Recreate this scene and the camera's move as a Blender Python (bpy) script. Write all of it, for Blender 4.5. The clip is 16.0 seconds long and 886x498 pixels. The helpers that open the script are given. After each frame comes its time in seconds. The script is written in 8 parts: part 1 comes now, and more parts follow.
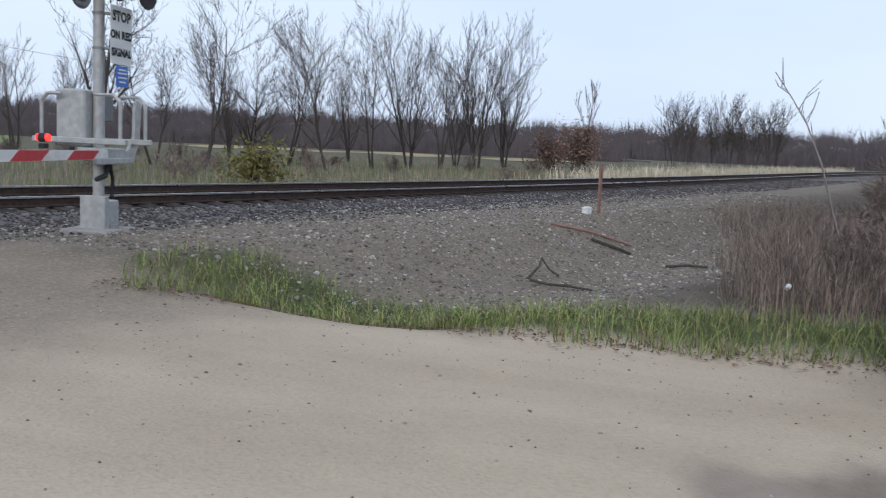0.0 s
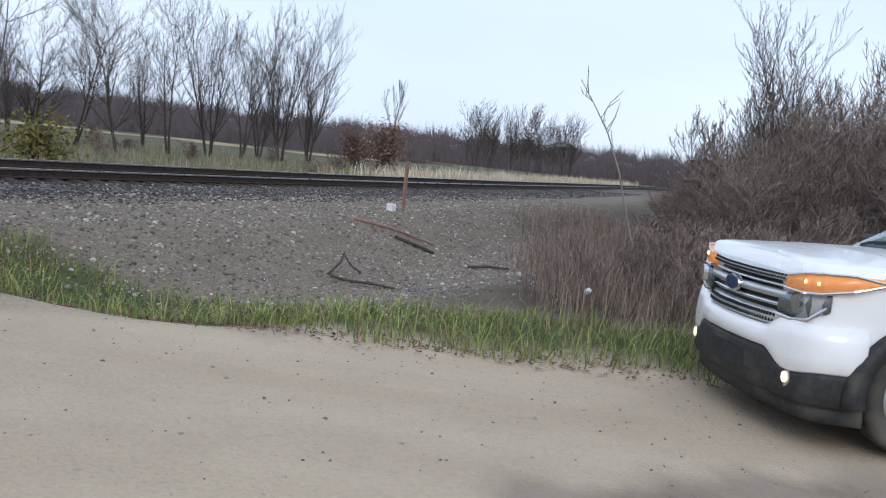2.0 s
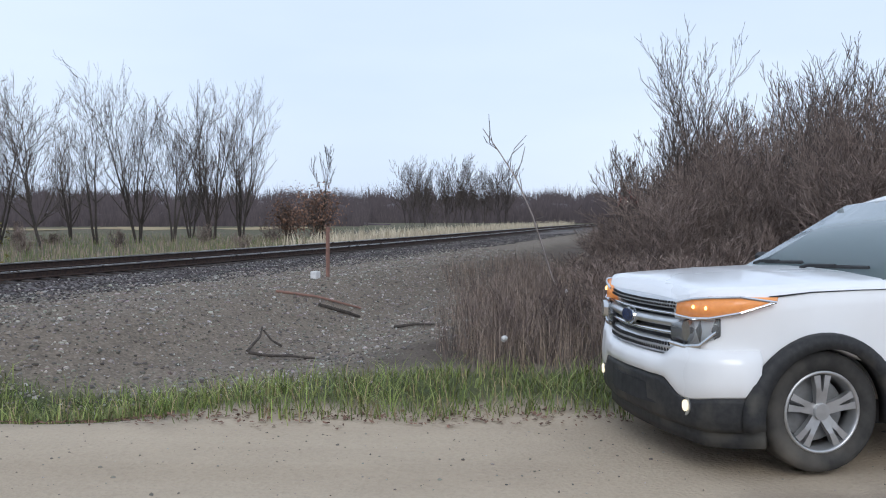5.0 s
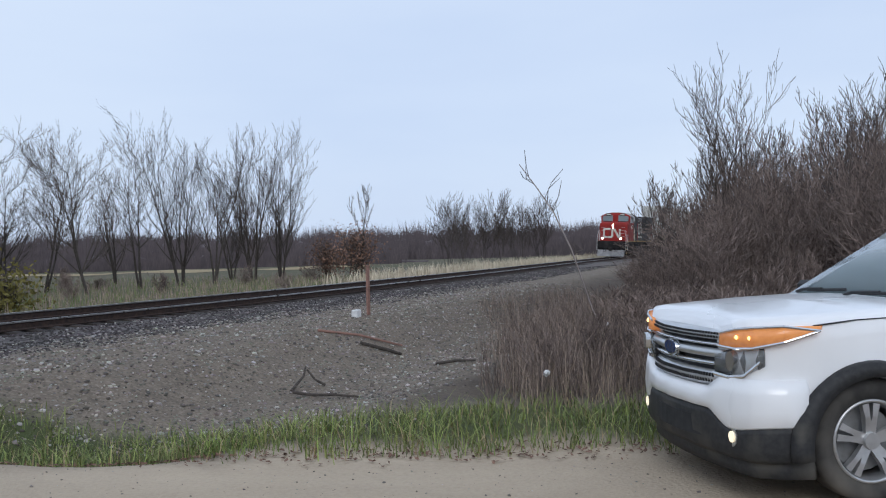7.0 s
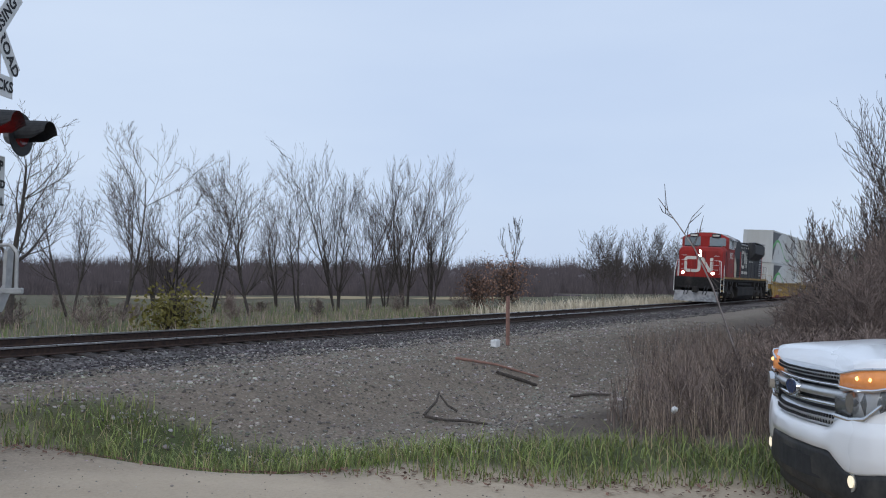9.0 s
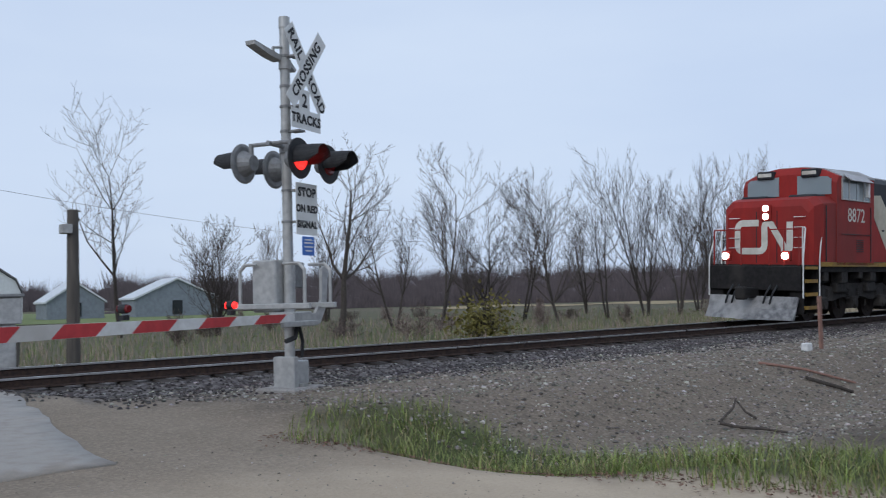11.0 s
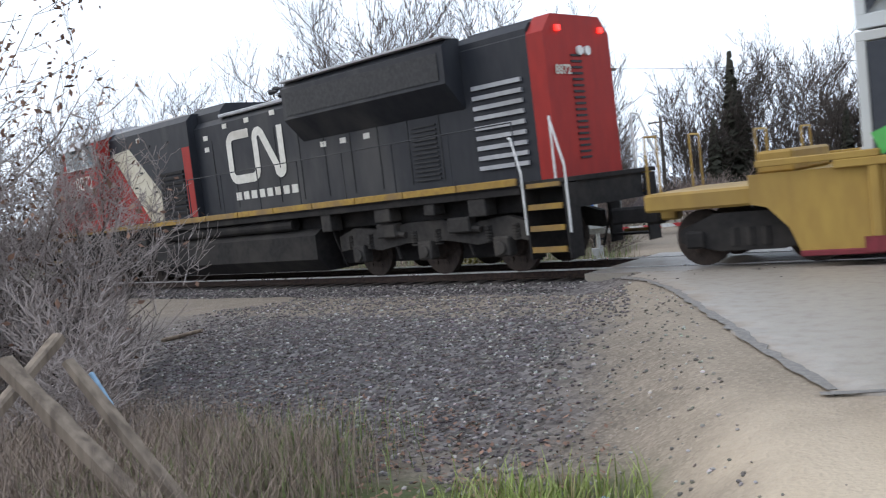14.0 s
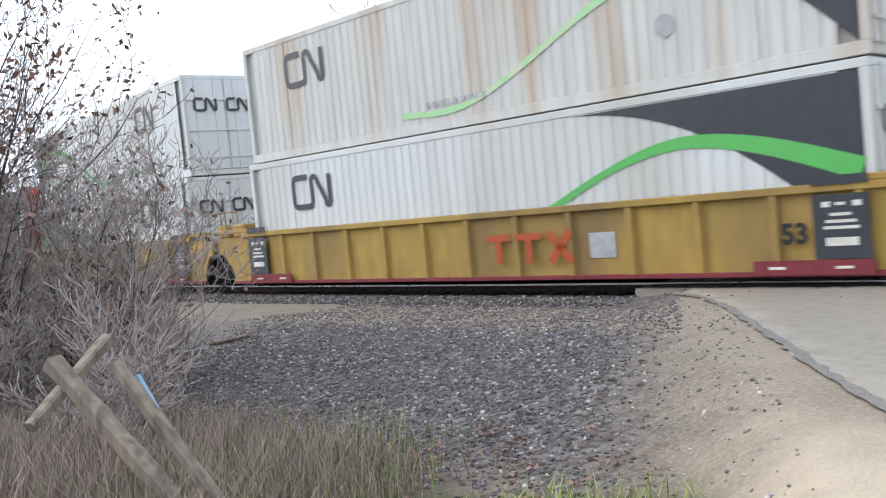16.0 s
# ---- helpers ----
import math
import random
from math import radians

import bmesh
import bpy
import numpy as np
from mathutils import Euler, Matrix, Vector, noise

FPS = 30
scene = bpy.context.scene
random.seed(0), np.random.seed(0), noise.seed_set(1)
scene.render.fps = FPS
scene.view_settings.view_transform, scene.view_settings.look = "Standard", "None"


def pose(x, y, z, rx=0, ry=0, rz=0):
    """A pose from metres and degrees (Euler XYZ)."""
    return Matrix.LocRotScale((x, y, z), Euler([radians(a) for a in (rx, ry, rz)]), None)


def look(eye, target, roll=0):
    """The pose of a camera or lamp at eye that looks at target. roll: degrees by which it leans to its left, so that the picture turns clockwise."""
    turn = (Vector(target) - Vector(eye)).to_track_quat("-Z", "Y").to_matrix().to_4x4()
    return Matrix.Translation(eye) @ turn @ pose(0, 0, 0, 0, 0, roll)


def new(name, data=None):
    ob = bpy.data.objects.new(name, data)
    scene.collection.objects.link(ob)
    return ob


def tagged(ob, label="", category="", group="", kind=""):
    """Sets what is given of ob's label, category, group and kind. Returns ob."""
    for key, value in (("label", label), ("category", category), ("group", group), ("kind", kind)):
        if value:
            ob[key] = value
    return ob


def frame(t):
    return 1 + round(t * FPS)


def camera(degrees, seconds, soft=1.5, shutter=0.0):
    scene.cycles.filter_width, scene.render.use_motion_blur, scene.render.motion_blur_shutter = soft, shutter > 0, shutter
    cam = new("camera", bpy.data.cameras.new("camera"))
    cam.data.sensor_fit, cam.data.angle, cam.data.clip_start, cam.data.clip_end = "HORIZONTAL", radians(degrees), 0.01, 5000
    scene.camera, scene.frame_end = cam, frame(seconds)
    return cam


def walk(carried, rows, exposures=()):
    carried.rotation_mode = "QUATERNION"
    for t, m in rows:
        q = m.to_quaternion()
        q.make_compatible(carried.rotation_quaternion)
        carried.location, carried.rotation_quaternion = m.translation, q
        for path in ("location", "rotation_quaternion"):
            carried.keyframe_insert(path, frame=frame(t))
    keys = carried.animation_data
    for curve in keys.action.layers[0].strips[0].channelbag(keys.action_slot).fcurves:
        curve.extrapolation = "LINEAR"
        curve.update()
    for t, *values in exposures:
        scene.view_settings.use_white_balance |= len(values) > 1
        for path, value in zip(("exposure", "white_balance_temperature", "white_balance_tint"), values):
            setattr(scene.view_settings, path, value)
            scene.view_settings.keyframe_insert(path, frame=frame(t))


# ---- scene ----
# camera: seconds, place, tilt, lean, heading
FOV = 51.69
PATH = [
    (0.0, -0.50, 0.16, 1.67, 83.35, -2.59, -51.39),
    (0.5, -0.22, 0.26, 1.63, 82.22, -1.38, -58.79),
    (1.0, -0.11, 0.34, 1.60, 82.44, 3.20, -64.79),
    (1.5, 0.05, 0.43, 1.59, 82.88, -2.54, -70.26),
    (2.0, -0.08, 0.44, 1.58, 84.13, -6.27, -63.51),
    (2.5, -0.14, 0.61, 1.54, 82.91, -11.22, -64.43),
    (3.0, -0.04, 0.63, 1.55, 83.81, -8.35, -67.00),
    (3.5, 0.13, 0.39, 1.59, 85.95, -1.51, -68.53),
    (6.0, 0.19, 0.10, 1.62, 88.38, -0.35, -66.79),
    (6.5, 0.16, 0.12, 1.60, 89.05, -0.31, -66.65),
    (7.0, 0.11, 0.10, 1.63, 90.13, 1.43, -64.91),
    (7.5, 0.01, 0.05, 1.66, 91.04, 1.79, -61.43),
    (8.0, -0.07, 0.03, 1.62, 91.76, 0.61, -58.62),
    (10.5, 0.30, -0.59, 1.59, 92.16, 0.80, -44.16),
    (11.0, 0.23, -0.59, 1.59, 92.86, 1.50, -35.83),
    (11.5, 0.42, -0.35, 1.54, 94.69, 2.88, -26.02),
    (12.0, 0.31, -0.41, 1.57, 92.44, 1.68, -12.66),
    (12.5, 0.02, 0.13, 1.54, 92.32, 1.21, 4.41),
    (12.8, -0.14, 0.06, 1.53, 92.81, 1.43, 14.37),
    (13.0, -0.21, -0.04, 1.51, 93.17, 2.11, 20.93),
    (13.5, 0.11, -0.12, 1.59, 92.50, 1.05, 33.21),
    (14.0, 0.09, -0.19, 1.60, 88.25, 4.90, 39.02),
    (14.5, -0.06, -0.11, 1.59, 87.04, 4.03, 46.04),
    (15.0, -0.08, -0.13, 1.58, 87.81, 3.73, 46.58),
    (15.5, -0.04, -0.10, 1.59, 87.77, 3.79, 43.79),
    (16.0, -0.00, -0.12, 1.59, 89.15, 3.63, 42.02),
]
cam = camera(FOV, 16.0, soft=1.1, shutter=0.12)
walk(cam, [(t, pose(x, y, z, a, b, c)) for t, x, y, z, a, b, c in PATH],
     exposures=[(0.0, 0.2, 6330, 10), (1.0, 0.32, 6330, 10), (3.7, 0.33, 6330, 10), (6.0, 0.1, 6350, 10), (7.0, 0.0, 6250, 10), (8.0, -0.1, 6200, 10), (12.4, -0.1, 6200, 10), (12.9, 0.35, 6450, 10), (13.6, 0.7, 6600, 10), (14.4, 0.95, 6700, 10), (15.0, 1.18, 6700, 10), (16.0, 1.25, 6700, 10)])

# ---------------- sky and sun: a bright overcast November day ----------------
world = bpy.data.worlds.new("world")
scene.world = world
world.use_nodes = True
wn, wl = world.node_tree.nodes, world.node_tree.links
for n in list(wn):
    wn.remove(n)
w_out, w_bg = wn.new("ShaderNodeOutputWorld"), wn.new("ShaderNodeBackground")
sky = wn.new("ShaderNodeTexSky")
sky.sky_type, sky.sun_disc = "NISHITA", False
sky.sun_elevation, sky.sun_rotation = radians(31), radians(246)
sky.dust_density, sky.air_density = 3.0, 1.0
cloud_co, cloud_map = wn.new("ShaderNodeTexCoord"), wn.new("ShaderNodeMapping")
cloud_map.inputs["Scale"].default_value = (1, 1, 4)
cloud, cloud_ramp, cloud_mix = wn.new("ShaderNodeTexNoise"), wn.new("ShaderNodeValToRGB"), wn.new("ShaderNodeMix")
cloud.inputs["Scale"].default_value, cloud.inputs["Detail"].default_value = 1.6, 4
cloud_ramp.color_ramp.elements[0].position, cloud_ramp.color_ramp.elements[1].position = 0.3, 0.75
cloud_ramp.color_ramp.elements[0].color = (6.4, 7.5, 9.4, 1)
cloud_ramp.color_ramp.elements[1].color = (7.5, 8.5, 10.0, 1)
cloud_mix.data_type = "RGBA"
cloud_mix.inputs["Factor"].default_value = 0.9
wl.new(cloud_co.outputs["Generated"], cloud_map.inputs["Vector"])
wl.new(cloud_map.outputs["Vector"], cloud.inputs["Vector"])
wl.new(cloud.outputs["Fac"], cloud_ramp.inputs["Fac"])
wl.new(sky.outputs["Color"], cloud_mix.inputs["A"])
wl.new(cloud_ramp.outputs["Color"], cloud_mix.inputs["B"])
wl.new(cloud_mix.outputs["Result"], w_bg.inputs["Color"])
w_bg.inputs["Strength"].default_value = 0.10
wl.new(w_bg.outputs["Background"], w_out.inputs["Surface"])
sun = new("sun", bpy.data.lights.new("sun", "SUN"))
sun.data.energy, sun.data.angle, sun.data.color = 0.8, radians(30), (1.0, 0.98, 0.95)
sun.matrix_world = look((0, 0, 30), (45, 20, 0))


# ---------------- materials ----------------
def pbr(name, c1, c2=None, scale=8.0, rough=0.7, metal=0.0, bump=0.0, spread=0.12, stain=None, stain_at=0.62, glow=None, rand=0.0, stretch=(1, 1, 1), coat=0.0, isl=0.0):
    """Two-scale procedural surface: grain and broad stains mixed from c1, c2 and stain; rand varies the value from object to object."""
    m = bpy.data.materials.new(name)
    m.use_nodes = True
    nt, b = m.node_tree, m.node_tree.nodes["Principled BSDF"]
    nn, ll = nt.nodes, nt.links
    c2 = c2 or tuple(v * 0.78 for v in c1)
    co, mp = nn.new("ShaderNodeTexCoord"), nn.new("ShaderNodeMapping")
    mp.inputs["Scale"].default_value = stretch
    ll.new(co.outputs["Object"], mp.inputs["Vector"])
    fine, broad = nn.new("ShaderNodeTexNoise"), nn.new("ShaderNodeTexNoise")
    fine.inputs["Scale"].default_value, fine.inputs["Detail"].default_value = scale, 6
    broad.inputs["Scale"].default_value, broad.inputs["Detail"].default_value = scale / 9, 5
    ll.new(mp.outputs["Vector"], fine.inputs["Vector"])
    ll.new(mp.outputs["Vector"], broad.inputs["Vector"])
    r1 = nn.new("ShaderNodeMapRange")
    r1.inputs["From Min"].default_value, r1.inputs["From Max"].default_value = 0.35, 0.65
    ll.new(fine.outputs["Fac"], r1.inputs["Value"])
    mix = nn.new("ShaderNodeMix")
    mix.data_type = "RGBA"
    mix.inputs["A"].default_value, mix.inputs["B"].default_value = (*c1, 1), (*c2, 1)
    ll.new(r1.outputs["Result"], mix.inputs["Factor"])
    last = mix.outputs["Result"]
    if stain:
        r2, mx2 = nn.new("ShaderNodeMapRange"), nn.new("ShaderNodeMix")
        r2.inputs["From Min"].default_value, r2.inputs["From Max"].default_value = stain_at - 0.1, stain_at + 0.1
        mx2.data_type = "RGBA"
        ll.new(broad.outputs["Fac"], r2.inputs["Value"])
        ll.new(r2.outputs["Result"], mx2.inputs["Factor"])
        ll.new(last, mx2.inputs["A"])
        mx2.inputs["B"].default_value = (*stain, 1)
        last = mx2.outputs["Result"]
    if rand:
        oi, hv, r3 = nn.new("ShaderNodeObjectInfo"), nn.new("ShaderNodeHueSaturation"), nn.new("ShaderNodeMapRange")
        r3.inputs["To Min"].default_value, r3.inputs["To Max"].default_value = 1 - rand, 1 + rand
        ll.new(oi.outputs["Random"], r3.inputs["Value"])
        ll.new(r3.outputs["Result"], hv.inputs["Value"])
        ll.new(last, hv.inputs["Color"])
        last = hv.outputs["Color"]
    if isl:
        ge, hi_, r4 = nn.new("ShaderNodeNewGeometry"), nn.new("ShaderNodeHueSaturation"), nn.new("ShaderNodeMapRange")
        r4.inputs["To Min"].default_value, r4.inputs["To Max"].default_value = 1 - isl, 1 + isl
        ll.new(ge.outputs["Random Per Island"], r4.inputs["Value"])
        ll.new(r4.outputs["Result"], hi_.inputs["Value"])
        ll.new(last, hi_.inputs["Color"])
        last = hi_.outputs["Color"]
    ll.new(last, b.inputs["Base Color"])
    rr = nn.new("ShaderNodeMapRange")
    rr.inputs["To Min"].default_value, rr.inputs["To Max"].default_value = max(rough - spread, 0.02), min(rough + spread, 1)
    ll.new(broad.outputs["Fac"], rr.inputs["Value"])
    ll.new(rr.outputs["Result"], b.inputs["Roughness"])
    b.inputs["Metallic"].default_value = metal
    b.inputs["Specular IOR Level"].default_value = 0.5 if rough < 0.55 else 0.2
    b.inputs["Coat Weight"].default_value = coat
    if bump:
        bp = nn.new("ShaderNodeBump")
        bp.inputs["Strength"].default_value, bp.inputs["Distance"].default_value = 0.8, bump
        ll.new(fine.outputs["Fac"], bp.inputs["Height"])
        ll.new(bp.outputs["Normal"], b.inputs["Normal"])
    if glow:
        b.inputs["Emission Color"].default_value, b.inputs["Emission Strength"].default_value = (*glow[:3], 1), glow[3]
    return m


def glass(name, tint, rough=0.03, trans=0.9):
    m = bpy.data.materials.new(name)
    m.use_nodes = True
    b = m.node_tree.nodes["Principled BSDF"]
    b.inputs["Base Color"].default_value = (*tint, 1)
    b.inputs["Roughness"].default_value, b.inputs["Transmission Weight"].default_value, b.inputs["IOR"].default_value = rough, trans, 1.45
    return m


M = dict(
    steel_rail=pbr("rail_head_steel", (0.55, 0.54, 0.53), (0.4, 0.38, 0.37), 20, 0.3, 0.9),
    rail_rust=pbr("rail_web_rust", (0.075, 0.05, 0.04), (0.04, 0.03, 0.028), 14, 0.85, 0.2, 0.002),
    tie=pbr("creosote_timber", (0.07, 0.058, 0.052), (0.035, 0.03, 0.028), 18, 0.9, 0, 0.006, rand=0.35, stretch=(6, 1, 6)),
    asphalt=pbr("worn_pale_asphalt", (0.29, 0.247, 0.2), (0.24, 0.217, 0.188), 60, 0.46, 0, 0.0003, 0.1, (0.225, 0.19, 0.158), 0.62),
    asphalt_dark=pbr("tar_seam", (0.145, 0.135, 0.125), (0.21, 0.19, 0.17), 20, 0.6, 0, 0.003),
    stone=pbr("ballast_stone", (0.2, 0.185, 0.185), (0.11, 0.1, 0.105), 25, 0.9, 0, 0.004),
    stone_pale=pbr("pale_stone", (0.5, 0.47, 0.43), (0.33, 0.31, 0.29), 25, 0.9, 0, 0.004),
    concrete=pbr("weathered_concrete", (0.36, 0.34, 0.32), (0.26, 0.25, 0.24), 30, 0.9, 0, 0.004, 0.1, (0.2, 0.18, 0.16)),
    alu=pbr("dull_aluminium", (0.47, 0.47, 0.46), (0.36, 0.36, 0.355), 12, 0.5, 0.35, 0.001, 0.12, (0.3, 0.29, 0.27)),
    alu_dark=pbr("grey_cast_case", (0.27, 0.275, 0.28), (0.2, 0.2, 0.2), 14, 0.55, 0.3, 0.001),
    black=pbr("matt_black_paint", (0.025, 0.026, 0.028), (0.04, 0.04, 0.042), 15, 0.6, 0, 0.001),
    white_sign=pbr("white_sign_sheet", (0.74, 0.74, 0.72), (0.66, 0.66, 0.64), 10, 0.5, 0, 0, 0.1, (0.52, 0.5, 0.46), 0.68),
    ink=pbr("black_sign_ink", (0.03, 0.03, 0.032), None, 10, 0.6),
    emblem_blue=pbr("dark_blue_enamel", (0.012, 0.03, 0.09), (0.02, 0.04, 0.11), 10, 0.25),
    blue_sign=pbr("blue_sign_sheet", (0.045, 0.15, 0.52), (0.06, 0.18, 0.56), 10, 0.5),
    red_band=pbr("red_reflective_band", (0.5, 0.04, 0.045), (0.4, 0.03, 0.035), 12, 0.5),
    white_band=pbr("white_reflective_band", (0.7, 0.7, 0.69), (0.58, 0.57, 0.55), 12, 0.5, stain=(0.45, 0.43, 0.4)),
    lamp_on=pbr("red_lamp_lit", (0.6, 0.02, 0.02), None, 5, 0.4, glow=(1.0, 0.02, 0.015, 2.6)),
    lamp_off=pbr("red_lens_dark", (0.16, 0.01, 0.012), None, 5, 0.25),
    loco_red=pbr("locomotive_red", (0.32, 0.026, 0.021), (0.265, 0.023, 0.02), 5, 0.6, 0, 0.001, 0.1, (0.2, 0.032, 0.028), 0.6, stretch=(1, 1, 0.35)),
    loco_black=pbr("locomotive_black", (0.022, 0.024, 0.03), (0.03, 0.032, 0.037), 5, 0.6, 0, 0.001, 0.12, (0.075, 0.072, 0.07), 0.62, stretch=(1, 1, 0.35)),
    loco_cream=pbr("locomotive_cream", (0.56, 0.52, 0.42), (0.48, 0.44, 0.34), 5, 0.6, 0, 0.001, 0.1, (0.36, 0.3, 0.21), 0.58),
    loco_white=pbr("locomotive_white_marking", (0.68, 0.66, 0.6), (0.58, 0.56, 0.5), 8, 0.6, stain=(0.44, 0.4, 0.34)),
    loco_yellow=pbr("yellow_sill_stripe", (0.36, 0.225, 0.045), (0.25, 0.15, 0.04), 9, 0.6, 0, 0.001, 0.1, (0.2, 0.13, 0.06), 0.55),
    loco_roof=pbr("grey_roof", (0.42, 0.42, 0.43), (0.33, 0.33, 0.34), 6, 0.6, 0, 0, 0.1, (0.25, 0.24, 0.23)),
    under=pbr("dusty_underframe", (0.023, 0.021, 0.021), (0.015, 0.014, 0.014), 9, 0.85, 0, 0.003, 0.1, (0.042, 0.038, 0.034), 0.6),
    truck_grey=pbr("dusty_truck_casting", (0.042, 0.039, 0.037), (0.026, 0.024, 0.023), 9, 0.85, 0, 0.004, 0.1, (0.07, 0.062, 0.055), 0.6),
    wheel=pbr("wheel_steel", (0.061, 0.047, 0.040), (0.039, 0.031, 0.028), 12, 0.7, 0.4),
    plow=pbr("scuffed_plow", (0.13, 0.13, 0.135), (0.28, 0.28, 0.28), 6, 0.7, 0.1, 0.002, 0.1, (0.36, 0.35, 0.34), 0.56),
    rail_white=pbr("white_handrail", (0.72, 0.72, 0.7), (0.6, 0.6, 0.58), 12, 0.5),
    head_on=pbr("headlight_lit", (1, 1, 1), None, 5, 0.3, glow=(1.0, 0.93, 0.8, 9.0)),
    cab_glass=glass("cab_glass", (0.35, 0.42, 0.45), 0.05, 0.35),
    lamp_glass=glass("lamp_glass", (0.75, 0.78, 0.8), 0.03, 0.85),
    car_glass=glass("car_glass", (0.32, 0.40, 0.42), 0.02, 0.45),
    car_white=pbr("white_car_paint", (0.86, 0.865, 0.87), (0.83, 0.835, 0.84), 3, 0.28, 0, 0, 0.05, (0.7, 0.7, 0.69), 0.7, coat=0.6),
    car_black=pbr("black_bumper_plastic", (0.03, 0.031, 0.033), (0.045, 0.045, 0.046), 30, 0.55, 0, 0.001, 0.1, (0.09, 0.085, 0.075), 0.6),
    chrome=pbr("bright_chrome", (0.72, 0.73, 0.74), (0.62, 0.63, 0.64), 8, 0.16, 1.0),
    silver=pbr("silver_grille", (0.62, 0.63, 0.64), (0.52, 0.53, 0.54), 8, 0.3, 0.8),
    alloy=pbr("alloy_rim", (0.56, 0.56, 0.56), (0.45, 0.45, 0.45), 10, 0.35, 0.75, stain=(0.34, 0.32, 0.3)),
    tyre=pbr("dusty_tyre", (0.06, 0.058, 0.055), (0.04, 0.039, 0.038), 12, 0.9, 0, 0.002, 0.1, (0.15, 0.135, 0.115), 0.56),
    amber=pbr("amber_lamp_lit", (0.78, 0.34, 0.12), (0.68, 0.27, 0.09), 20, 0.2, glow=(1.0, 0.32, 0.08, 0.18)),
    amber_hot=pbr("amber_bulb", (1, 0.6, 0.2), None, 5, 0.3, glow=(1.0, 0.6, 0.2, 3.0)),
    fog_on=pbr("fog_lamp_lit", (1, 0.95, 0.8), None, 5, 0.3, glow=(1.0, 0.82, 0.52, 0.8)),
    well_yellow=pbr("dirty_yellow_steel", (0.378, 0.248, 0.065), (0.311, 0.196, 0.055), 4, 0.6, 0, 0.001, 0.1, (0.210, 0.139, 0.060), 0.6, stretch=(1, 1, 0.4)),
    well_red=pbr("maroon_marker", (0.2, 0.035, 0.045), (0.15, 0.03, 0.035), 8, 0.6),
    ttx_red=pbr("faded_red_marking", (0.42, 0.07, 0.03), (0.36, 0.09, 0.03), 14, 0.65, stain=(0.45, 0.27, 0.07), stain_at=0.66),
    box_white=pbr("white_container", (0.56, 0.575, 0.565), (0.51, 0.525, 0.515), 3, 0.5, 0, 0.001, 0.1, (0.45, 0.445, 0.41), 0.6, stretch=(1, 1, 0.2)),
    box_old=pbr("rust_streaked_container", (0.53, 0.53, 0.495), (0.47, 0.46, 0.43), 5, 0.55, 0, 0.001, 0.1, (0.41, 0.31, 0.22), 0.62, stretch=(1.4, 1, 0.12)),
    box_black=pbr("charcoal_container_paint", (0.022, 0.026, 0.034), (0.03, 0.034, 0.042), 6, 0.5),
    box_green=pbr("green_stripe", (0.075, 0.40, 0.085), (0.085, 0.36, 0.09), 6, 0.5),
    slogan_grey=pbr("grey_green_lettering", (0.2, 0.27, 0.22), (0.25, 0.31, 0.26), 6, 0.5),
    box_pale=pbr("pale_green_stripe", (0.28, 0.54, 0.25), (0.34, 0.55, 0.3), 6, 0.5, stain=(0.55, 0.5, 0.4)),
    bark=pbr("grey_brown_bark", (0.085, 0.072, 0.063), (0.05, 0.043, 0.038), 20, 0.95, 0, 0.004, rand=0.25),
    twig=pbr("bare_twigs", (0.105, 0.087, 0.078), (0.07, 0.058, 0.052), 6, 0.95, rand=0.25),
    twig_pale=pbr("pale_twigs", (0.38, 0.325, 0.3), (0.28, 0.238, 0.22), 6, 0.95, rand=0.25),
    brush=pbr("dry_brush", (0.235, 0.183, 0.16), (0.13, 0.1, 0.087), 4, 0.95, rand=0.3, isl=0.4),
    weed=pbr("dry_weeds", (0.38, 0.295, 0.23), (0.27, 0.21, 0.168), 3, 0.95, rand=0.2, isl=0.3),
    leaf_brown=pbr("dead_leaves", (0.24, 0.14, 0.1), (0.15, 0.09, 0.065), 5, 0.9, rand=0.2, isl=0.4),
    leaf_yellow=pbr("yellowing_leaves", (0.19, 0.165, 0.05), (0.14, 0.125, 0.045), 5, 0.9),
    grass=pbr("green_grass", (0.12, 0.165, 0.055), (0.175, 0.195, 0.08), 3, 0.85, rand=0.1, isl=0.4),
    grass_bright=pbr("bright_grass", (0.2, 0.26, 0.07), (0.27, 0.29, 0.11), 3, 0.85, isl=0.4),
    grass_dry=pbr("straw_grass", (0.36, 0.29, 0.17), (0.27, 0.21, 0.12), 3, 0.9, isl=0.4),
    straw_pale=pbr("pale_straw", (0.6, 0.53, 0.4), (0.5, 0.43, 0.32), 3, 0.9, isl=0.25),
    spruce=pbr("spruce_needles", (0.07, 0.068, 0.05), (0.045, 0.045, 0.034), 6, 0.9),
    wood_grey=pbr("weathered_wood", (0.25, 0.2, 0.155), (0.13, 0.102, 0.08), 14, 0.9, 0, 0.006, stretch=(1, 1, 0.12)),
    wood_pole=pbr("utility_pole_wood", (0.13, 0.115, 0.1), (0.085, 0.076, 0.068), 10, 0.9, 0, 0.004, stretch=(1, 1, 0.1)),
    siding_white=pbr("white_siding", (0.68, 0.69, 0.7), (0.6, 0.61, 0.62), 3, 0.7),
    siding_grey=pbr("grey_metal_siding", (0.23, 0.26, 0.29), (0.19, 0.21, 0.24), 3, 0.6),
    roof_metal=pbr("pale_metal_roof", (0.66, 0.68, 0.70), (0.56, 0.58, 0.6), 2, 0.45, 0.2),
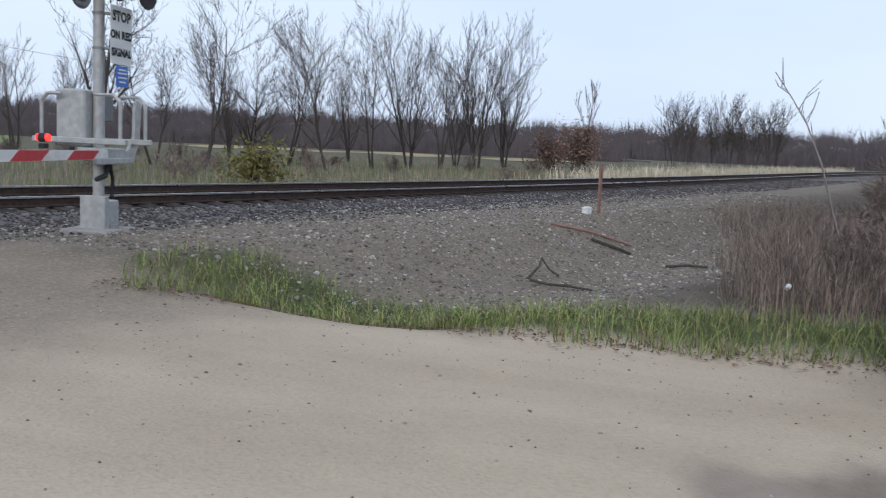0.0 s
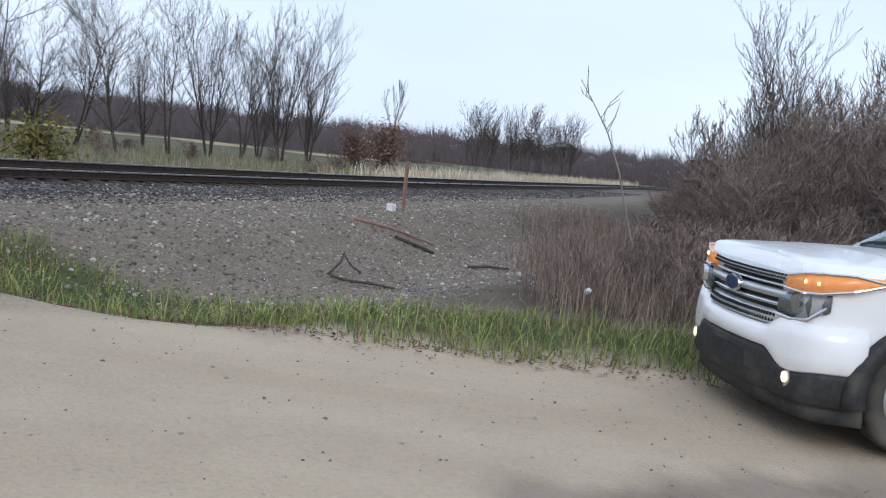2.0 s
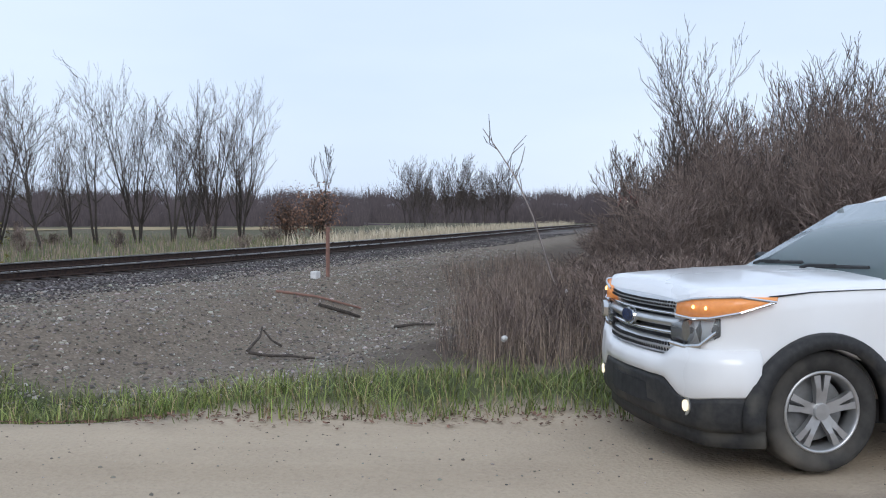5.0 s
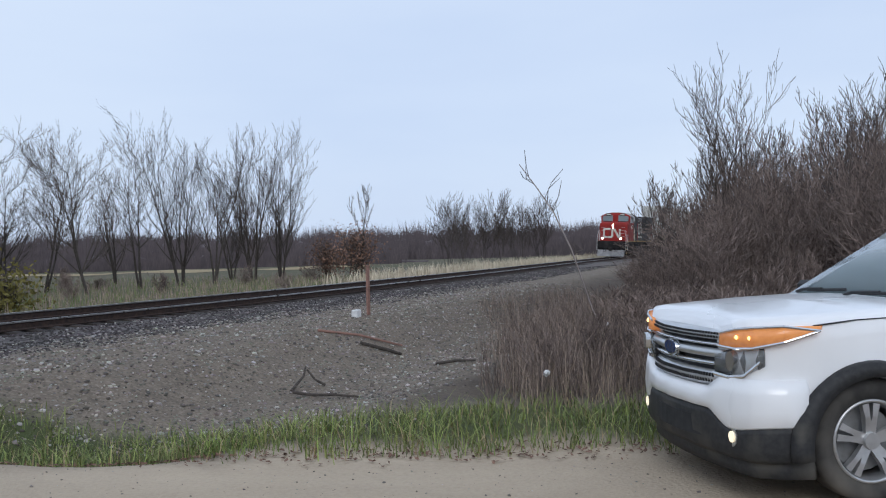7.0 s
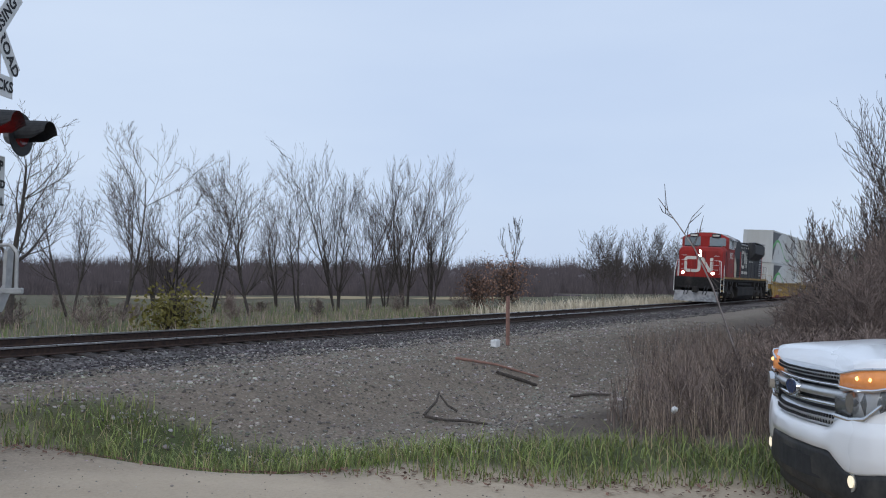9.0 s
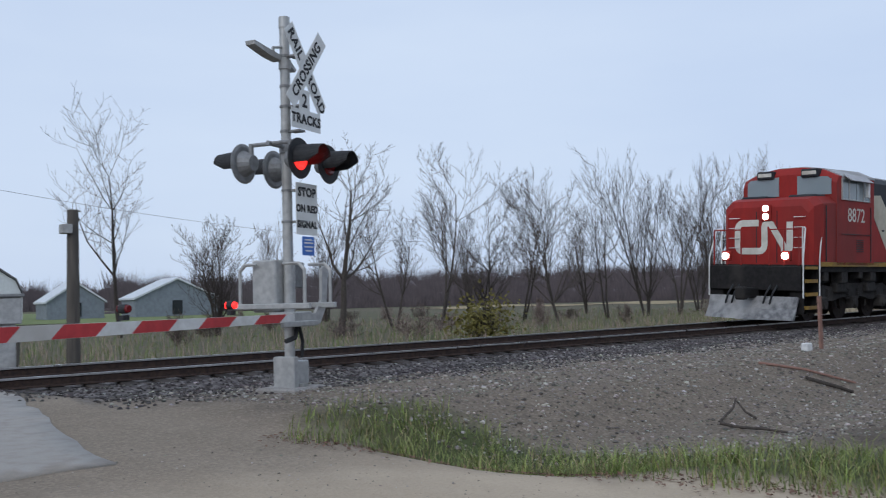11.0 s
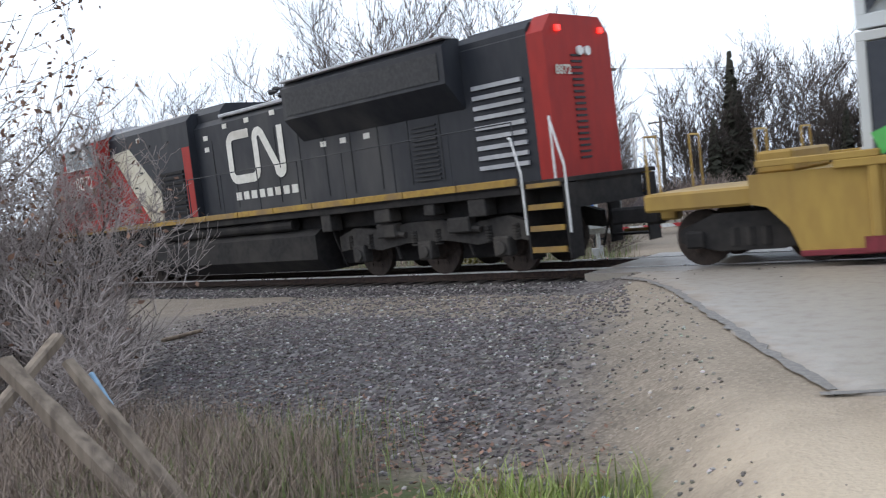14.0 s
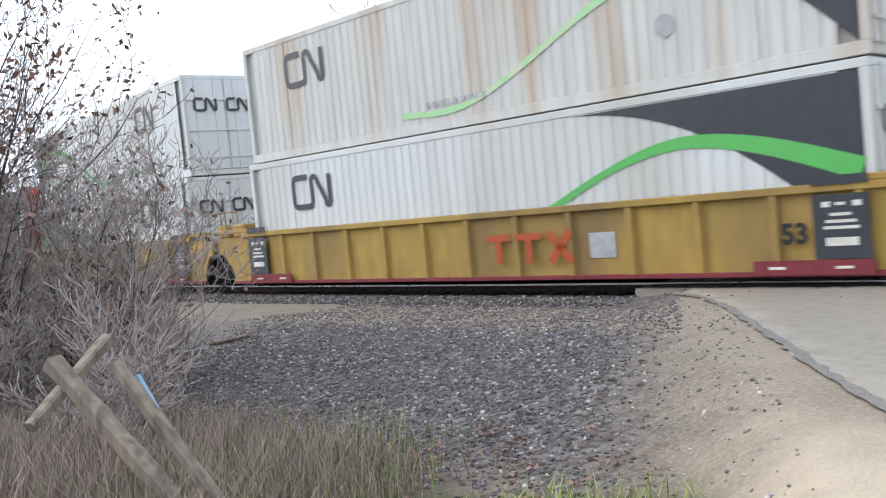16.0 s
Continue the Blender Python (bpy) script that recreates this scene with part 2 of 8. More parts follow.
    roof_dark=pbr("dark_shingles", (0.13, 0.13, 0.135), (0.09, 0.09, 0.095), 4, 0.9),
    silo=pbr("stave_silo_concrete", (0.27, 0.245, 0.21), (0.21, 0.19, 0.165), 2, 0.9, 0, 0.01),
    window=pbr("dark_window", (0.03, 0.035, 0.04), None, 4, 0.15),
    far_wood=pbr("far_woodland", (0.14, 0.115, 0.118), (0.09, 0.077, 0.082), 0.6, 1.0, rand=0.0),
    pink_post=pbr("faded_marker_post", (0.3, 0.17, 0.135), (0.22, 0.13, 0.105), 12, 0.85),
    plastic_blue=pbr("blue_litter", (0.2, 0.34, 0.48), None, 20, 0.4),
    litter=pbr("white_litter", (0.75, 0.75, 0.74), (0.6, 0.6, 0.6), 20, 0.5),
)


# ---------------- mesh helpers ----------------
def part(name, bm, material, parent=None, label="", smooth=False):
    """Links a bmesh as one mesh object, under a thing or a part."""
    me = bpy.data.meshes.new(name)
    bm.normal_update()
    bm.to_mesh(me)
    bm.free()
    if smooth:
        for p in me.polygons:
            p.use_smooth = True
    for mm in (material if isinstance(material, (list, tuple)) else [material]):
        me.materials.append(mm)
    ob = new(name, me)
    if parent is not None:
        ob.parent = parent
    if label:
        ob["label"] = label
    return ob


def mesh_part(name, verts, faces, material, parent=None, label="", smooth=False):
    me = bpy.data.meshes.new(name)
    me.from_pydata(verts, [], faces)
    me.materials.append(material)
    if smooth:
        me.polygons.foreach_set("use_smooth", np.ones(len(me.polygons), dtype=bool))
    ob = new(name, me)
    if parent is not None:
        ob.parent = parent
    if label:
        ob["label"] = label
    return ob


def thing(name, label, category, m=None, group="", kind=""):
    ob = new(name)
    ob.empty_display_size = 0.2
    if m is not None:
        ob.matrix_world = m
    return tagged(ob, label, category, group, kind)


def box(bm, x0, x1, y0, y1, z0, z1, bevel=0.0):
    r = bmesh.ops.create_cube(bm, size=1)
    vs = r["verts"]
    for v in vs:
        v.co = Vector(((x0 + x1) / 2 + v.co.x * (x1 - x0), (y0 + y1) / 2 + v.co.y * (y1 - y0), (z0 + z1) / 2 + v.co.z * (z1 - z0)))
    if bevel:
        es = list({e for v in vs for e in v.link_edges})
        bmesh.ops.bevel(bm, geom=es, offset=bevel, segments=1, affect="EDGES")
    return vs


def rod(bm, p0, p1, r0, r1=None, n=8, cap=True):
    p0, p1 = Vector(p0), Vector(p1)
    r1 = r0 if r1 is None else r1
    q = (p1 - p0).to_track_quat("Z", "Y").to_matrix()
    a, b = [], []
    for i in range(n):
        w = Vector((math.cos(i * math.tau / n), math.sin(i * math.tau / n), 0))
        a.append(bm.verts.new(p0 + q @ (w * r0)))
        b.append(bm.verts.new(p1 + q @ (w * r1)))
    for i in range(n):
        bm.faces.new((a[i], a[(i + 1) % n], b[(i + 1) % n], b[i]))
    if cap:
        bm.faces.new(a[::-1])
        bm.faces.new(b)


def pipe(bm, pts, r, n=6):
    for a, b in zip(pts[:-1], pts[1:]):
        rod(bm, a, b, r, r, n)


def prism(bm, poly, axis, lo, hi):
    """Extrudes a polygon of 2D points along an axis (0 x, 1 y, 2 z)."""
    def mk(p, d):
        c = [p[0], p[1]]
        c.insert(axis, d)
        return bm.verts.new(c)
    a, b = [mk(p, lo) for p in poly], [mk(p, hi) for p in poly]
    n = len(poly)
    fs = [bm.faces.new(a), bm.faces.new(b[::-1])]
    for i in range(n):
        fs.append(bm.faces.new((a[i], b[i], b[(i + 1) % n], a[(i + 1) % n])))
    bmesh.ops.recalc_face_normals(bm, faces=fs)
    return a + b


def loft(bm, rings, close=True, cap=True):
    """Skins rings of equal length."""
    vs = [[bm.verts.new(p) for p in r] for r in rings]
    n, fs = len(rings[0]), []
    for a, b in zip(vs[:-1], vs[1:]):
        for i in range(n if close else n - 1):
            j = (i + 1) % n
            fs.append(bm.faces.new((a[i], a[j], b[j], b[i])))
    if cap:
        fs += [bm.faces.new(vs[0][::-1]), bm.faces.new(vs[-1])]
    bmesh.ops.recalc_face_normals(bm, faces=fs)
    return vs


def ribbon(bm, pts, width, axis_y, thick=0.004):
    """A flat painted stroke in the plane y = axis_y, along points (x, z)."""
    n = len(pts)
    lo, hi = [], []
    for i, (x, z) in enumerate(pts):
        a, b = pts[max(i - 1, 0)], pts[min(i + 1, n - 1)]
        t = Vector((b[0] - a[0], b[1] - a[1])).normalized()
        wd = width[i] if isinstance(width, (list, tuple)) else width
        k = Vector((-t.y, t.x)) * wd / 2
        lo.append(bm.verts.new((x - k.x, axis_y, z - k.y)))
        hi.append(bm.verts.new((x + k.x, axis_y, z + k.y)))
    for i in range(n - 1):
        bm.faces.new((lo[i], lo[i + 1], hi[i + 1], hi[i]))


def words(text, size, bold=0.0, thick=0.002, spacing=1.0):
    """A bmesh of lettering, centred, in the x-z plane facing -y."""
    cu = bpy.data.curves.new("lettering", "FONT")
    cu.body, cu.size, cu.align_x, cu.align_y, cu.extrude, cu.offset, cu.space_character = text, size, "CENTER", "CENTER", thick, bold, spacing
    cu.resolution_u = 3
    ob = new("lettering", cu)
    me = bpy.data.meshes.new_from_object(ob.evaluated_get(bpy.context.evaluated_depsgraph_get()))
    bm = bmesh.new()
    bm.from_mesh(me)
    bpy.data.objects.remove(ob)
    bpy.data.meshes.remove(me)
    bpy.data.curves.remove(cu)
    bm.transform(pose(0, 0, 0, 90, 0, 0))
    return bm


# ---------------- the lie of the land ----------------
# the railway's middle line, by distance from the crossing (positive towards where the train comes from)
S_TAB = np.arange(-400, 700.1, 0.5)
_sc = np.clip(S_TAB, -45, 120)
TH_TAB = 0.0043123 * _sc - 0.0000697591 * _sc * _sc / 2
_i0 = int(np.argmin(np.abs(S_TAB)))
TX_TAB = np.concatenate([[0], np.cumsum(np.cos((TH_TAB[1:] + TH_TAB[:-1]) / 2) * 0.5)])
TY_TAB = np.concatenate([[0], np.cumsum(np.sin((TH_TAB[1:] + TH_TAB[:-1]) / 2) * 0.5)])
TX_TAB, TY_TAB = TX_TAB - TX_TAB[_i0], TY_TAB - TY_TAB[_i0] + 15.060
RAIL_Z = 0.51
CANT = 0.05   # the far rail lies higher, for the curve: rise per metre across


def track(s, w=0.0):
    """Place and heading on the railway, w metres towards the road's near side."""
    x, y, th = np.interp(s, S_TAB, TX_TAB), np.interp(s, S_TAB, TY_TAB), np.interp(s, S_TAB, TH_TAB)
    return x + w * np.sin(th), y - w * np.cos(th), th


def off_track(x, y):
    return (np.interp(x, TX_TAB, TY_TAB) - y) * np.cos(np.interp(x, TX_TAB, TH_TAB))


def smooth(a, b, v):
    t = np.clip((v - a) / (b - a), 0, 1)
    return t * t * (3 - 2 * t)


RD = (-0.454, 0.891)


def across(x, y):
    return 0.891 * x + 0.454 * y


def along(x, y):
    return RD[0] * x + RD[1] * y


def road_mask(x, y):
    a, b = across(x, y), along(x, y)
    left, right = 0.6 - 0.6 * smooth(5, 12, b), 7.4 - 0.35 * smooth(0.5, 2, b) * (1 - smooth(2.5, 4.5, b)) + 0.9 * smooth(4, 9, b) - 2.6 * smooth(17, 21, b)
    return smooth(left - 0.9, left + 0.1, a) * (1 - smooth(right - 0.1, right + 0.8, a))


def wob(x, y, k, seed=0.0):
    return np.sin(x * 1.7 * k + 1.3 * np.sin(y * 1.1 * k + seed)) * np.cos(y * 1.9 * k + 1.7 * np.sin(x * 0.8 * k + 2 * seed))


def ground_z(x, y):
    x, y = np.asarray(x, float), np.asarray(y, float)
    d = off_track(x, y)
    b = along(x, y)
    road = 0.0 + 0.48 * smooth(-1.5, 13, b) - 0.4 * smooth(19, 27, b)
    right = 0.36 - 0.52 * smooth(6.4, 8.6, d) + 0.2 * smooth(9.0, 10.8, d) + 0.45 * smooth(14, 26, d)
    left = 0.36 - 0.55 * smooth(6.4, 10.6, d) + 0.22 * smooth(11.0, 13.2, d)
    side = np.where(across(x, y) > 3.6, right, left)
    side = np.where(d < -1.5, 0.30 - 0.45 * smooth(2.0, 5.0, -d), side)
    side = side - 0.10 * smooth(1.5, 2.3, np.abs(d)) * (1 - smooth(2.6, 4.2, np.abs(d)))
    m = road_mask(x, y)
    z = side * (1 - m) + road * m
    z = z + (1 - m) * (0.025 * wob(x, y, 1.3) + 0.012 * wob(x, y, 3.7, 1)) * smooth(2, 3.5, np.abs(d)) + m * 0.004 * wob(x, y, 1.1, 2)
    bed = 0.30 + 0.05 * (0.7 - d)
    k = 1 - smooth(1.3, 1.7, np.abs(d))
    z = z * (1 - k) + bed * k
    return z


def gz(x, y):
    return float(ground_z(x, y))


# ---------------- ground ----------------
def axis(segments):
    out = []
    for a, b, step in segments:
        out += list(np.arange(a, b, step))
    return np.array(out + [segments[-1][1]])


def build_ground():
    gx = axis([(-2600, -300, 150), (-300, -60, 20), (-60, -16, 1.0), (-16, 20, 0.14), (20, 60, 0.8), (60, 300, 20), (300, 2600, 150)])
    gy = axis([(-2600, -300, 150), (-300, -40, 20), (-40, -6, 1.5), (-6, 19, 0.14), (19, 60, 0.8), (60, 300, 20), (300, 2600, 150)])
    X, Y = np.meshgrid(gx, gy)
    Z = ground_z(X, Y)
    far = np.hypot(X, Y)
    Z = np.where(far > 150, Z * 0 - 0.15, Z)
    nx, ny = len(gx), len(gy)
    co = np.stack([X, Y, Z], -1).reshape(-1, 3)
    i = np.arange(nx * ny).reshape(ny, nx)
    quads = np.stack([i[:-1, :-1], i[:-1, 1:], i[1:, 1:], i[1:, :-1]], -1).reshape(-1, 4)
    me = bpy.data.meshes.new("ground")
    me.vertices.add(len(co))
    me.vertices.foreach_set("co", co.ravel())
    me.loops.add(quads.size)
    me.loops.foreach_set("vertex_index", quads.ravel().astype(np.int32))
    me.polygons.add(len(quads))
    me.polygons.foreach_set("loop_start", np.arange(0, quads.size, 4, dtype=np.int32))
    me.update(calc_edges=True)
    me.polygons.foreach_set("use_smooth", np.ones(len(quads), dtype=bool))
    x, y = co[:, 0], co[:, 1]
    wx, wy = x + 0.18 * wob(x, y, 2.3) + 0.07 * wob(x, y, 6.1), y + 0.18 * wob(y, x, 2.1, 1) + 0.07 * wob(y, x, 5.7)
    d, a, b = off_track(wx, wy), across(wx, wy), along(wx, wy)
    road = road_mask(wx, wy)
    packed = road * (1 - 0.75 * smooth(3.6, 6.2, b + 0.35 * (a - 3)))
    ballast = 1 - smooth(2.4, 3.6, np.where((d > 0) & (x > 3.2), d * 0.72, np.abs(d)))
    bank = smooth(5.9, 6.8, d) * (1 - smooth(9.6, 10.6, d)) * (1 - smooth(-1.2, -0.2, a)) * smooth(-16, -10, x)
    ballast = np.maximum(ballast, bank)
    verge = smooth(7.3, 7.8, a) * (1 - smooth(8.9, 9.7, a)) * (1 - smooth(4.6, 5.6, b))
    verge_l = smooth(-2.9, -2.1, a) * (1 - smooth(-0.3, 0.2, a)) * smooth(2.5, 3.6, b) * (1 - smooth(5.4, 6.2, b))
    field = smooth(3.6, 5.5, -d) * (0.55 + 0.4 * wob(x, y, 0.13) * wob(x, y, 0.04, 2))
    grass = np.clip(verge + verge_l + field, 0, 1)
    weeds = np.clip(smooth(9.2, 10.2, a) * smooth(9.8, 11.0, d) + smooth(9.5, 10.8, d) * (1 - smooth(-2.2, -1.2, a)) + smooth(10, 30, x) * smooth(6.0, 7.5, d) + smooth(4.5, 9, -d) * 0.35, 0, 1)
    at = me.color_attributes.new("zone", "FLOAT_COLOR", "POINT")
    at.data.foreach_set("color", np.stack([packed * (1 - ballast), grass * (1 - road), ballast * (1 - road * 0.5), weeds * (1 - road)], -1).astype(np.float32).ravel())
    # patch of the near road where the gravel colour turns darker brown
    dark_patch = (1 - smooth(-0.08, 0.14, b)) * (1 - smooth(4.3, 4.75, a + 0.3 * b)) * road
    da = me.attributes.new("dark_patch", "FLOAT", "POINT")
    da.data.foreach_set("value", dark_patch.astype(np.float32).ravel())
    m = bpy.data.materials.new("gravel_road_ballast_and_verge")
    m.use_nodes = True
    nn, ll = m.node_tree.nodes, m.node_tree.links
    bsdf = nn["Principled BSDF"]
    bsdf.inputs["Roughness"].default_value = 0.92
    bsdf.inputs["Specular IOR Level"].default_value = 0.25
    co_n, zn, sep = nn.new("ShaderNodeTexCoord"), nn.new("ShaderNodeAttribute"), nn.new("ShaderNodeSeparateColor")
    zn.attribute_name = "zone"
    ll.new(zn.outputs["Color"], sep.inputs["Color"])

    def tex(scale, detail=6, kind="ShaderNodeTexNoise"):
        t = nn.new(kind)
        t.inputs["Scale"].default_value = scale
        if kind == "ShaderNodeTexNoise":
            t.inputs["Detail"].default_value = detail
        ll.new(co_n.outputs["Object"], t.inputs["Vector"])
        return t

    def ramp(src, stops):
        r = nn.new("ShaderNodeValToRGB")
        e = r.color_ramp.elements
        while len(e) < len(stops):
            e.new(0.5)
        for k, (p, c) in zip(e, stops):
            k.position, k.color = p, (*c, 1)
        ll.new(src, r.inputs["Fac"])
        return r.outputs["Color"]

    def mixc(f, a_, b_):
        x_ = nn.new("ShaderNodeMix")
        x_.data_type = "RGBA"
        if isinstance(f, float):
            x_.inputs["Factor"].default_value = f
        else:
            ll.new(f, x_.inputs["Factor"])
        ll.new(a_, x_.inputs["A"])
        ll.new(b_, x_.inputs["B"])
        return x_.outputs["Result"]
    n_big, n_mid, n_fine = tex(0.35), tex(2.2), tex(28)
    vor = tex(34, kind="ShaderNodeTexVoronoi")
    vor2 = tex(16, kind="ShaderNodeTexVoronoi")
    base = mixc(0.5, ramp(n_mid.outputs["Fac"], [(0.3, (0.145, 0.116, 0.089)), (0.7, (0.217, 0.173, 0.134))]), ramp(vor.outputs["Color"], [(0.1, (0.086, 0.072, 0.059)), (0.55, (0.173, 0.145, 0.112)), (0.95, (0.318, 0.264, 0.208))]))
    road_c = mixc(0.4, ramp(n_big.outputs["Fac"], [(0.32, (0.311, 0.236, 0.159)), (0.5, (0.459, 0.364, 0.249)), (0.68, (0.541, 0.430, 0.299))]), ramp(n_fine.outputs["Fac"], [(0.3, (0.287, 0.222, 0.152)), (0.5, (0.459, 0.364, 0.255)), (0.75, (0.562, 0.454, 0.319))]))
    road_c = mixc(n_mid.outputs["Fac"], road_c, mixc(0.5, road_c, ramp(n_mid.outputs["Fac"], [(0.3, (0.311, 0.241, 0.165)), (0.7, (0.494, 0.393, 0.274))])))
    turn, squash = nn.new("ShaderNodeMapping"), nn.new("ShaderNodeMapping")
    turn.inputs["Rotation"].default_value, squash.inputs["Scale"].default_value = (0, 0, radians(-27)), (1.1, 0.16, 1)
    bands = nn.new("ShaderNodeTexNoise")
    bands.inputs["Scale"].default_value, bands.inputs["Detail"].default_value = 1.0, 8
    ll.new(co_n.outputs["Object"], turn.inputs["Vector"])
    ll.new(turn.outputs["Vector"], squash.inputs["Vector"])
    ll.new(squash.outputs["Vector"], bands.inputs["Vector"])
    road_c = mixc(0.4, road_c, ramp(bands.outputs["Fac"], [(0.3, (0.33, 0.272, 0.214)), (0.5, (0.430, 0.363, 0.290)), (0.68, (0.51, 0.44, 0.362))]))
    # darker brown gravel inside the patch
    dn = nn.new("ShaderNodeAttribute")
    dn.attribute_name = "dark_patch"
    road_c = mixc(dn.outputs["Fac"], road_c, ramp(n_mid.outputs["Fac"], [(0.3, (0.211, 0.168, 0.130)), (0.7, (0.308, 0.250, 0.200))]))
    ball_c = ramp(vor2.outputs["Color"], [(0.1, (0.048, 0.041, 0.040)), (0.5, (0.101, 0.088, 0.086)), (0.95, (0.200, 0.182, 0.174))])
    grass_c = mixc(0.5, ramp(n_mid.outputs["Fac"], [(0.3, (0.046, 0.066, 0.020)), (0.7, (0.099, 0.102, 0.040))]), ramp(n_big.outputs["Fac"], [(0.35, (0.040, 0.066, 0.020)), (0.65, (0.112, 0.096, 0.053))]))
    weed_c = mixc(0.5, ramp(n_mid.outputs["Fac"], [(0.3, (0.059, 0.048, 0.036)), (0.7, (0.125, 0.099, 0.076))]), ramp(n_fine.outputs["Fac"], [(0.3, (0.046, 0.036, 0.030)), (0.7, (0.145, 0.112, 0.086))]))
    col = mixc(zn.outputs["Alpha"], base, weed_c)
    col = mixc(sep.outputs["Green"], col, grass_c)
    col = mixc(sep.outputs["Blue"], col, ball_c)
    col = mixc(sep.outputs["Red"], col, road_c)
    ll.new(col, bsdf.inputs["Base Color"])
    rgh, hs = nn.new("ShaderNodeMath"), nn.new("ShaderNodeMath")
    rgh.operation, hs.operation = "MULTIPLY", "ADD"
    rgh.inputs[1].default_value = 0.5
    ll.new(vor.outputs["Distance"], rgh.inputs[0])
    ll.new(rgh.outputs["Value"], hs.inputs[0])
    ll.new(n_fine.outputs["Fac"], hs.inputs[1])
    bp = nn.new("ShaderNodeBump")
    bp.inputs["Strength"].default_value, bp.inputs["Distance"].default_value = 0.6, 0.02
    ll.new(hs.outputs["Value"], bp.inputs["Height"])
    ll.new(bp.outputs["Normal"], bsdf.inputs["Normal"])
    me.materials.append(m)
    return tagged(new("ground", me), "tan gravel road, grey ballast and grassy verges", "ground", kind="structure")


build_ground()


# ---------------- crossing pavement ----------------
def slab(name, poly, lift, material, label, parent=None):
    """A thin paved sheet that follows the land."""
    bm = bmesh.new()
    vs = [bm.verts.new((x, y, 0)) for x, y in poly]
    bm.faces.new(vs)
    bmesh.ops.triangulate(bm, faces=bm.faces[:])
    for _ in range(5):
        long = [e for e in bm.edges if e.calc_length() > 0.6]
        if not long:
            break
        bmesh.ops.subdivide_edges(bm, edges=long, cuts=1)
        bmesh.ops.triangulate(bm, faces=bm.faces[:])
    low = []
    for v in bm.verts:
        v.co.z = gz(v.co.x, v.co.y) + lift
    rim = [e for e in bm.edges if e.is_boundary]
    r = bmesh.ops.extrude_edge_only(bm, edges=rim)
    for g_ in r["geom"]:
        if isinstance(g_, bmesh.types.BMVert):
            g_.co.z -= 0.12
    ob = part(name, bm, material, parent, "", True)
    return tagged(ob, label, "pavement", kind="structure") if parent is None else ob


def rough_edge(poly, amp, step=0.35, seed=1):
    rnd = random.Random(seed)
    out = []
    for (x0, y0), (x1, y1) in zip(poly, poly[1:] + poly[:1]):
        n = max(1, int(math.hypot(x1 - x0, y1 - y0) / step))
        for k in range(n):
            f = k / n
            out.append((x0 + (x1 - x0) * f + rnd.uniform(-amp, amp), y0 + (y1 - y0) * f + rnd.uniform(-amp, amp)))
    return out


y_near = lambda x: float(np.interp(x, TX_TAB, TY_TAB)) - 1.42
y_far = lambda x: float(np.interp(x, TX_TAB, TY_TAB)) + 1.42
slab("pavement", rough_edge([(-1.7, 5.9), (-0.1, 6.72), (1.16, 7.15), (2.5, 7.4), (2.55, 9.4), (2.7, 12.4), (2.5, y_near(2.5)), (-2.4, y_near(-2.4)), (-7.4, y_near(-7.4)), (-5.15, 10.8), (-2.7, 7.25)], 0.05), 0.014, M["asphalt"], "worn pale grey asphalt apron before the railway crossing")
slab("pavement", rough_edge([(-8.0, y_far(-8)), (1.6, y_far(1.6)), (-0.8, 18.5), (-4.6, 20.4), (-9.9, 20.8), (-9.2, 18.6)], 0.05, seed=2), 0.014, M["asphalt"], "worn pale grey asphalt apron beyond the railway crossing")


def tar_seams():
    bm = bmesh.new()
    rnd = random.Random(4)
    for pts in ([(-1.8, 5.9), (-0.9, 6.36), (-0.1, 6.78), (0.6, 7.0)], [(-1.75, 6.0), (-2.7, 7.25), (-5.15, 10.8), (-7.3, 13.5)], [(0.5, 8.6), (0.9, 8.1), (1.3, 7.9)], [(-0.8, 9.7), (-0.2, 9.2)]):
        fine = []
        for (x0, y0), (x1, y1) in zip(pts[:-1], pts[1:]):
            n = max(2, int(math.hypot(x1 - x0, y1 - y0) / 0.15))
            fine += [(x0 + (x1 - x0) * k / n + rnd.uniform(-0.02, 0.02), y0 + (y1 - y0) * k / n + rnd.uniform(-0.02, 0.02)) for k in range(n)]
        wide = 0.055 if len(pts) == 4 and pts[0][0] < -1.6 and pts[-1][0] < 0 else (0.035 if len(pts) == 4 else 0.02)
        lo, hi = [], []
        for k, (x, y) in enumerate(fine):
            a, b = fine[max(k - 1, 0)], fine[min(k + 1, len(fine) - 1)]
            t = Vector((b[0] - a[0], b[1] - a[1])).normalized()
            w = wide * rnd.uniform(0.6, 1.2)
            for lst, sg in ((lo, -1), (hi, 1)):
                px_, py_ = x - sg * t.y * w, y + sg * t.x * w
                lst.append(bm.verts.new((px_, py_, gz(px_, py_) + 0.02)))
        for k in range(len(fine) - 1):
            bm.faces.new((lo[k], lo[k + 1], hi[k + 1], hi[k]))
    bmesh.ops.recalc_face_normals(bm, faces=bm.faces[:])
    tagged(part("trim", bm, M["asphalt_dark"]), "dark tar seams round the asphalt apron", "trim", kind="structure")


tar_seams()


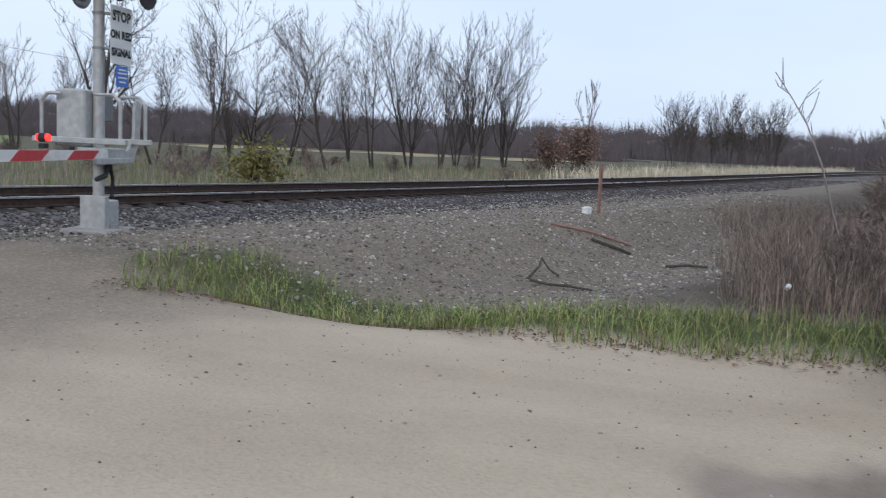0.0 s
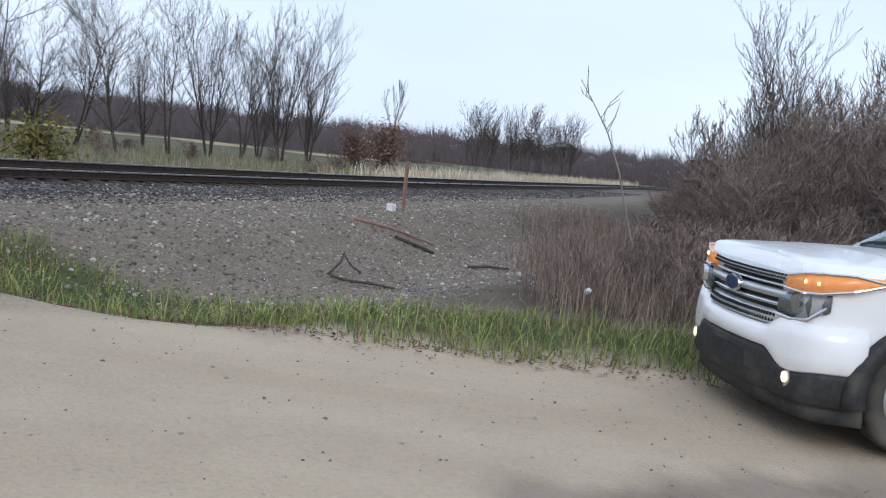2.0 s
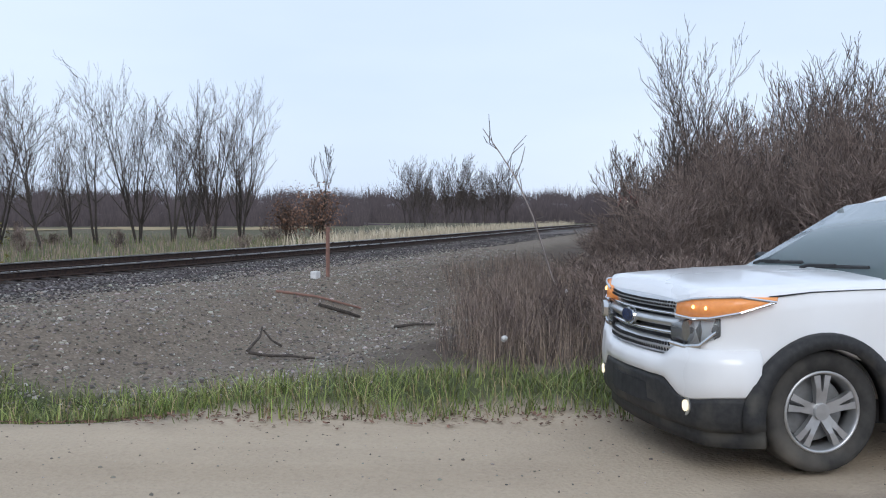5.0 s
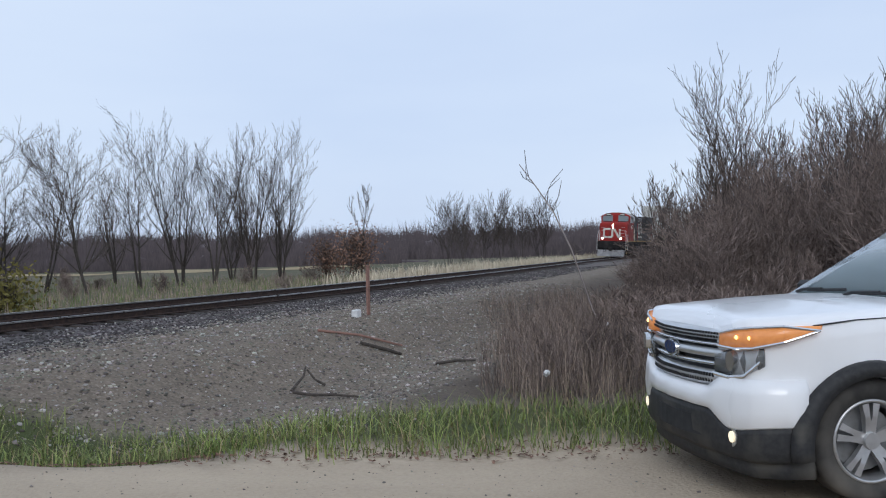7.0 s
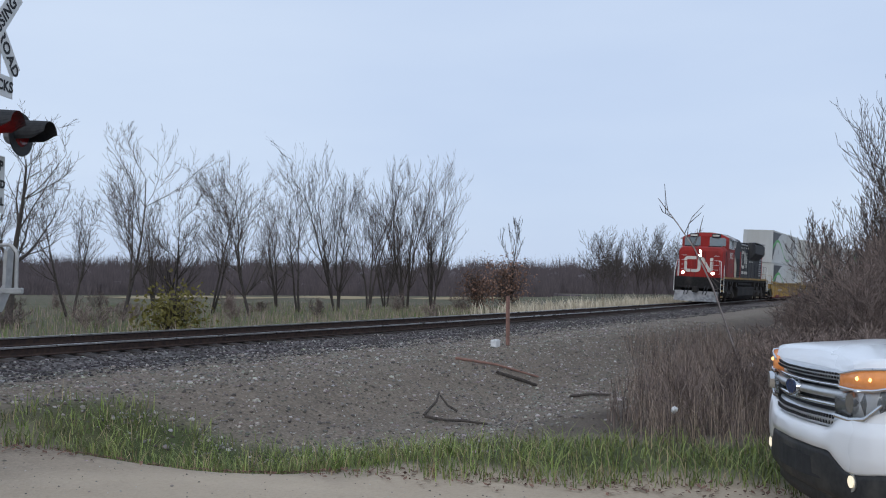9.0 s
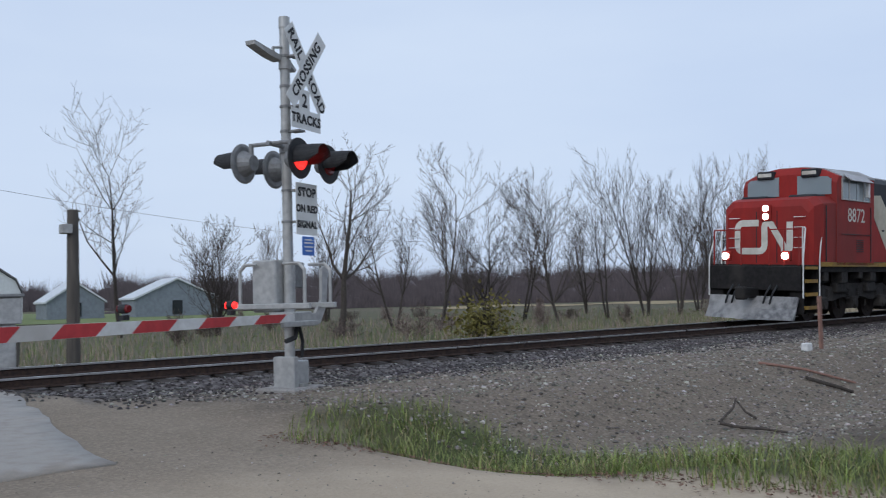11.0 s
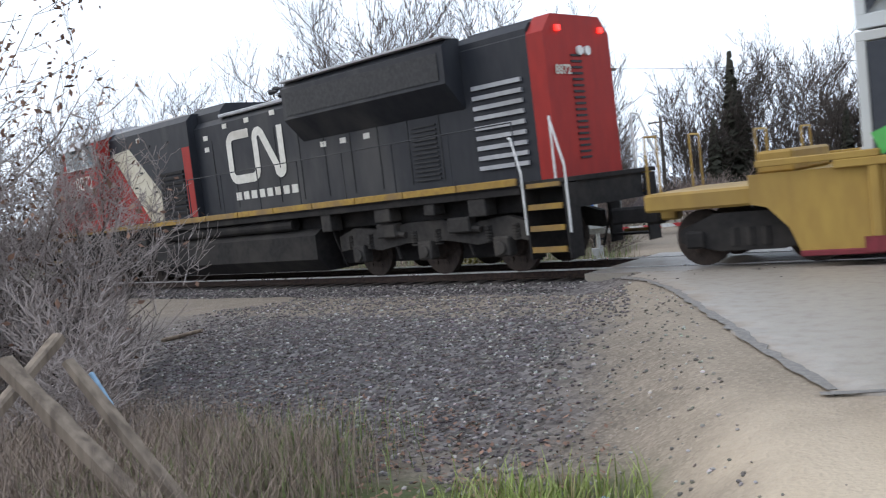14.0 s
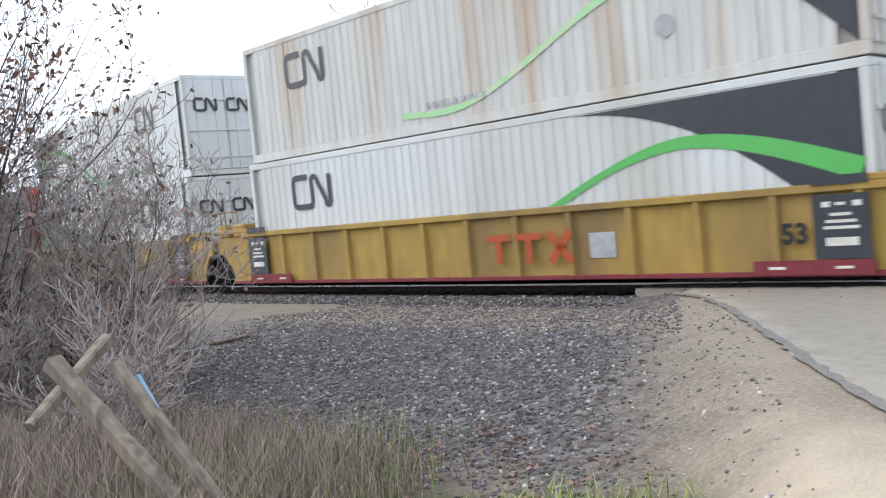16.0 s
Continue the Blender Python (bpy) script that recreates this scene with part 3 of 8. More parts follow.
# ---------------- railway ----------------
def build_track():
    root = thing("railway_track", "rusty steel rails on dark timber ties in ballast", "railway track", kind="structure")
    ss = np.arange(-150, 330, 1.0)
    prof_head = [(-0.036, 0.0), (-0.036, -0.03), (0.036, -0.03), (0.036, 0.0)]
    prof_web = [(-0.03, -0.03), (-0.01, -0.045), (-0.01, -0.135), (-0.075, -0.15), (-0.075, -0.165), (0.075, -0.165), (0.075, -0.15), (0.01, -0.135), (0.01, -0.045), (0.03, -0.03)]
    for w in (0.7175, -0.7175):
        for nm, prof, mat in (("rail_head", prof_head, M["steel_rail"]), ("rail", prof_web, M["rail_rust"])):
            bm = bmesh.new()
            rings = []
            for s in ss:
                x, y, th = track(s, w)
                rings.append([(x + o * math.sin(th), y - o * math.cos(th), RAIL_Z + h + CANT * (0.7175 - w)) for o, h in prof])
            loft(bm, rings)
            part(nm, bm, mat, root)
    bm = bmesh.new()
    box(bm, -0.115, 0.115, -1.3, 1.3, -0.16, 0.0, 0.012)
    tie = part("tie", bm, M["tie"], root)
    far_v, far_f = [], []
    rnd = random.Random(9)
    base = np.array([v.co[:] for v in tie.data.vertices])
    faces = [list(p.vertices) for p in tie.data.polygons]
    first = True
    for s in np.arange(-118, 250, 0.52):
        x, y, th = track(s)
        if -8.2 < x < 2.7:
            continue
        m = pose(x, y, RAIL_Z - 0.168 + 0.7175 * CANT + rnd.uniform(-0.008, 0.0), 0, 0, math.degrees(th) + rnd.uniform(-1.5, 1.5)) @ pose(0, 0, 0, math.degrees(CANT), rnd.uniform(-0.6, 0.6), 0)
        if -62 < s < 92:
            ob = tie if first else new("tie", tie.data)
            first = False
            ob.parent, ob.matrix_basis = root, m
        else:
            k = len(far_v)
            far_v += [tuple(m @ Vector(c)) for c in base]
            far_f += [[i + k for i in f] for f in faces]
    tagged(mesh_part("far_ties", far_v, far_f, M["tie"], root), kind="stuff")
    # crossing deck between and beside the rails
    for lo, hi in ((-0.63, 0.63), (0.80, 1.42), (-1.42, -0.80)):
        bm = bmesh.new()
        rings = []
        for s in np.arange(-8.1, 2.8, 0.6):
            p, q = track(s, lo), track(s, hi)
            zp, zq = RAIL_Z - 0.012 + CANT * (0.7175 - lo), RAIL_Z - 0.012 + CANT * (0.7175 - hi)
            rings.append([(p[0], p[1], RAIL_Z - 0.2), (q[0], q[1], RAIL_Z - 0.2), (q[0], q[1], zq), (p[0], p[1], zp)])
        loft(bm, rings)
        part("crossing_panel", bm, M["asphalt"], root, "worn asphalt deck panel between the rails")


build_track()


def blob_mesh(name, r, seed, material):
    """A cheap angular stone."""
    rnd = random.Random(seed)
    bm = bmesh.new()
    bmesh.ops.create_icosphere(bm, subdivisions=1, radius=r)
    for v in bm.verts:
        v.co *= rnd.uniform(0.65, 1.15)
        v.co.z *= 0.7
    return np.array([v.co[:] for v in bm.verts]), [[v.index for v in f.verts] for f in bm.faces]


def scatter(name, places, sizes, seeds, material, label, category="gravel", rough_base=None):
    """Many small stones in one mesh."""
    rnd = np.random.RandomState(seeds)
    shapes = []
    for k in range(5):
        bm = bmesh.new()
        bmesh.ops.create_icosphere(bm, subdivisions=1, radius=1.0)
        bm.verts.ensure_lookup_table()
        c = np.array([v.co[:] for v in bm.verts]) * (0.7 + 0.45 * rnd.rand(len(bm.verts), 1)) * np.array([1, 0.85, 0.65])
        shapes.append((c, np.array([[v.index for v in f.verts] for f in bm.faces])))
        bm.free()
    V, F, k = [], [], 0
    for i, (x, y, z) in enumerate(places):
        c, f = shapes[i % 5]
        a = rnd.rand() * 6.28
        t = rnd.rand() * 0.8
        R = np.array(Euler((t, t * 0.5, a)).to_matrix())
        V.append(c @ R.T * sizes[i] + np.array([x, y, z]))
        F.append(f + k)
        k += len(c)
    V, F = np.concatenate(V), np.concatenate(F)
    me = bpy.data.meshes.new(name)
    me.from_pydata(V.tolist(), [], F.tolist())
    me.materials.append(material)
    return tagged(new(name, me), label, category, kind="stuff")


def island_stone(name, stops):
    m = bpy.data.materials.new(name)
    m.use_nodes = True
    nn, ll = m.node_tree.nodes, m.node_tree.links
    g_, r, nz, mx = nn.new("ShaderNodeNewGeometry"), nn.new("ShaderNodeValToRGB"), nn.new("ShaderNodeTexNoise"), nn.new("ShaderNodeMix")
    nz.inputs["Scale"].default_value = 60
    e = r.color_ramp.elements
    while len(e) < len(stops):
        e.new(0.5)
    for k, (p, c) in zip(e, stops):
        k.position, k.color = p, (*c, 1)
    mx.data_type, mx.blend_type = "RGBA", "MULTIPLY"
    mx.inputs["Factor"].default_value = 0.5
    ll.new(g_.outputs["Random Per Island"], r.inputs["Fac"])
    ll.new(r.outputs["Color"], mx.inputs["A"])
    ll.new(nz.outputs["Color"], mx.inputs["B"])
    ll.new(mx.outputs["Result"], nn["Principled BSDF"].inputs["Base Color"])
    nn["Principled BSDF"].inputs["Roughness"].default_value = 0.9
    return m


STONES = island_stone("mixed_ballast", [(0.0, (0.1, 0.08, 0.076)), (0.5, (0.16, 0.136, 0.13)), (0.9, (0.235, 0.207, 0.195)), (0.995, (0.55, 0.52, 0.48))])
TRACK_STONES = island_stone("dark_track_ballast", [(0.0, (0.03, 0.024, 0.024)), (0.5, (0.075, 0.064, 0.064)), (0.88, (0.14, 0.122, 0.116)), (0.99, (0.5, 0.47, 0.43))])
PEBBLES = island_stone("mixed_pebbles", [(0.0, (0.102, 0.088, 0.076)), (0.45, (0.238, 0.210, 0.178)), (0.85, (0.408, 0.370, 0.324)), (1.0, (0.663, 0.622, 0.564))])


def stones():
    rnd = np.random.RandomState(5)
    P, Sz = [], []
    # dumped ballast on the bank beside the road
    for _ in range(46000):
        x, y = rnd.uniform(-13, 0.5), rnd.uniform(3.6, 12.2)
        d, a = off_track(x, y), across(x, y)
        keep = smooth(5.9, 6.7, d) * (1 - smooth(9.7, 11.0, d)) * (1 - smooth(-1.5, -0.2, a)) * smooth(-13, -9.5, x)
        if 3.0 < d < 6.4 and a < -0.2:
            keep = max(keep, 0.4)
        if rnd.rand() < keep:
            P.append((x, y, gz(x, y) + 0.004))
            Sz.append(rnd.uniform(0.013, 0.033))
    scatter("ballast_heap", P, Sz, 1, STONES, "dark angular ballast stones dumped on the bank")
    P, Sz = [], []
    for _ in range(60000):
        s, w = rnd.uniform(-40, 62), rnd.uniform(1.25, 4.7) * (1 if rnd.rand() < 0.85 else -1)
        if abs(w) > 2.6 and rnd.rand() < 0.5:
            continue
        x, y, _t = track(s, w)
        if -8 < x < 2.6 and rnd.rand() < 0.97:
            continue
        if w > 3.4 and x < 3.4:
            continue
        P.append((x, y, gz(x, y) + 0.005))
        Sz.append(rnd.uniform(0.018, 0.04))
    scatter("track_ballast", P, Sz, 2, TRACK_STONES, "grey crushed stone ballast along the rails")
    P, Sz = [], []
    for _ in range(64000):
        x, y = rnd.uniform(3.5, 32), rnd.uniform(3.5, 16)
        d, a = off_track(x, y), across(x, y)
        if a < 8.6 or not 3.3 < d < 11.5 or rnd.rand() < smooth(9.6, 11.5, d):
            continue
        P.append((x, y, gz(x, y) + 0.002))
        Sz.append(rnd.choice([0.012, 0.02, 0.03, 0.045], p=[0.45, 0.37, 0.155, 0.025]))
    for _ in range(2600):
        x, y = rnd.uniform(-6, 0.8), rnd.uniform(4.0, 11)
        d, a = off_track(x, y), across(x, y)
        if not -1.6 < a < 0.5 or d < 3:
            continue
        P.append((x, y, gz(x, y) + 0.002))
        Sz.append(rnd.uniform(0.008, 0.026))
    scatter("loose_gravel", P, Sz, 3, PEBBLES, "loose gravel on the flat beside the railway")
    P, Sz = [], []
    for _ in range(5200):
        a, b = rnd.uniform(0.4, 7.1), rnd.uniform(-5, 6)
        if rnd.rand() < 0.55 * (1 - abs(a - 6.4) / 6):
            x, y = 0.891 * a - 0.454 * b, 0.454 * a + 0.891 * b
            P.append((x, y, gz(x, y) + 0.001))
            Sz.append(rnd.choice([0.004, 0.007, 0.011, 0.018], p=[0.45, 0.33, 0.18, 0.04]))
    scatter("road_pebbles", P, Sz, 4, PEBBLES, "small pebbles scattered on the gravel road")


stones()


# ---------------- the train ----------------
NOSE_T, NOSE_S, SPEED = 12.5, -1.938, 17.655


def logo_path(x, z, h):
    """The railway's one-stroke mark as a bent band: a hook, then a zigzag."""
    pts = [(0.82, 1.0), (0.28, 1.0)]
    arc = lambda cx, cz, r, a0, a1: [(cx + r * math.cos(radians(a)), cz + r * math.sin(radians(a))) for a in np.linspace(a0, a1, 5)]
    pts += arc(0.2, 0.8, 0.2, 90, 180) + arc(0.2, 0.2, 0.2, 180, 270) + [(0.7, 0.0)]
    pts += arc(0.84, 0.2, 0.2, 270, 360) + [(1.04, 0.7)] + arc(1.18, 0.84, 0.15, 180, 45)
    pts += [(1.75, 0.18)] + arc(1.86, 0.12, 0.12, 225, 360) + [(1.98, 1.02)]
    return [(x + p[0] * h, z + p[1] * h) for p in pts]


def wheelset(parent, x, r, gauge=0.72):
    bm = bmesh.new()
    for s in (-1, 1):
        rod(bm, (0, s * gauge - 0.065, 0), (0, s * gauge + 0.065, 0), r, r, 24)
        rod(bm, (0, s * (gauge + 0.06), 0), (0, s * (gauge + 0.14), 0), r * 0.42, r * 0.36, 14)
        for k in range(6):
            a = k * math.tau / 6
            rod(bm, (r * 0.62 * math.cos(a), s * (gauge + 0.06), r * 0.62 * math.sin(a)), (r * 0.62 * math.cos(a), s * (gauge + 0.085), r * 0.62 * math.sin(a)), 0.05, 0.05, 6)
    rod(bm, (0, -gauge, 0), (0, gauge, 0), 0.1, 0.1, 10)
    ob = part("wheelset", bm, M["wheel"], parent, "worn steel wheels on an axle")
    ob.location = (x, 0, r)
    return ob


def loco_truck(root, u0):
    """A three-axle truck frame with its boxes, springs and brake gear."""
    bm = bmesh.new()
    for s in (-1, 1):
        y0, y1 = sorted((s * 1.02, s * 1.2))
        prism(bm, [(u0 - 2.75, 0.62), (u0 - 2.75, 0.95), (u0 - 2.2, 1.12), (u0 - 1.2, 1.02), (u0 - 0.5, 1.14), (u0 + 0.5, 1.14), (u0 + 1.2, 1.02), (u0 + 2.2, 1.12), (u0 + 2.75, 0.95), (u0 + 2.75, 0.62), (u0 + 2.2, 0.7), (u0 + 1.4, 0.6), (u0 + 0.6, 0.72), (u0 - 0.6, 0.72), (u0 - 1.4, 0.6), (u0 - 2.2, 0.7)], 1, y0, y1)
    part("truck_frame", bm, M["truck_grey"], root)
    for k in (-2.05, 0, 2.05):
        bm = bmesh.new()
        for s in (-1, 1):
            box(bm, u0 + k - 0.2, u0 + k + 0.2, min(s * 1.05, s * 1.3), max(s * 1.05, s * 1.3), 0.36, 0.74, 0.03)
            rod(bm, (u0 + k, s * 1.29, 0.53), (u0 + k, s * 1.34, 0.53), 0.14, 0.12, 12)
            for q in (-0.34, 0.34):
                for z in np.arange(0.66, 0.98, 0.055):
                    rod(bm, (u0 + k + q, s * 1.16, z), (u0 + k + q, s * 1.16, z + 0.03), 0.1, 0.1, 10)
        part("axle_box", bm, M["truck_grey"], root)
    bm = bmesh.new()
    for s in (-1, 1):
        for k in (-1.05, 1.05):
            box(bm, u0 + k - 0.3, u0 + k + 0.3, min(s * 1.1, s * 1.34), max(s * 1.1, s * 1.34), 0.86, 1.16, 0.03)
            rod(bm, (u0 + k - 0.12, s * 1.24, 0.98), (u0 + k + 0.5, s * 1.24, 0.9), 0.08, 0.06, 8)
            rod(bm, (u0 + k, s * 1.12, 0.86), (u0 + k + 0.12, s * 1.1, 0.4), 0.03, 0.03, 6)
    part("brake_gear", bm, M["truck_grey"], root)


def build_loco():
    root = thing("locomotive", "red, cream and black diesel freight locomotive, headlights lit", "locomotive")
    o = 9.7   # the root sits amidships

    def P(name, fn, mat, label="", smooth_=False):
        bm = bmesh.new()
        fn(bm)
        bm.transform(pose(-o, 0, 0))
        return part(name, bm, M[mat], root, label, smooth_)

    def side_poly(bm, poly, y, depth=0.01):
        """A painted panel on both flanks."""
        prism(bm, poly, 1, min(side * y, side * (y + depth)), max(side * y, side * (y + depth)))

    P("underframe", lambda bm: (box(bm, -0.95, 20.4, -1.05, 1.05, 1.15, 1.62), box(bm, 0, 19.45, -1.46, 1.46, 1.48, 1.66, 0.01)), "under")
    # dark blocks added within the trucks, standing in for the shade under the deck
    for u in (0.2, 13.3):
        P("truck_bolster", lambda bm: box(bm, u, u + 5.8, -0.7, 0.7, 0.3, 1.2), "under")
    P("deck", lambda bm: box(bm, -1.0, 20.45, -1.49, 1.49, 1.62, 1.7), "under")
    for s in (-1, 1):
        P("sill_stripe", lambda bm: [box(bm, u, u + 1.47, min(s * 1.47, s * 1.52), max(s * 1.47, s * 1.52), 1.645, 1.78, 0.008) for u in np.arange(0, 19.3, 1.495)], "loco_yellow", "grimy yellow sill stripe")

    # nose and cab
    def nose(bm):
        rings = []
        for u, top, wide in ((-0.34, 3.42, 1.30), (-0.24, 3.62, 1.42), (0.15, 3.72, 1.5), (1.05, 3.76, 1.5)):
            rings.append([(u, -wide, 1.7), (u, -wide, top - 0.22), (u, -wide + 0.22, top), (u, wide - 0.22, top), (u, wide, top - 0.22), (u, wide, 1.7)])
        loft(bm, rings)
    P("nose", nose, "loco_red", "dull red nose with grime")
    P("nose_top", lambda bm: (box(bm, 0.28, 1.0, -1.2, -0.35, 3.68, 3.8, 0.04), box(bm, 0.28, 1.0, 0.35, 1.2, 3.68, 3.8, 0.04)), "loco_black")

    def cab(bm):
        rings = []
        for u, top in ((0.98, 4.3), (1.12, 4.52), (3.57, 4.58)):
            rings.append([(u, -1.52, 1.7), (u, -1.52, top - 0.16), (u, -1.0, top + 0.08), (u, -0.4, top + 0.17), (u, 0.4, top + 0.17), (u, 1.0, top + 0.08), (u, 1.52, top - 0.16), (u, 1.52, 1.7)])
        loft(bm, rings)
    P("cab", cab, "loco_red", "red crew cab")
    P("cab_roof", lambda bm: loft(bm, [[(u, -1.53, top - 0.2), (u, -1.53, top - 0.14), (u, -1.0, top + 0.11), (u, -0.4, top + 0.2), (u, 0.4, top + 0.2), (u, 1.0, top + 0.11), (u, 1.53, top - 0.14), (u, 1.53, top - 0.2), (u, 0.4, top + 0.1), (u, -0.4, top + 0.1)] for u, top in ((1.3, 4.53), (3.6, 4.58))]), "loco_roof", "pale grey cab roof")
    P("number_board", lambda bm: (box(bm, 0.86, 1.2, -1.0, -0.45, 4.36, 4.62, 0.03), box(bm, 0.86, 1.2, 0.45, 1.0, 4.36, 4.62, 0.03)), "loco_black")
    for s in (-1, 1):
        lo, hi = sorted((s * 1.515, s * 1.545))
        f0, f1 = sorted((s * 1.51, s * 1.56))

        def frame_(bm):
            for u0, u1 in ((1.28, 1.75), (1.75, 2.75), (2.75, 3.2)):
                box(bm, u0, u0 + 0.035, f0, f1, 3.66, 4.32)
                box(bm, u1 - 0.035, u1, f0, f1, 3.66, 4.32)
                box(bm, u0 + 0.035, u1 - 0.035, f0, f1, 3.66, 3.7)
                box(bm, u0 + 0.035, u1 - 0.035, f0, f1, 4.28, 4.32)
        P("window_frame", frame_, "alu")
        for u0, u1 in ((1.32, 1.71), (1.79, 2.22), (2.26, 2.71), (2.79, 3.16)):
            P("cab_window", lambda bm: box(bm, u0, u1, lo, hi, 3.705, 4.275), "cab_glass", "grey tinted cab window")
        P("sun_visor", lambda bm: prism(bm, [(s * 1.5, 4.46), (s * 1.78, 4.24), (s * 1.76, 4.22), (s * 1.5, 4.42)], 0, 1.45, 2.95), "loco_roof", "grey metal sun visor")
        P("mirror", lambda bm: box(bm, 2.78, 2.9, min(s * 1.58, s * 1.7), max(s * 1.58, s * 1.7), 3.78, 4.26, 0.02), "rail_white")
        P("cab_door_seam", lambda bm: (box(bm, 0.28, 0.3, lo, hi - 0.015 * (s > 0) + 0, 1.8, 3.45), box(bm, 3.3, 3.32, lo, hi, 1.8, 3.5), box(bm, 1.3, 3.3, lo, hi, 2.62, 2.64)), "loco_black")
        P("louvre", lambda bm: [box(bm, 2.3, 2.78, lo, hi, z, z + 0.025) for z in np.arange(2.1, 2.45, 0.07)], "loco_black")
    # windscreens
    for s in (-1, 1):
        P("windscreen", lambda bm: prism(bm, [(s * 0.3, 3.82), (s * 1.36, 3.82), (s * 1.36, 4.28), (s * 1.25, 4.36), (s * 0.3, 4.42)], 0, 0.95, 0.99), "cab_glass", "dark raked windscreen")
        P("nose_door_seam", lambda bm: box(bm, -0.348, -0.32, s * 0.33 - 0.012, s * 0.33 + 0.012, 1.75, 3.3), "loco_black")
    P("headlight_case", lambda bm: box(bm, -0.42, -0.15, -0.16, 0.16, 3.0, 3.5, 0.03), "loco_red")
    for z in (3.13, 3.38):
        P("headlight", lambda bm: rod(bm, (-0.43, 0, z), (-0.4, 0, z), 0.1, 0.1, 14), "head_on", "lit round headlight")
    for s in (-1, 1):
        P("ditch_light", lambda bm: rod(bm, (-1.08, s * 0.95, 1.95), (-1.0, s * 0.95, 1.95), 0.1, 0.1, 14), "head_on", "lit ditch light")
        P("ditch_light_case", lambda bm: box(bm, -1.02, -0.86, s * 0.95 - 0.13, s * 0.95 + 0.13, 1.8, 2.1, 0.02), "loco_red")
    # the mark on the nose, across y
    bm = bmesh.new()
    ribbon(bm, logo_path(-0.95, 2.1, 0.85), 0.2, 0)
    bm.transform(pose(-0.352 - o, 0, 0, 0, 0, -90))
    part("nose_marking", bm, M["loco_white"], root, "pale angular railway mark")

    # front end: pilot, plow, steps, coupler, handrails
    def pilot(bm):
        box(bm, -1.12, -0.95, -1.45, 1.45, 0.95, 1.66, 0.02)
        for s in (-1, 1):
            box(bm, -0.95, 0.0, min(s * 1.05, s * 1.12), max(s * 1.05, s * 1.12), 0.45, 1.6)
    P("pilot", pilot, "under")
    P("plow", lambda bm: loft(bm, [[(-1.15, y, 0.78), (-1.25 - 0.2 * (1 - abs(y) / 1.4), y, 0.45), (-1.45 - 0.35 * (1 - abs(y) / 1.4), y, 0.12), (-1.35 - 0.3 * (1 - abs(y) / 1.4), y, 0.12), (-1.08, y, 0.75)] for y in (-1.4, -0.7, -0.15, 0.15, 0.7, 1.4)]), "plow", "scuffed grey snow plow")
    P("coupler", lambda bm: (box(bm, -1.75, -1.0, -0.14, 0.14, 0.72, 1.02, 0.04), box(bm, -1.98, -1.7, -0.2, 0.12, 0.68, 1.06, 0.05)), "under")
    P("coupler", lambda bm: (box(bm, 20.4, 21.2, -0.14, 0.14, 0.72, 1.02, 0.04), box(bm, 21.1, 21.4, -0.12, 0.2, 0.68, 1.06, 0.05)), "under")
    P("air_hose", lambda bm: [pipe(bm, [(-1.1, y, 1.1), (-1.3, y + 0.05, 0.85), (-1.32, y + 0.12, 0.6), (-1.2, y + 0.2, 0.5)], 0.03) for y in (-0.75, -0.55, 0.45, 0.65)], "black")
    for u0, u1, sg in ((-0.95, -0.12, 1), (19.57, 20.4, -1)):
        for s in (-1, 1):
            for z in (0.42, 0.8, 1.18, 1.55):
                P("step", lambda bm: box(bm, u0, u1, min(s * 1.1, s * 1.48), max(s * 1.1, s * 1.48), z, z + 0.04, 0.005), "under")
                P("step_edge", lambda bm: box(bm, u0 + 0.04, u1 - 0.04, min(s * 1.46, s * 1.5), max(s * 1.46, s * 1.5), z + (0 if z < 1.5 else 0.02), z + 0.1), "loco_yellow", "yellow step edge")
            for u in (u0 - 0.02, u1 + 0.02):
                P("step_side", lambda bm: box(bm, u - 0.02, u + 0.02, min(s * 1.08, s * 1.48), max(s * 1.08, s * 1.48), 0.3, 1.6), "under")
            a, b = (u0 - 0.1, u1 + 0.02) if sg > 0 else (u1 + 0.1, u0 - 0.02)
            P("handrail", lambda bm: pipe(bm, [(a, s * 1.5, 0.75), (a, s * 1.5, 1.9), (a + 0.28 * sg, s * 1.42, 2.75), (a + 0.36 * sg, s * 1.3, 2.78), (a + 0.36 * sg, s * 1.3, 1.7)], 0.022), "rail_white", "white bent handrail")
            P("handrail", lambda bm: pipe(bm, [(b, s * 1.52, 0.75), (b, s * 1.52, 1.85), (b + 0.2 * sg, s * 1.47, 2.5), (b + 0.25 * sg, s * 1.47, 2.5)], 0.022), "rail_white", "white bent handrail")
    for s in (-1, 1):
        P("front_railing", lambda bm: (pipe(bm, [(-1.02, s * 1.35, 1.68), (-1.02, s * 1.35, 2.72), (-1.02, s * 0.45, 2.72), (-1.02, s * 0.45, 1.68)], 0.022), pipe(bm, [(-1.02, s * 0.9, 1.68), (-1.02, s * 0.9, 2.72)], 0.018)), "loco_red", "dark red end railing")
        P("nose_grab", lambda bm: [pipe(bm, [(-0.3, s * 1.2, z), (-0.42, s * 1.2, z), (-0.42, s * 1.2 - s * 0.3, z), (-0.3, s * 1.2 - s * 0.3, z)], 0.013) for z in (2.2, 2.5, 2.8, 3.1)], "rail_white")

    # hood behind the cab
    def hood(u0, u1, w, top, cham=0.25):
        return lambda bm: loft(bm, [[(u, -w, 1.7), (u, -w, top - cham), (u, -w + cham, top), (u, w - cham, top), (u, w, top - cham), (u, w, 1.7)] for u in (u0, u1)])
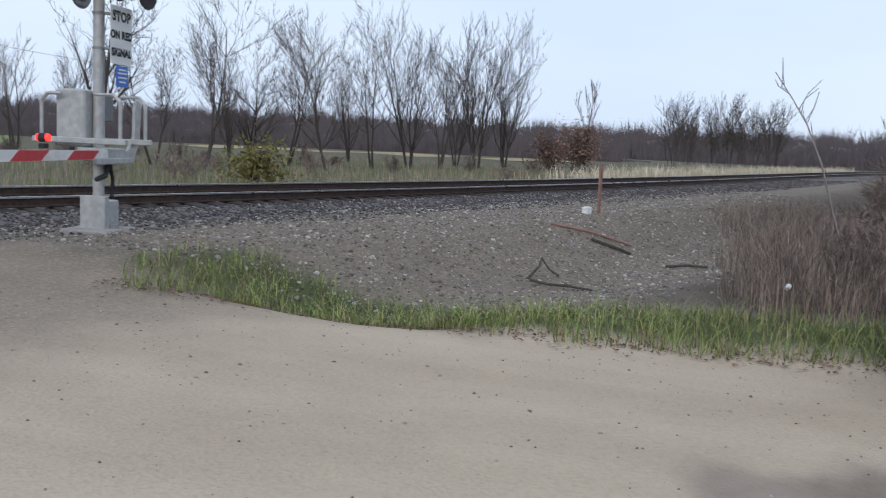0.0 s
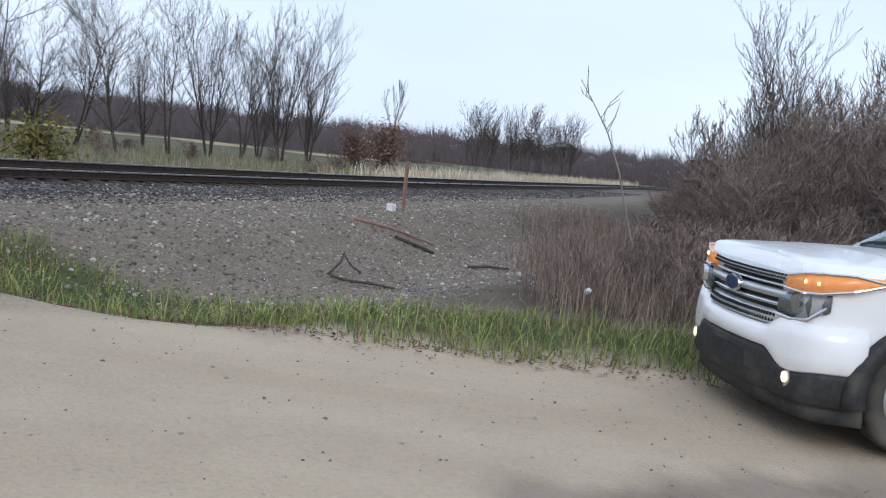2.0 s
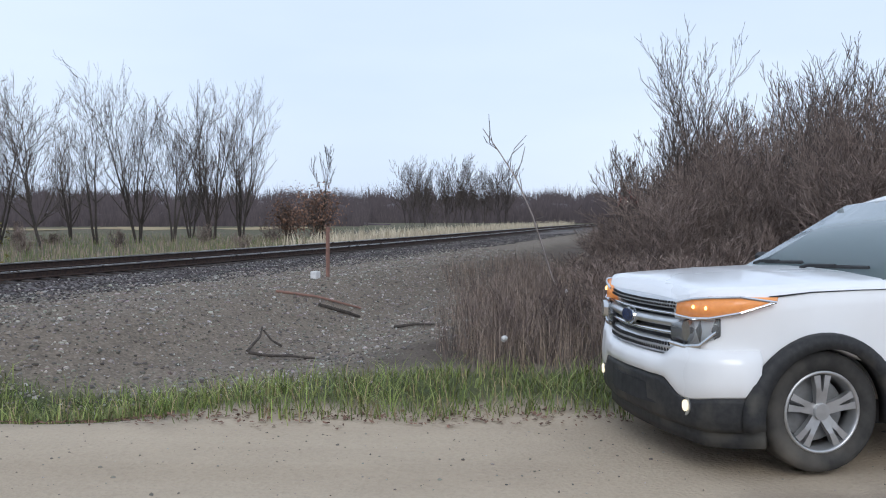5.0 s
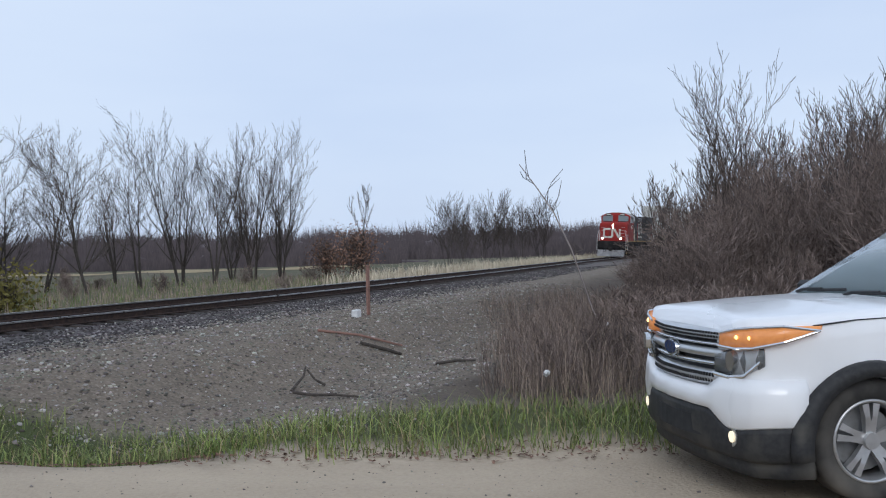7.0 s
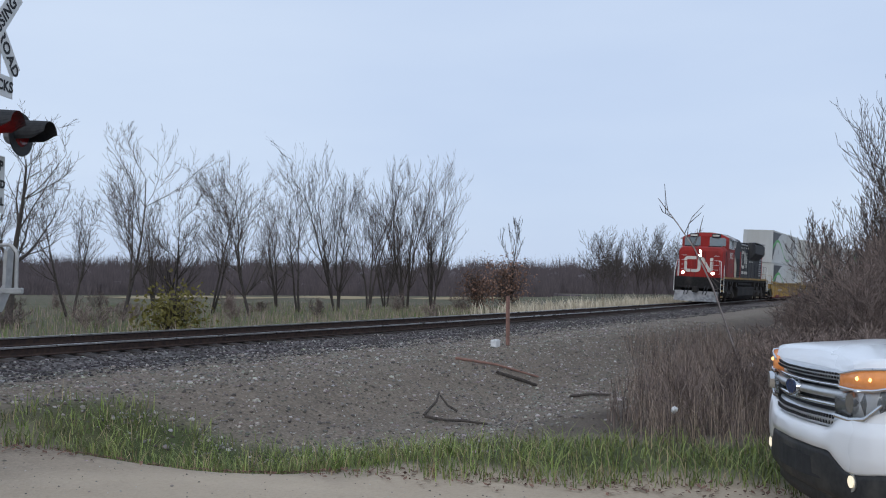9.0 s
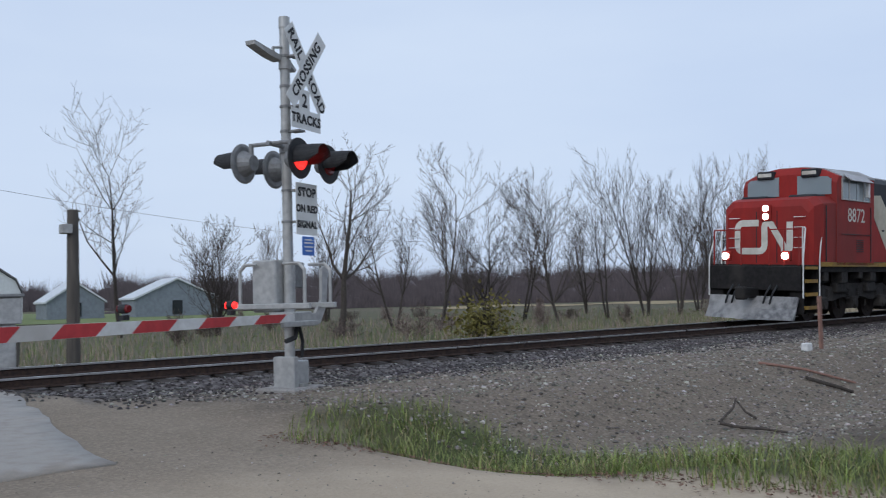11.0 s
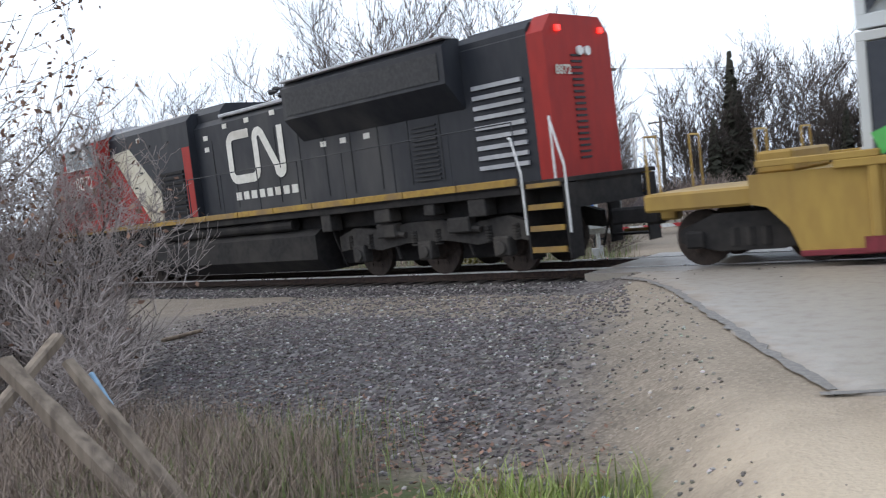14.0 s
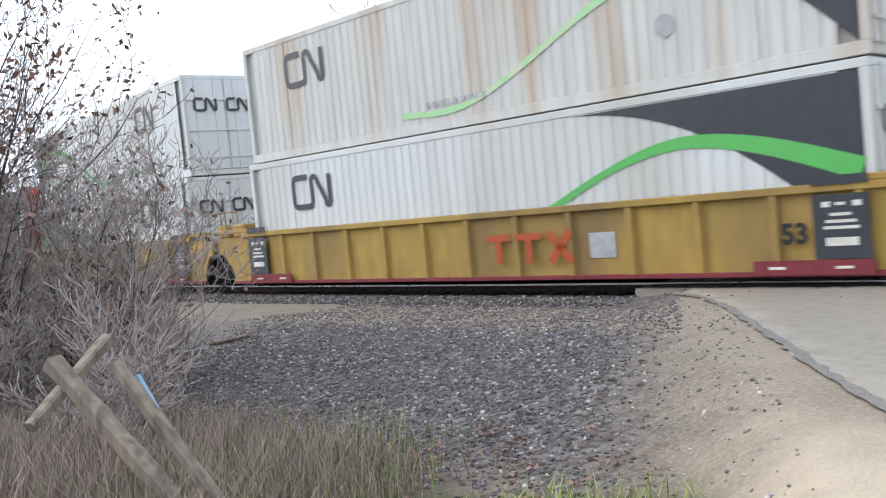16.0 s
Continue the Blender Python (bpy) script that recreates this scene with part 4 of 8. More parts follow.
    P("equipment_hood", hood(3.6, 8.12, 1.2, 4.53, 0.18), "loco_black")
    P("engine_hood", hood(8.12, 12.75, 1.0, 4.3, 0.2), "loco_black")
    P("exhaust_housing", hood(7.75, 9.25, 0.85, 4.66, 0.2), "loco_black")
    P("roof_walk", lambda bm: (box(bm, 9.3, 12.7, -0.97, -0.7, 4.25, 4.34, 0.02), box(bm, 9.3, 12.7, 0.7, 0.97, 4.25, 4.34, 0.02), box(bm, 3.7, 7.7, -1.0, 1.0, 4.5, 4.58, 0.02)), "loco_roof")
    P("radiator_hood", hood(12.75, 19.6, 1.0, 4.55, 0.12), "loco_black")

    def flare(bm):
        for s in (-1, 1):
            prism(bm, [(s * 0.98, 3.2), (s * 1.48, 3.72), (s * 1.48, 4.42), (s * 1.3, 4.58), (s * 0.98, 4.58)], 0, 12.8, 17.95)
    P("radiator_wing", flare, "loco_black")
    P("radiator_screen", lambda bm: [box(bm, 12.95, 17.8, min(s * 1.47, s * 1.495), max(s * 1.47, s * 1.495), 3.8, 4.32) for s in (-1, 1)], "black")
    P("radiator_cap", lambda bm: [box(bm, 12.8, 18.0, min(s * 1.2, s * 1.5), max(s * 1.2, s * 1.5), 4.56, 4.61, 0.01) for s in (-1, 1)], "loco_roof")
    P("rear_hood", lambda bm: loft(bm, [[(u, -w, 1.7), (u, -w, 4.3), (u, -0.75, 4.62), (u, 0.75, 4.62), (u, w, 4.3), (u, w, 1.7)] for u, w in ((18.0, 1.02), (19.62, 1.02))]), "loco_black")
    P("rear_face", lambda bm: prism(bm, [(-1.03, 1.7), (-1.03, 4.31), (-0.75, 4.63), (0.75, 4.63), (1.03, 4.31), (1.03, 1.7)], 0, 19.62, 20.0), "loco_red", "red rear end panel")
    P("rear_louvre", lambda bm: [box(bm, 20.0, 20.02, -0.28, 0.05, z, z + 0.04) for z in np.arange(2.0, 3.9, 0.11)], "loco_black")
    for y in (-0.62, 0.72):
        P("marker_lamp", lambda bm: box(bm, 20.0, 20.06, y - 0.06, y + 0.06, 4.32, 4.42, 0.01), "lamp_on", "small lit red marker")
    P("rear_headlight", lambda bm: [rod(bm, (20.0, y, 3.98), (20.05, y, 3.98), 0.09, 0.09, 12) for y in (0.0, 0.24)], "rail_white")
    bm = words("8872", 0.24, 0.006)
    bm.transform(pose(20.02 - o, -0.55, 3.62, 0, 0, 90))
    part("rear_number", bm, M["loco_white"], root)
    # flank livery and detail
    for side in (-1, 1):
        P("cream_panel", lambda bm: side_poly(bm, [(3.72, 3.92), (4.8, 3.98), (6.32, 2.62), (6.32, 1.8), (5.6, 1.8)], 1.2), "loco_cream", "dirty cream diagonal panel")
        P("red_panel", lambda bm: side_poly(bm, [(3.58, 1.8), (3.58, 3.84), (3.7, 3.86), (5.6, 1.8)], 1.2), "loco_red", "red panel behind the cab")
        P("red_bar", lambda bm: side_poly(bm, [(7.72, 1.8), (8.1, 1.8), (8.1, 3.68), (7.72, 3.68)], 1.2), "loco_red")
        P("side_louvre", lambda bm: [side_poly(bm, [(6.42, z), (7.66, z), (7.66, z + 0.075), (6.42, z + 0.075)], 1.2, 0.045) for z in np.arange(1.9, 3.15, 0.14)], "under", "rusty ribbed louvre bank")
        P("rear_side_louvre", lambda bm: [side_poly(bm, [(18.2, z), (19.4, z), (19.4, z + 0.08), (18.2, z + 0.08)], 1.02, 0.05) for z in np.arange(2.0, 3.7, 0.19)], "loco_roof", "grey ribbed louvre bank")
        P("side_louvre_small", lambda bm: [side_poly(bm, [(16.4, z), (17.1, z), (17.1, z + 0.03), (16.4, z + 0.03)], 1.0, 0.03) for z in np.arange(1.95, 3.1, 0.09)], "black")
        P("hood_door", lambda bm: [side_poly(bm, [(u, 1.9), (u + 0.025, 1.9), (u + 0.025, 3.7), (u, 3.7)], 1.0, 0.012) for u in np.arange(8.9, 18, 0.92)], "black")
        P("hood_hinge", lambda bm: [side_poly(bm, [(u, z), (u + 0.16, z), (u + 0.16, z + 0.05), (u, z + 0.05)], 1.2, 0.03) for u, z in ((3.8, 3.6), (3.8, 2.9), (3.8, 2.2), (5.3, 3.2), (6.0, 2.6), (5.9, 3.9), (6.9, 3.9), (4.9, 2.8))], "black")
        P("warning_plate", lambda bm: [side_poly(bm, [(u, z), (u + 0.2, z), (u + 0.2, z + 0.12), (u, z + 0.12)], w, 0.012) for u, z, w in ((8.55, 3.75, 1.0), (8.55, 3.45, 1.0), (9.5, 3.95, 1.0), (10.5, 3.97, 1.0), (11.6, 4.0, 1.0), (12.5, 4.02, 1.0), (13.4, 3.02, 1.0), (14.1, 3.02, 1.0), (14.9, 3.02, 1.0), (17.6, 3.4, 1.0), (5.3, 4.1, 1.2))], "loco_white")
    for s in (-1, 1):
        bm = bmesh.new()
        x0, h = (9.7, 1.12) if s < 0 else (-12.4, 1.12)
        ribbon(bm, logo_path(x0, 2.6, h), 0.22, 0)
        bm.transform(pose(-o, s * 1.016, 0) @ (pose(0, 0, 0) if s < 0 else pose(0, 0, 0, 0, 0, 180)))
        part("side_marking", bm, M["loco_white"], root, "large dirty white railway mark")
        bm = words("8872", 0.6, 0.002)
        bm.transform(pose(2.3 - o, s * 1.525, 3.2, 0, 0, 0 if s < 0 else 180))
        part("cab_number", bm, M["loco_white"], root, "white cab number")
        bm = bmesh.new()
        for k in range(8):
            box(bm, 9.75 + k * 0.34, 9.98 + k * 0.34, min(s * 1.0, s * 1.012), max(s * 1.0, s * 1.012), 2.08, 2.28)
        bm.transform(pose(-o, 0, 0))
        part("small_marking", bm, M["loco_white"], root, "row of small white marks")
        P("side_handrail", lambda bm: (pipe(bm, [(8.2, s * 1.45, 2.78), (19.4, s * 1.45, 2.78)], 0.014), [pipe(bm, [(u, s * 1.45, 1.72), (u, s * 1.45, 2.78)], 0.014) for u in np.arange(8.2, 19.5, 1.6)]), "loco_black")
        P("board_number", lambda bm: box(bm, 0.84, 0.86, s * 0.72 - 0.22, s * 0.72 + 0.22, 4.44, 4.55), "loco_white")
    P("horn", lambda bm: (pipe(bm, [(11.0, 0, 4.3), (11.0, 0, 4.62)], 0.04), [rod(bm, (11.0 + a * 0.12, y, 4.65 + z), (11.0 + a * 0.42, y, 4.67 + z), 0.03, 0.075, 10) for a, y, z in ((-1, -0.15, 0.04), (-1, 0.15, -0.03), (1, 0, 0.0), (1, 0.22, 0.1), (-1, 0, 0.12))]), "black", "cluster of roof horns")
    P("antenna", lambda bm: box(bm, 2.6, 2.85, -0.1, 0.1, 4.75, 4.82, 0.02), "rail_white")
    # below the deck
    P("fuel_tank", lambda bm: loft(bm, [[(u, -1.2, 1.18), (u, -1.42, 1.05), (u, -1.42, 0.5), (u, -1.1, 0.2), (u, 1.1, 0.2), (u, 1.42, 0.5), (u, 1.42, 1.05), (u, 1.2, 1.18)] for u in (5.95, 6.0, 13.25, 13.3)]), "under", "dusty dark fuel tank")
    P("air_reservoir", lambda bm: [rod(bm, (6.2, s * 1.25, 1.33), (12.4, s * 1.25, 1.33), 0.14, 0.14, 12) for s in (-1, 1)], "under")
    P("hanging_gear", lambda bm: [(box(bm, u, u + w, min(s * 1.1, s * 1.44), max(s * 1.1, s * 1.44), z, 1.5, 0.02)) for s in (-1, 1) for u, w, z in ((0.35, 0.3, 1.22), (1.5, 0.42, 1.15), (2.7, 0.25, 1.28), (3.5, 0.4, 1.2), (5.2, 0.3, 1.1), (13.6, 0.35, 1.1), (15.4, 0.5, 1.2), (16.9, 0.3, 1.25), (18.1, 0.45, 1.15))], "truck_grey")
    P("sand_pipe", lambda bm: [pipe(bm, [(u, s * 1.3, 1.45), (u + 0.15, s * 1.3, 0.9), (u + 0.1, s * 1.0, 0.25)], 0.025) for s in (-1, 1) for u in (-0.05, 5.3, 13.75, 19.3)], "under")
    axles = []
    for u0 in (2.75, 16.65):
        bm_root = root
        loco_truck_at = u0 - o
        loco_truck(root, loco_truck_at)
        for k in (-2.05, 0, 2.05):
            axles.append(wheelset(root, loco_truck_at + k, 0.52))
    return root, axles


def container(upper, material, black_front, mark, faded, seed):
    """A 53-foot corrugated box, 16 m long; the black corner lies at one end."""
    rnd = random.Random(seed)
    root = thing("shipping_container", "%s corrugated shipping container with a charcoal corner and green wave" % ("rust-streaked white" if faded else "white"), "container", group="stacked containers")
    L, Wd, H = 7.85, 1.29, 2.95
    bm = bmesh.new()
    prof = []
    x = -L + 0.45
    while x < L - 0.45:
        prof += [(x, 0.015), (x + 0.1, 0.015), (x + 0.13, 0.03), (x + 0.23, 0.03)]
        x += 0.26
    for s in (-1, 1):
        a = [bm.verts.new((px_, s * (Wd - 0.035 + o_), 0.2)) for px_, o_ in prof]
        b = [bm.verts.new((px_, s * (Wd - 0.035 + o_), H - 0.14)) for px_, o_ in prof]
        fs = [bm.faces.new((a[i], a[i + 1], b[i + 1], b[i])) for i in range(len(prof) - 1)]
        bmesh.ops.recalc_face_normals(bm, faces=fs)
    part("side_panel", bm, M[material], root)
    bm = bmesh.new()
    box(bm, -L + 0.02, L - 0.02, -Wd + 0.1, Wd - 0.1, 0.1, H - 0.03)
    part("body", bm, M[material], root)
    bm = bmesh.new()
    for s in (-1, 1):
        lo, hi = sorted((s * (Wd - 0.12), s * Wd))
        box(bm, -L, L, lo, hi, 0, 0.2, 0.01)
        box(bm, -L, L, lo, hi, H - 0.14, H, 0.01)
        for x0, x1 in ((-L, -L + 0.14), (L - 0.14, L), (-6.2, -6.05), (6.05, 6.2)):
            box(bm, x0, x1, lo, hi + 0.004 * (s > 0), 0.2, H - 0.14, 0.005)
    for x0, x1 in ((-L, -L + 0.1), (L - 0.1, L)):
        box(bm, x0, x1, -Wd + 0.12, Wd - 0.12, 0, 0.16, 0.01)
        box(bm, x0, x1, -Wd + 0.12, Wd - 0.12, H - 0.12, H, 0.01)
    part("frame", bm, M[material], root)
    bm = bmesh.new()
    for sx in (-1, 1):
        for y in (-0.62, 0.62):
            for k in (-0.3, 0.3):
                pipe(bm, [(sx * (L + 0.03), y + k, 0.1), (sx * (L + 0.03), y + k, H - 0.08)], 0.022)
            box(bm, min(sx * L, sx * (L + 0.02)), max(sx * L, sx * (L + 0.02)), y - 0.58, y + 0.58, 0.17, H - 0.13)
        for z in (0.5, 1.3, 2.2):
            box(bm, min(sx * L, sx * (L + 0.05)), max(sx * L, sx * (L + 0.05)), -1.2, 1.2, z, z + 0.05)
    part("door", bm, M["box_old" if faded else material], root)
    f = -1 if black_front else 1
    yy = Wd + 0.003
    for s in (-1, 1):
        # charcoal corner bounded by an S-curve, then a swelling white lobe and a green wave
        n = 22
        bm = bmesh.new()
        up = [(L - 0.16 - 5.4 * (1 - t) ** 1.5 * 0 - 5.3 * t, 0.2 + (H - 0.36) * (1 - (1 - t) ** 2.2)) for t in np.linspace(0, 1, n)]
        ring = [(f * x_, z_) for x_, z_ in up]
        base = [(f * (L - 0.16), H - 0.16)] * n
        va = [bm.verts.new((p[0], s * yy, p[1])) for p in ring]
        vb = bm.verts.new((f * (L - 0.16), s * yy, H - 0.16))
        for i in range(n - 1):
            bm.faces.new((va[i], va[i + 1], vb))
        bmesh.ops.recalc_face_normals(bm, faces=bm.faces[:])
        part("charcoal_corner", bm, M["box_black"], root)
        bm = bmesh.new()
        pts = []
        for q in np.linspace(0, 9.6 if upper else 8.4, 34):
            z_ = 1.38 + 0.7 * math.sin(min(q, 2.9) / 2.9 * math.pi / 2) - 1.72 * smooth(2.7, 8.4, q) + 0.06 * smooth(8.4, 9.6, q)
            pts.append((f * (L - 0.18 - q), float(z_)))
        wd = [0.34 * (1 - 0.62 * min(1.0, 2.0 * i / len(pts))) for i in range(len(pts))]
        ribbon(bm, pts, wd, s * (yy + 0.003))
        part("green_wave", bm, M["box_pale" if faded else "box_green"], root, "green curved stripe")
        if mark:
            bm = bmesh.new()
            x0 = -6.0 if f > 0 else 4.0
            if s > 0:
                x0 = -x0 - 1.0
            ribbon(bm, logo_path(x0, 1.72, 0.72), 0.14, 0)
            bm.transform(pose(0, s * (yy + 0.004), 0) @ (pose(0, 0, 0) if s < 0 else pose(0, 0, 0, 0, 0, 180)))
            part("side_marking", bm, M["box_black"], root, "charcoal railway mark")
        if upper and black_front:
            bm = words("We Deliver", 0.52, 0.004)
            bm.transform(pose(f * (L - 11.9), s * (yy + 0.004), 0.6, 0, 0, 0 if s < 0 else 180))
            part("slogan", bm, M["slogan_grey"], root, "grey-green lettering")
        bm = bmesh.new()
        for k in range(9):
            w = rnd.uniform(0.08, 0.16)
            box(bm, -f * 1.2 + k * 0.2, -f * 1.2 + k * 0.2 + w, min(s * yy, s * (yy + 0.004)), max(s * yy, s * (yy + 0.004)), 0.5, 0.62)
        part("small_marking", bm, M["loco_roof"], root)
        bm = bmesh.new()
        rod(bm, (f * 4.6, s * yy, 1.05), (f * 4.6, s * (yy + 0.004), 1.05), 0.2, 0.2, 12)
        part("round_emblem", bm, M["loco_roof"], root, "faded grey round emblem")
    for y in (-0.62, 0.42):
        bm = bmesh.new()
        ribbon(bm, logo_path(y - 0.35, 1.9, 0.34), 0.08, 0)
        bm.transform(pose(L + 0.056, 0, 0, 0, 0, 90))
        part("end_marking", bm, M["box_black"], root)
    return root


def truck2(root, x0):
    bm = bmesh.new()
    for s in (-1, 1):
        prism(bm, [(x0 - 1.15, 0.42), (x0 - 1.15, 0.62), (x0 - 0.55, 0.86), (x0 + 0.55, 0.86), (x0 + 1.15, 0.62), (x0 + 1.15, 0.42), (x0 + 0.5, 0.26), (x0 - 0.5, 0.26)], 1, min(s * 0.98, s * 1.12), max(s * 0.98, s * 1.12))
        for k in (-0.89, 0.89):
            box(bm, x0 + k - 0.16, x0 + k + 0.16, min(s * 0.96, s * 1.18), max(s * 0.96, s * 1.18), 0.32, 0.6, 0.03)
        for k in (-0.25, 0, 0.25):
            rod(bm, (x0 + k, s * 1.06, 0.34), (x0 + k, s * 1.06, 0.62), 0.1, 0.1, 8)
    box(bm, x0 - 0.25, x0 + 0.25, -1.0, 1.0, 0.4, 0.85)
    part("truck_frame", bm, M["under"], root)
    return [wheelset(root, x0 + k, 0.46) for k in (-0.89, 0.89)]


def well_car(index):
    root = thing("well_car", "dirty yellow double-stack well car with maroon and black end panels", "rail car", group="well cars")
    R = random.Random(index)
    for s in (-1, 1):
        y0, y1 = sorted((s * 1.40, s * 1.46))
        o0, o1 = sorted((s * 1.36, s * 1.56))
        bm = bmesh.new()
        prism(bm, [(-8.75, 0.22), (8.75, 0.22), (8.9, 0.6), (9.2, 0.92), (9.45, 0.98), (9.45, 1.42), (-9.45, 1.42), (-9.45, 0.98), (-9.2, 0.92), (-8.9, 0.6)], 1, y0, y1)
        part("side_sheet", bm, M["well_yellow"], root)
        bm = bmesh.new()
        box(bm, -8.2, 8.2, o0, o1, 1.4, 1.52, 0.012)
        for sx in (-1, 1):
            box(bm, min(sx * 7.6, sx * 9.3), max(sx * 7.6, sx * 9.3), o0, o1, 1.52, 1.62, 0.012)
        part("top_chord", bm, M["well_yellow"], root)
        bm = bmesh.new()
        box(bm, -8.75, 8.75, o0 + 0.02, o1 - 0.02, 0.17, 0.25, 0.01)
        part("bottom_chord", bm, M["well_red"], root, "rust-brown bottom chord")
        for k in range(13):
            x = -7.68 + 1.28 * k
            bm = bmesh.new()
            prism(bm, [(x - 0.09, y1 if s > 0 else y0), (x - 0.055, s * 1.545), (x + 0.055, s * 1.545), (x + 0.09, y1 if s > 0 else y0)], 2, 0.25, 1.4)
            part("rib", bm, M["well_yellow"], root)
        for sx in (-1, 1):
            bm = bmesh.new()
            box(bm, min(sx * 6.05, sx * 7.85), max(sx * 6.05, sx * 7.85), min(s * 1.56, s * 1.58), max(s * 1.56, s * 1.58), 0.2, 0.42)
            part("maroon_panel", bm, M["well_red"], root, "maroon end marker")
            if index == 0 and sx < 0:
                continue
            bm = bmesh.new()
            box(bm, min(sx * 7.02, sx * 7.82), max(sx * 7.02, sx * 7.82), min(s * 1.56, s * 1.578), max(s * 1.56, s * 1.578), 0.43, 1.36)
            box(bm, min(sx * 7.02, sx * 7.82), max(sx * 7.02, sx * 7.82), min(s * 1.56, s * 1.59), max(s * 1.56, s * 1.59), 1.5, 1.63)
            plate = part("stencil_plate", bm, M["box_black"], root, "black stencil panel with white markings")
            bm = bmesh.new()
            for z, w in ((1.2, 0.14), (1.05, 0.3), (0.95, 0.44), (0.86, 0.5), (0.62, 0.46)):
                t = 0.12 if z < 0.7 else 0.045
                box(bm, sx * 7.42 - w / 2, sx * 7.42 + w / 2, min(s * 1.578, s * 1.583), max(s * 1.578, s * 1.583), z, z + t)
            for x in (-0.26, 0.18):
                box(bm, sx * 7.42 + x, sx * 7.42 + x + 0.12, min(s * 1.578, s * 1.583), max(s * 1.578, s * 1.583), 1.18, 1.26)
            for x in (6.3, 7.3):
                box(bm, min(sx * x, sx * (x + 0.25)), max(sx * x, sx * (x + 0.25)), min(s * 1.58, s * 1.585), max(s * 1.58, s * 1.585), 0.29, 0.33)
            part("stencil_marks", bm, M["loco_white"], plate)
        # panel writing between the ribs
        bm = words("53", 0.42, 0.015)
        bm.transform(pose(6.72, s * 1.55, 0.8, 0, 0, 0 if s < 0 else 180))
        part("size_number", bm, M["ink"], root, "black size number")
        if index == 1:
            bm = bmesh.new()
            z0, h = 0.5, 0.56
            for k, x in enumerate((0.55, 1.3)):
                box(bm, x, x + 0.6, min(s * 1.552, s * 1.558), max(s * 1.552, s * 1.558), z0 + h - 0.13, z0 + h)
                box(bm, x + 0.23, x + 0.37, min(s * 1.552, s * 1.558), max(s * 1.552, s * 1.558), z0, z0 + h - 0.13)
            for a, b in (((2.1, z0), (2.6, z0 + h)), ((2.1, z0 + h), (2.6, z0))):
                ribbon(bm, [a, b], 0.15, s * 1.558)
            part("owner_marking", bm, M["ttx_red"], root, "faded red owner mark")
            bm = bmesh.new()
            box(bm, 2.95, 3.5, min(s * 1.47, s * 1.475), max(s * 1.47, s * 1.475), 0.55, 1.0)
            part("pale_patch", bm, M["loco_roof"], root, "pale grey repainted patch")
        else:
            bm = bmesh.new()
            for x0, x1 in ((-5.9, -5.2), (-4.9, -4.1)):
                box(bm, x0, x1, min(s * 1.47, s * 1.475), max(s * 1.47, s * 1.475), 0.75, 0.95)
            box(bm, 1.0, 1.5, min(s * 1.47, s * 1.475), max(s * 1.47, s * 1.475), 0.6, 1.0)
            part("pale_patch", bm, M["loco_roof"], root, "pale stencilled patch")
    bm = bmesh.new()
    box(bm, -8.6, 8.6, -1.38, 1.38, 0.2, 0.3)
    part("well_floor", bm, M["under"], root)
    for sx in (-1, 1):
        bm = bmesh.new()
        box(bm, min(sx * 8.35, sx * 9.5), max(sx * 8.35, sx * 9.5), -1.3, 1.3, 0.98, 1.4, 0.03)
        box(bm, min(sx * 8.9, sx * 9.45), max(sx * 8.9, sx * 9.45), -1.0, 1.0, 1.4, 1.75, 0.04)
        box(bm, min(sx * 8.6, sx * 9.4), max(sx * 8.6, sx * 9.4), -0.35, 0.35, 0.7, 1.0, 0.03)
        part("end_platform", bm, M["well_yellow"], root)
        bm = bmesh.new()
        for s in (-1, 1):
            pipe(bm, [(sx * 9.3, s * 1.4, 1.4), (sx * 9.3, s * 1.4, 2.1), (sx * 9.3, s * 0.9, 2.1), (sx * 9.3, s * 0.9, 1.4)], 0.018)
        part("grab_iron", bm, M["well_yellow"], root)
    wheels = truck2(root, -9.6)
    if index == 0:
        bm = bmesh.new()
        box(bm, -11.3, -9.3, -1.2, 1.2, 0.95, 1.25, 0.04)
        box(bm, -11.75, -11.2, -0.15, 0.15, 0.74, 1.02, 0.04)
        for s in (-1, 1):
            pipe(bm, [(-11.2, s * 1.15, 1.2), (-11.2, s * 1.15, 2.2), (-11.2, s * 0.7, 2.2), (-11.2, s * 0.7, 1.2)], 0.02)
        part("front_platform", bm, M["well_yellow"], root)
    return root, wheels


LOCO, LOCO_AXLES = build_loco()
TRAIN = [(LOCO, 9.7, 0.0)]
CAR_AXLES = []
for k in range(4):
    cu = 32.85 + 19.05 * k
    car_ob, ws = well_car(k)
    TRAIN.append((car_ob, cu, 0.0))
    CAR_AXLES += ws
    front = k in (0, 3)
    TRAIN.append((container(False, "box_white", front, True, False, 10 + k), cu, 0.30))
    TRAIN.append((container(True, "box_old" if k == 1 else "box_white", front, True, k == 1, 20 + k), cu, 3.30))


# ---------------- crossing signal ----------------
def plate(bm, w, h, x, z, y, thick=0.006, turn=0.0):
    """An upright sheet facing -y, turned in its own plane."""
    vs = box(bm, -w / 2, w / 2, -thick / 2, thick / 2, -h / 2, h / 2, 0.0)
    m = pose(x, y, z) @ pose(0, 0, 0, 0, turn, 0)
    bmesh.ops.transform(bm, matrix=m, verts=vs)


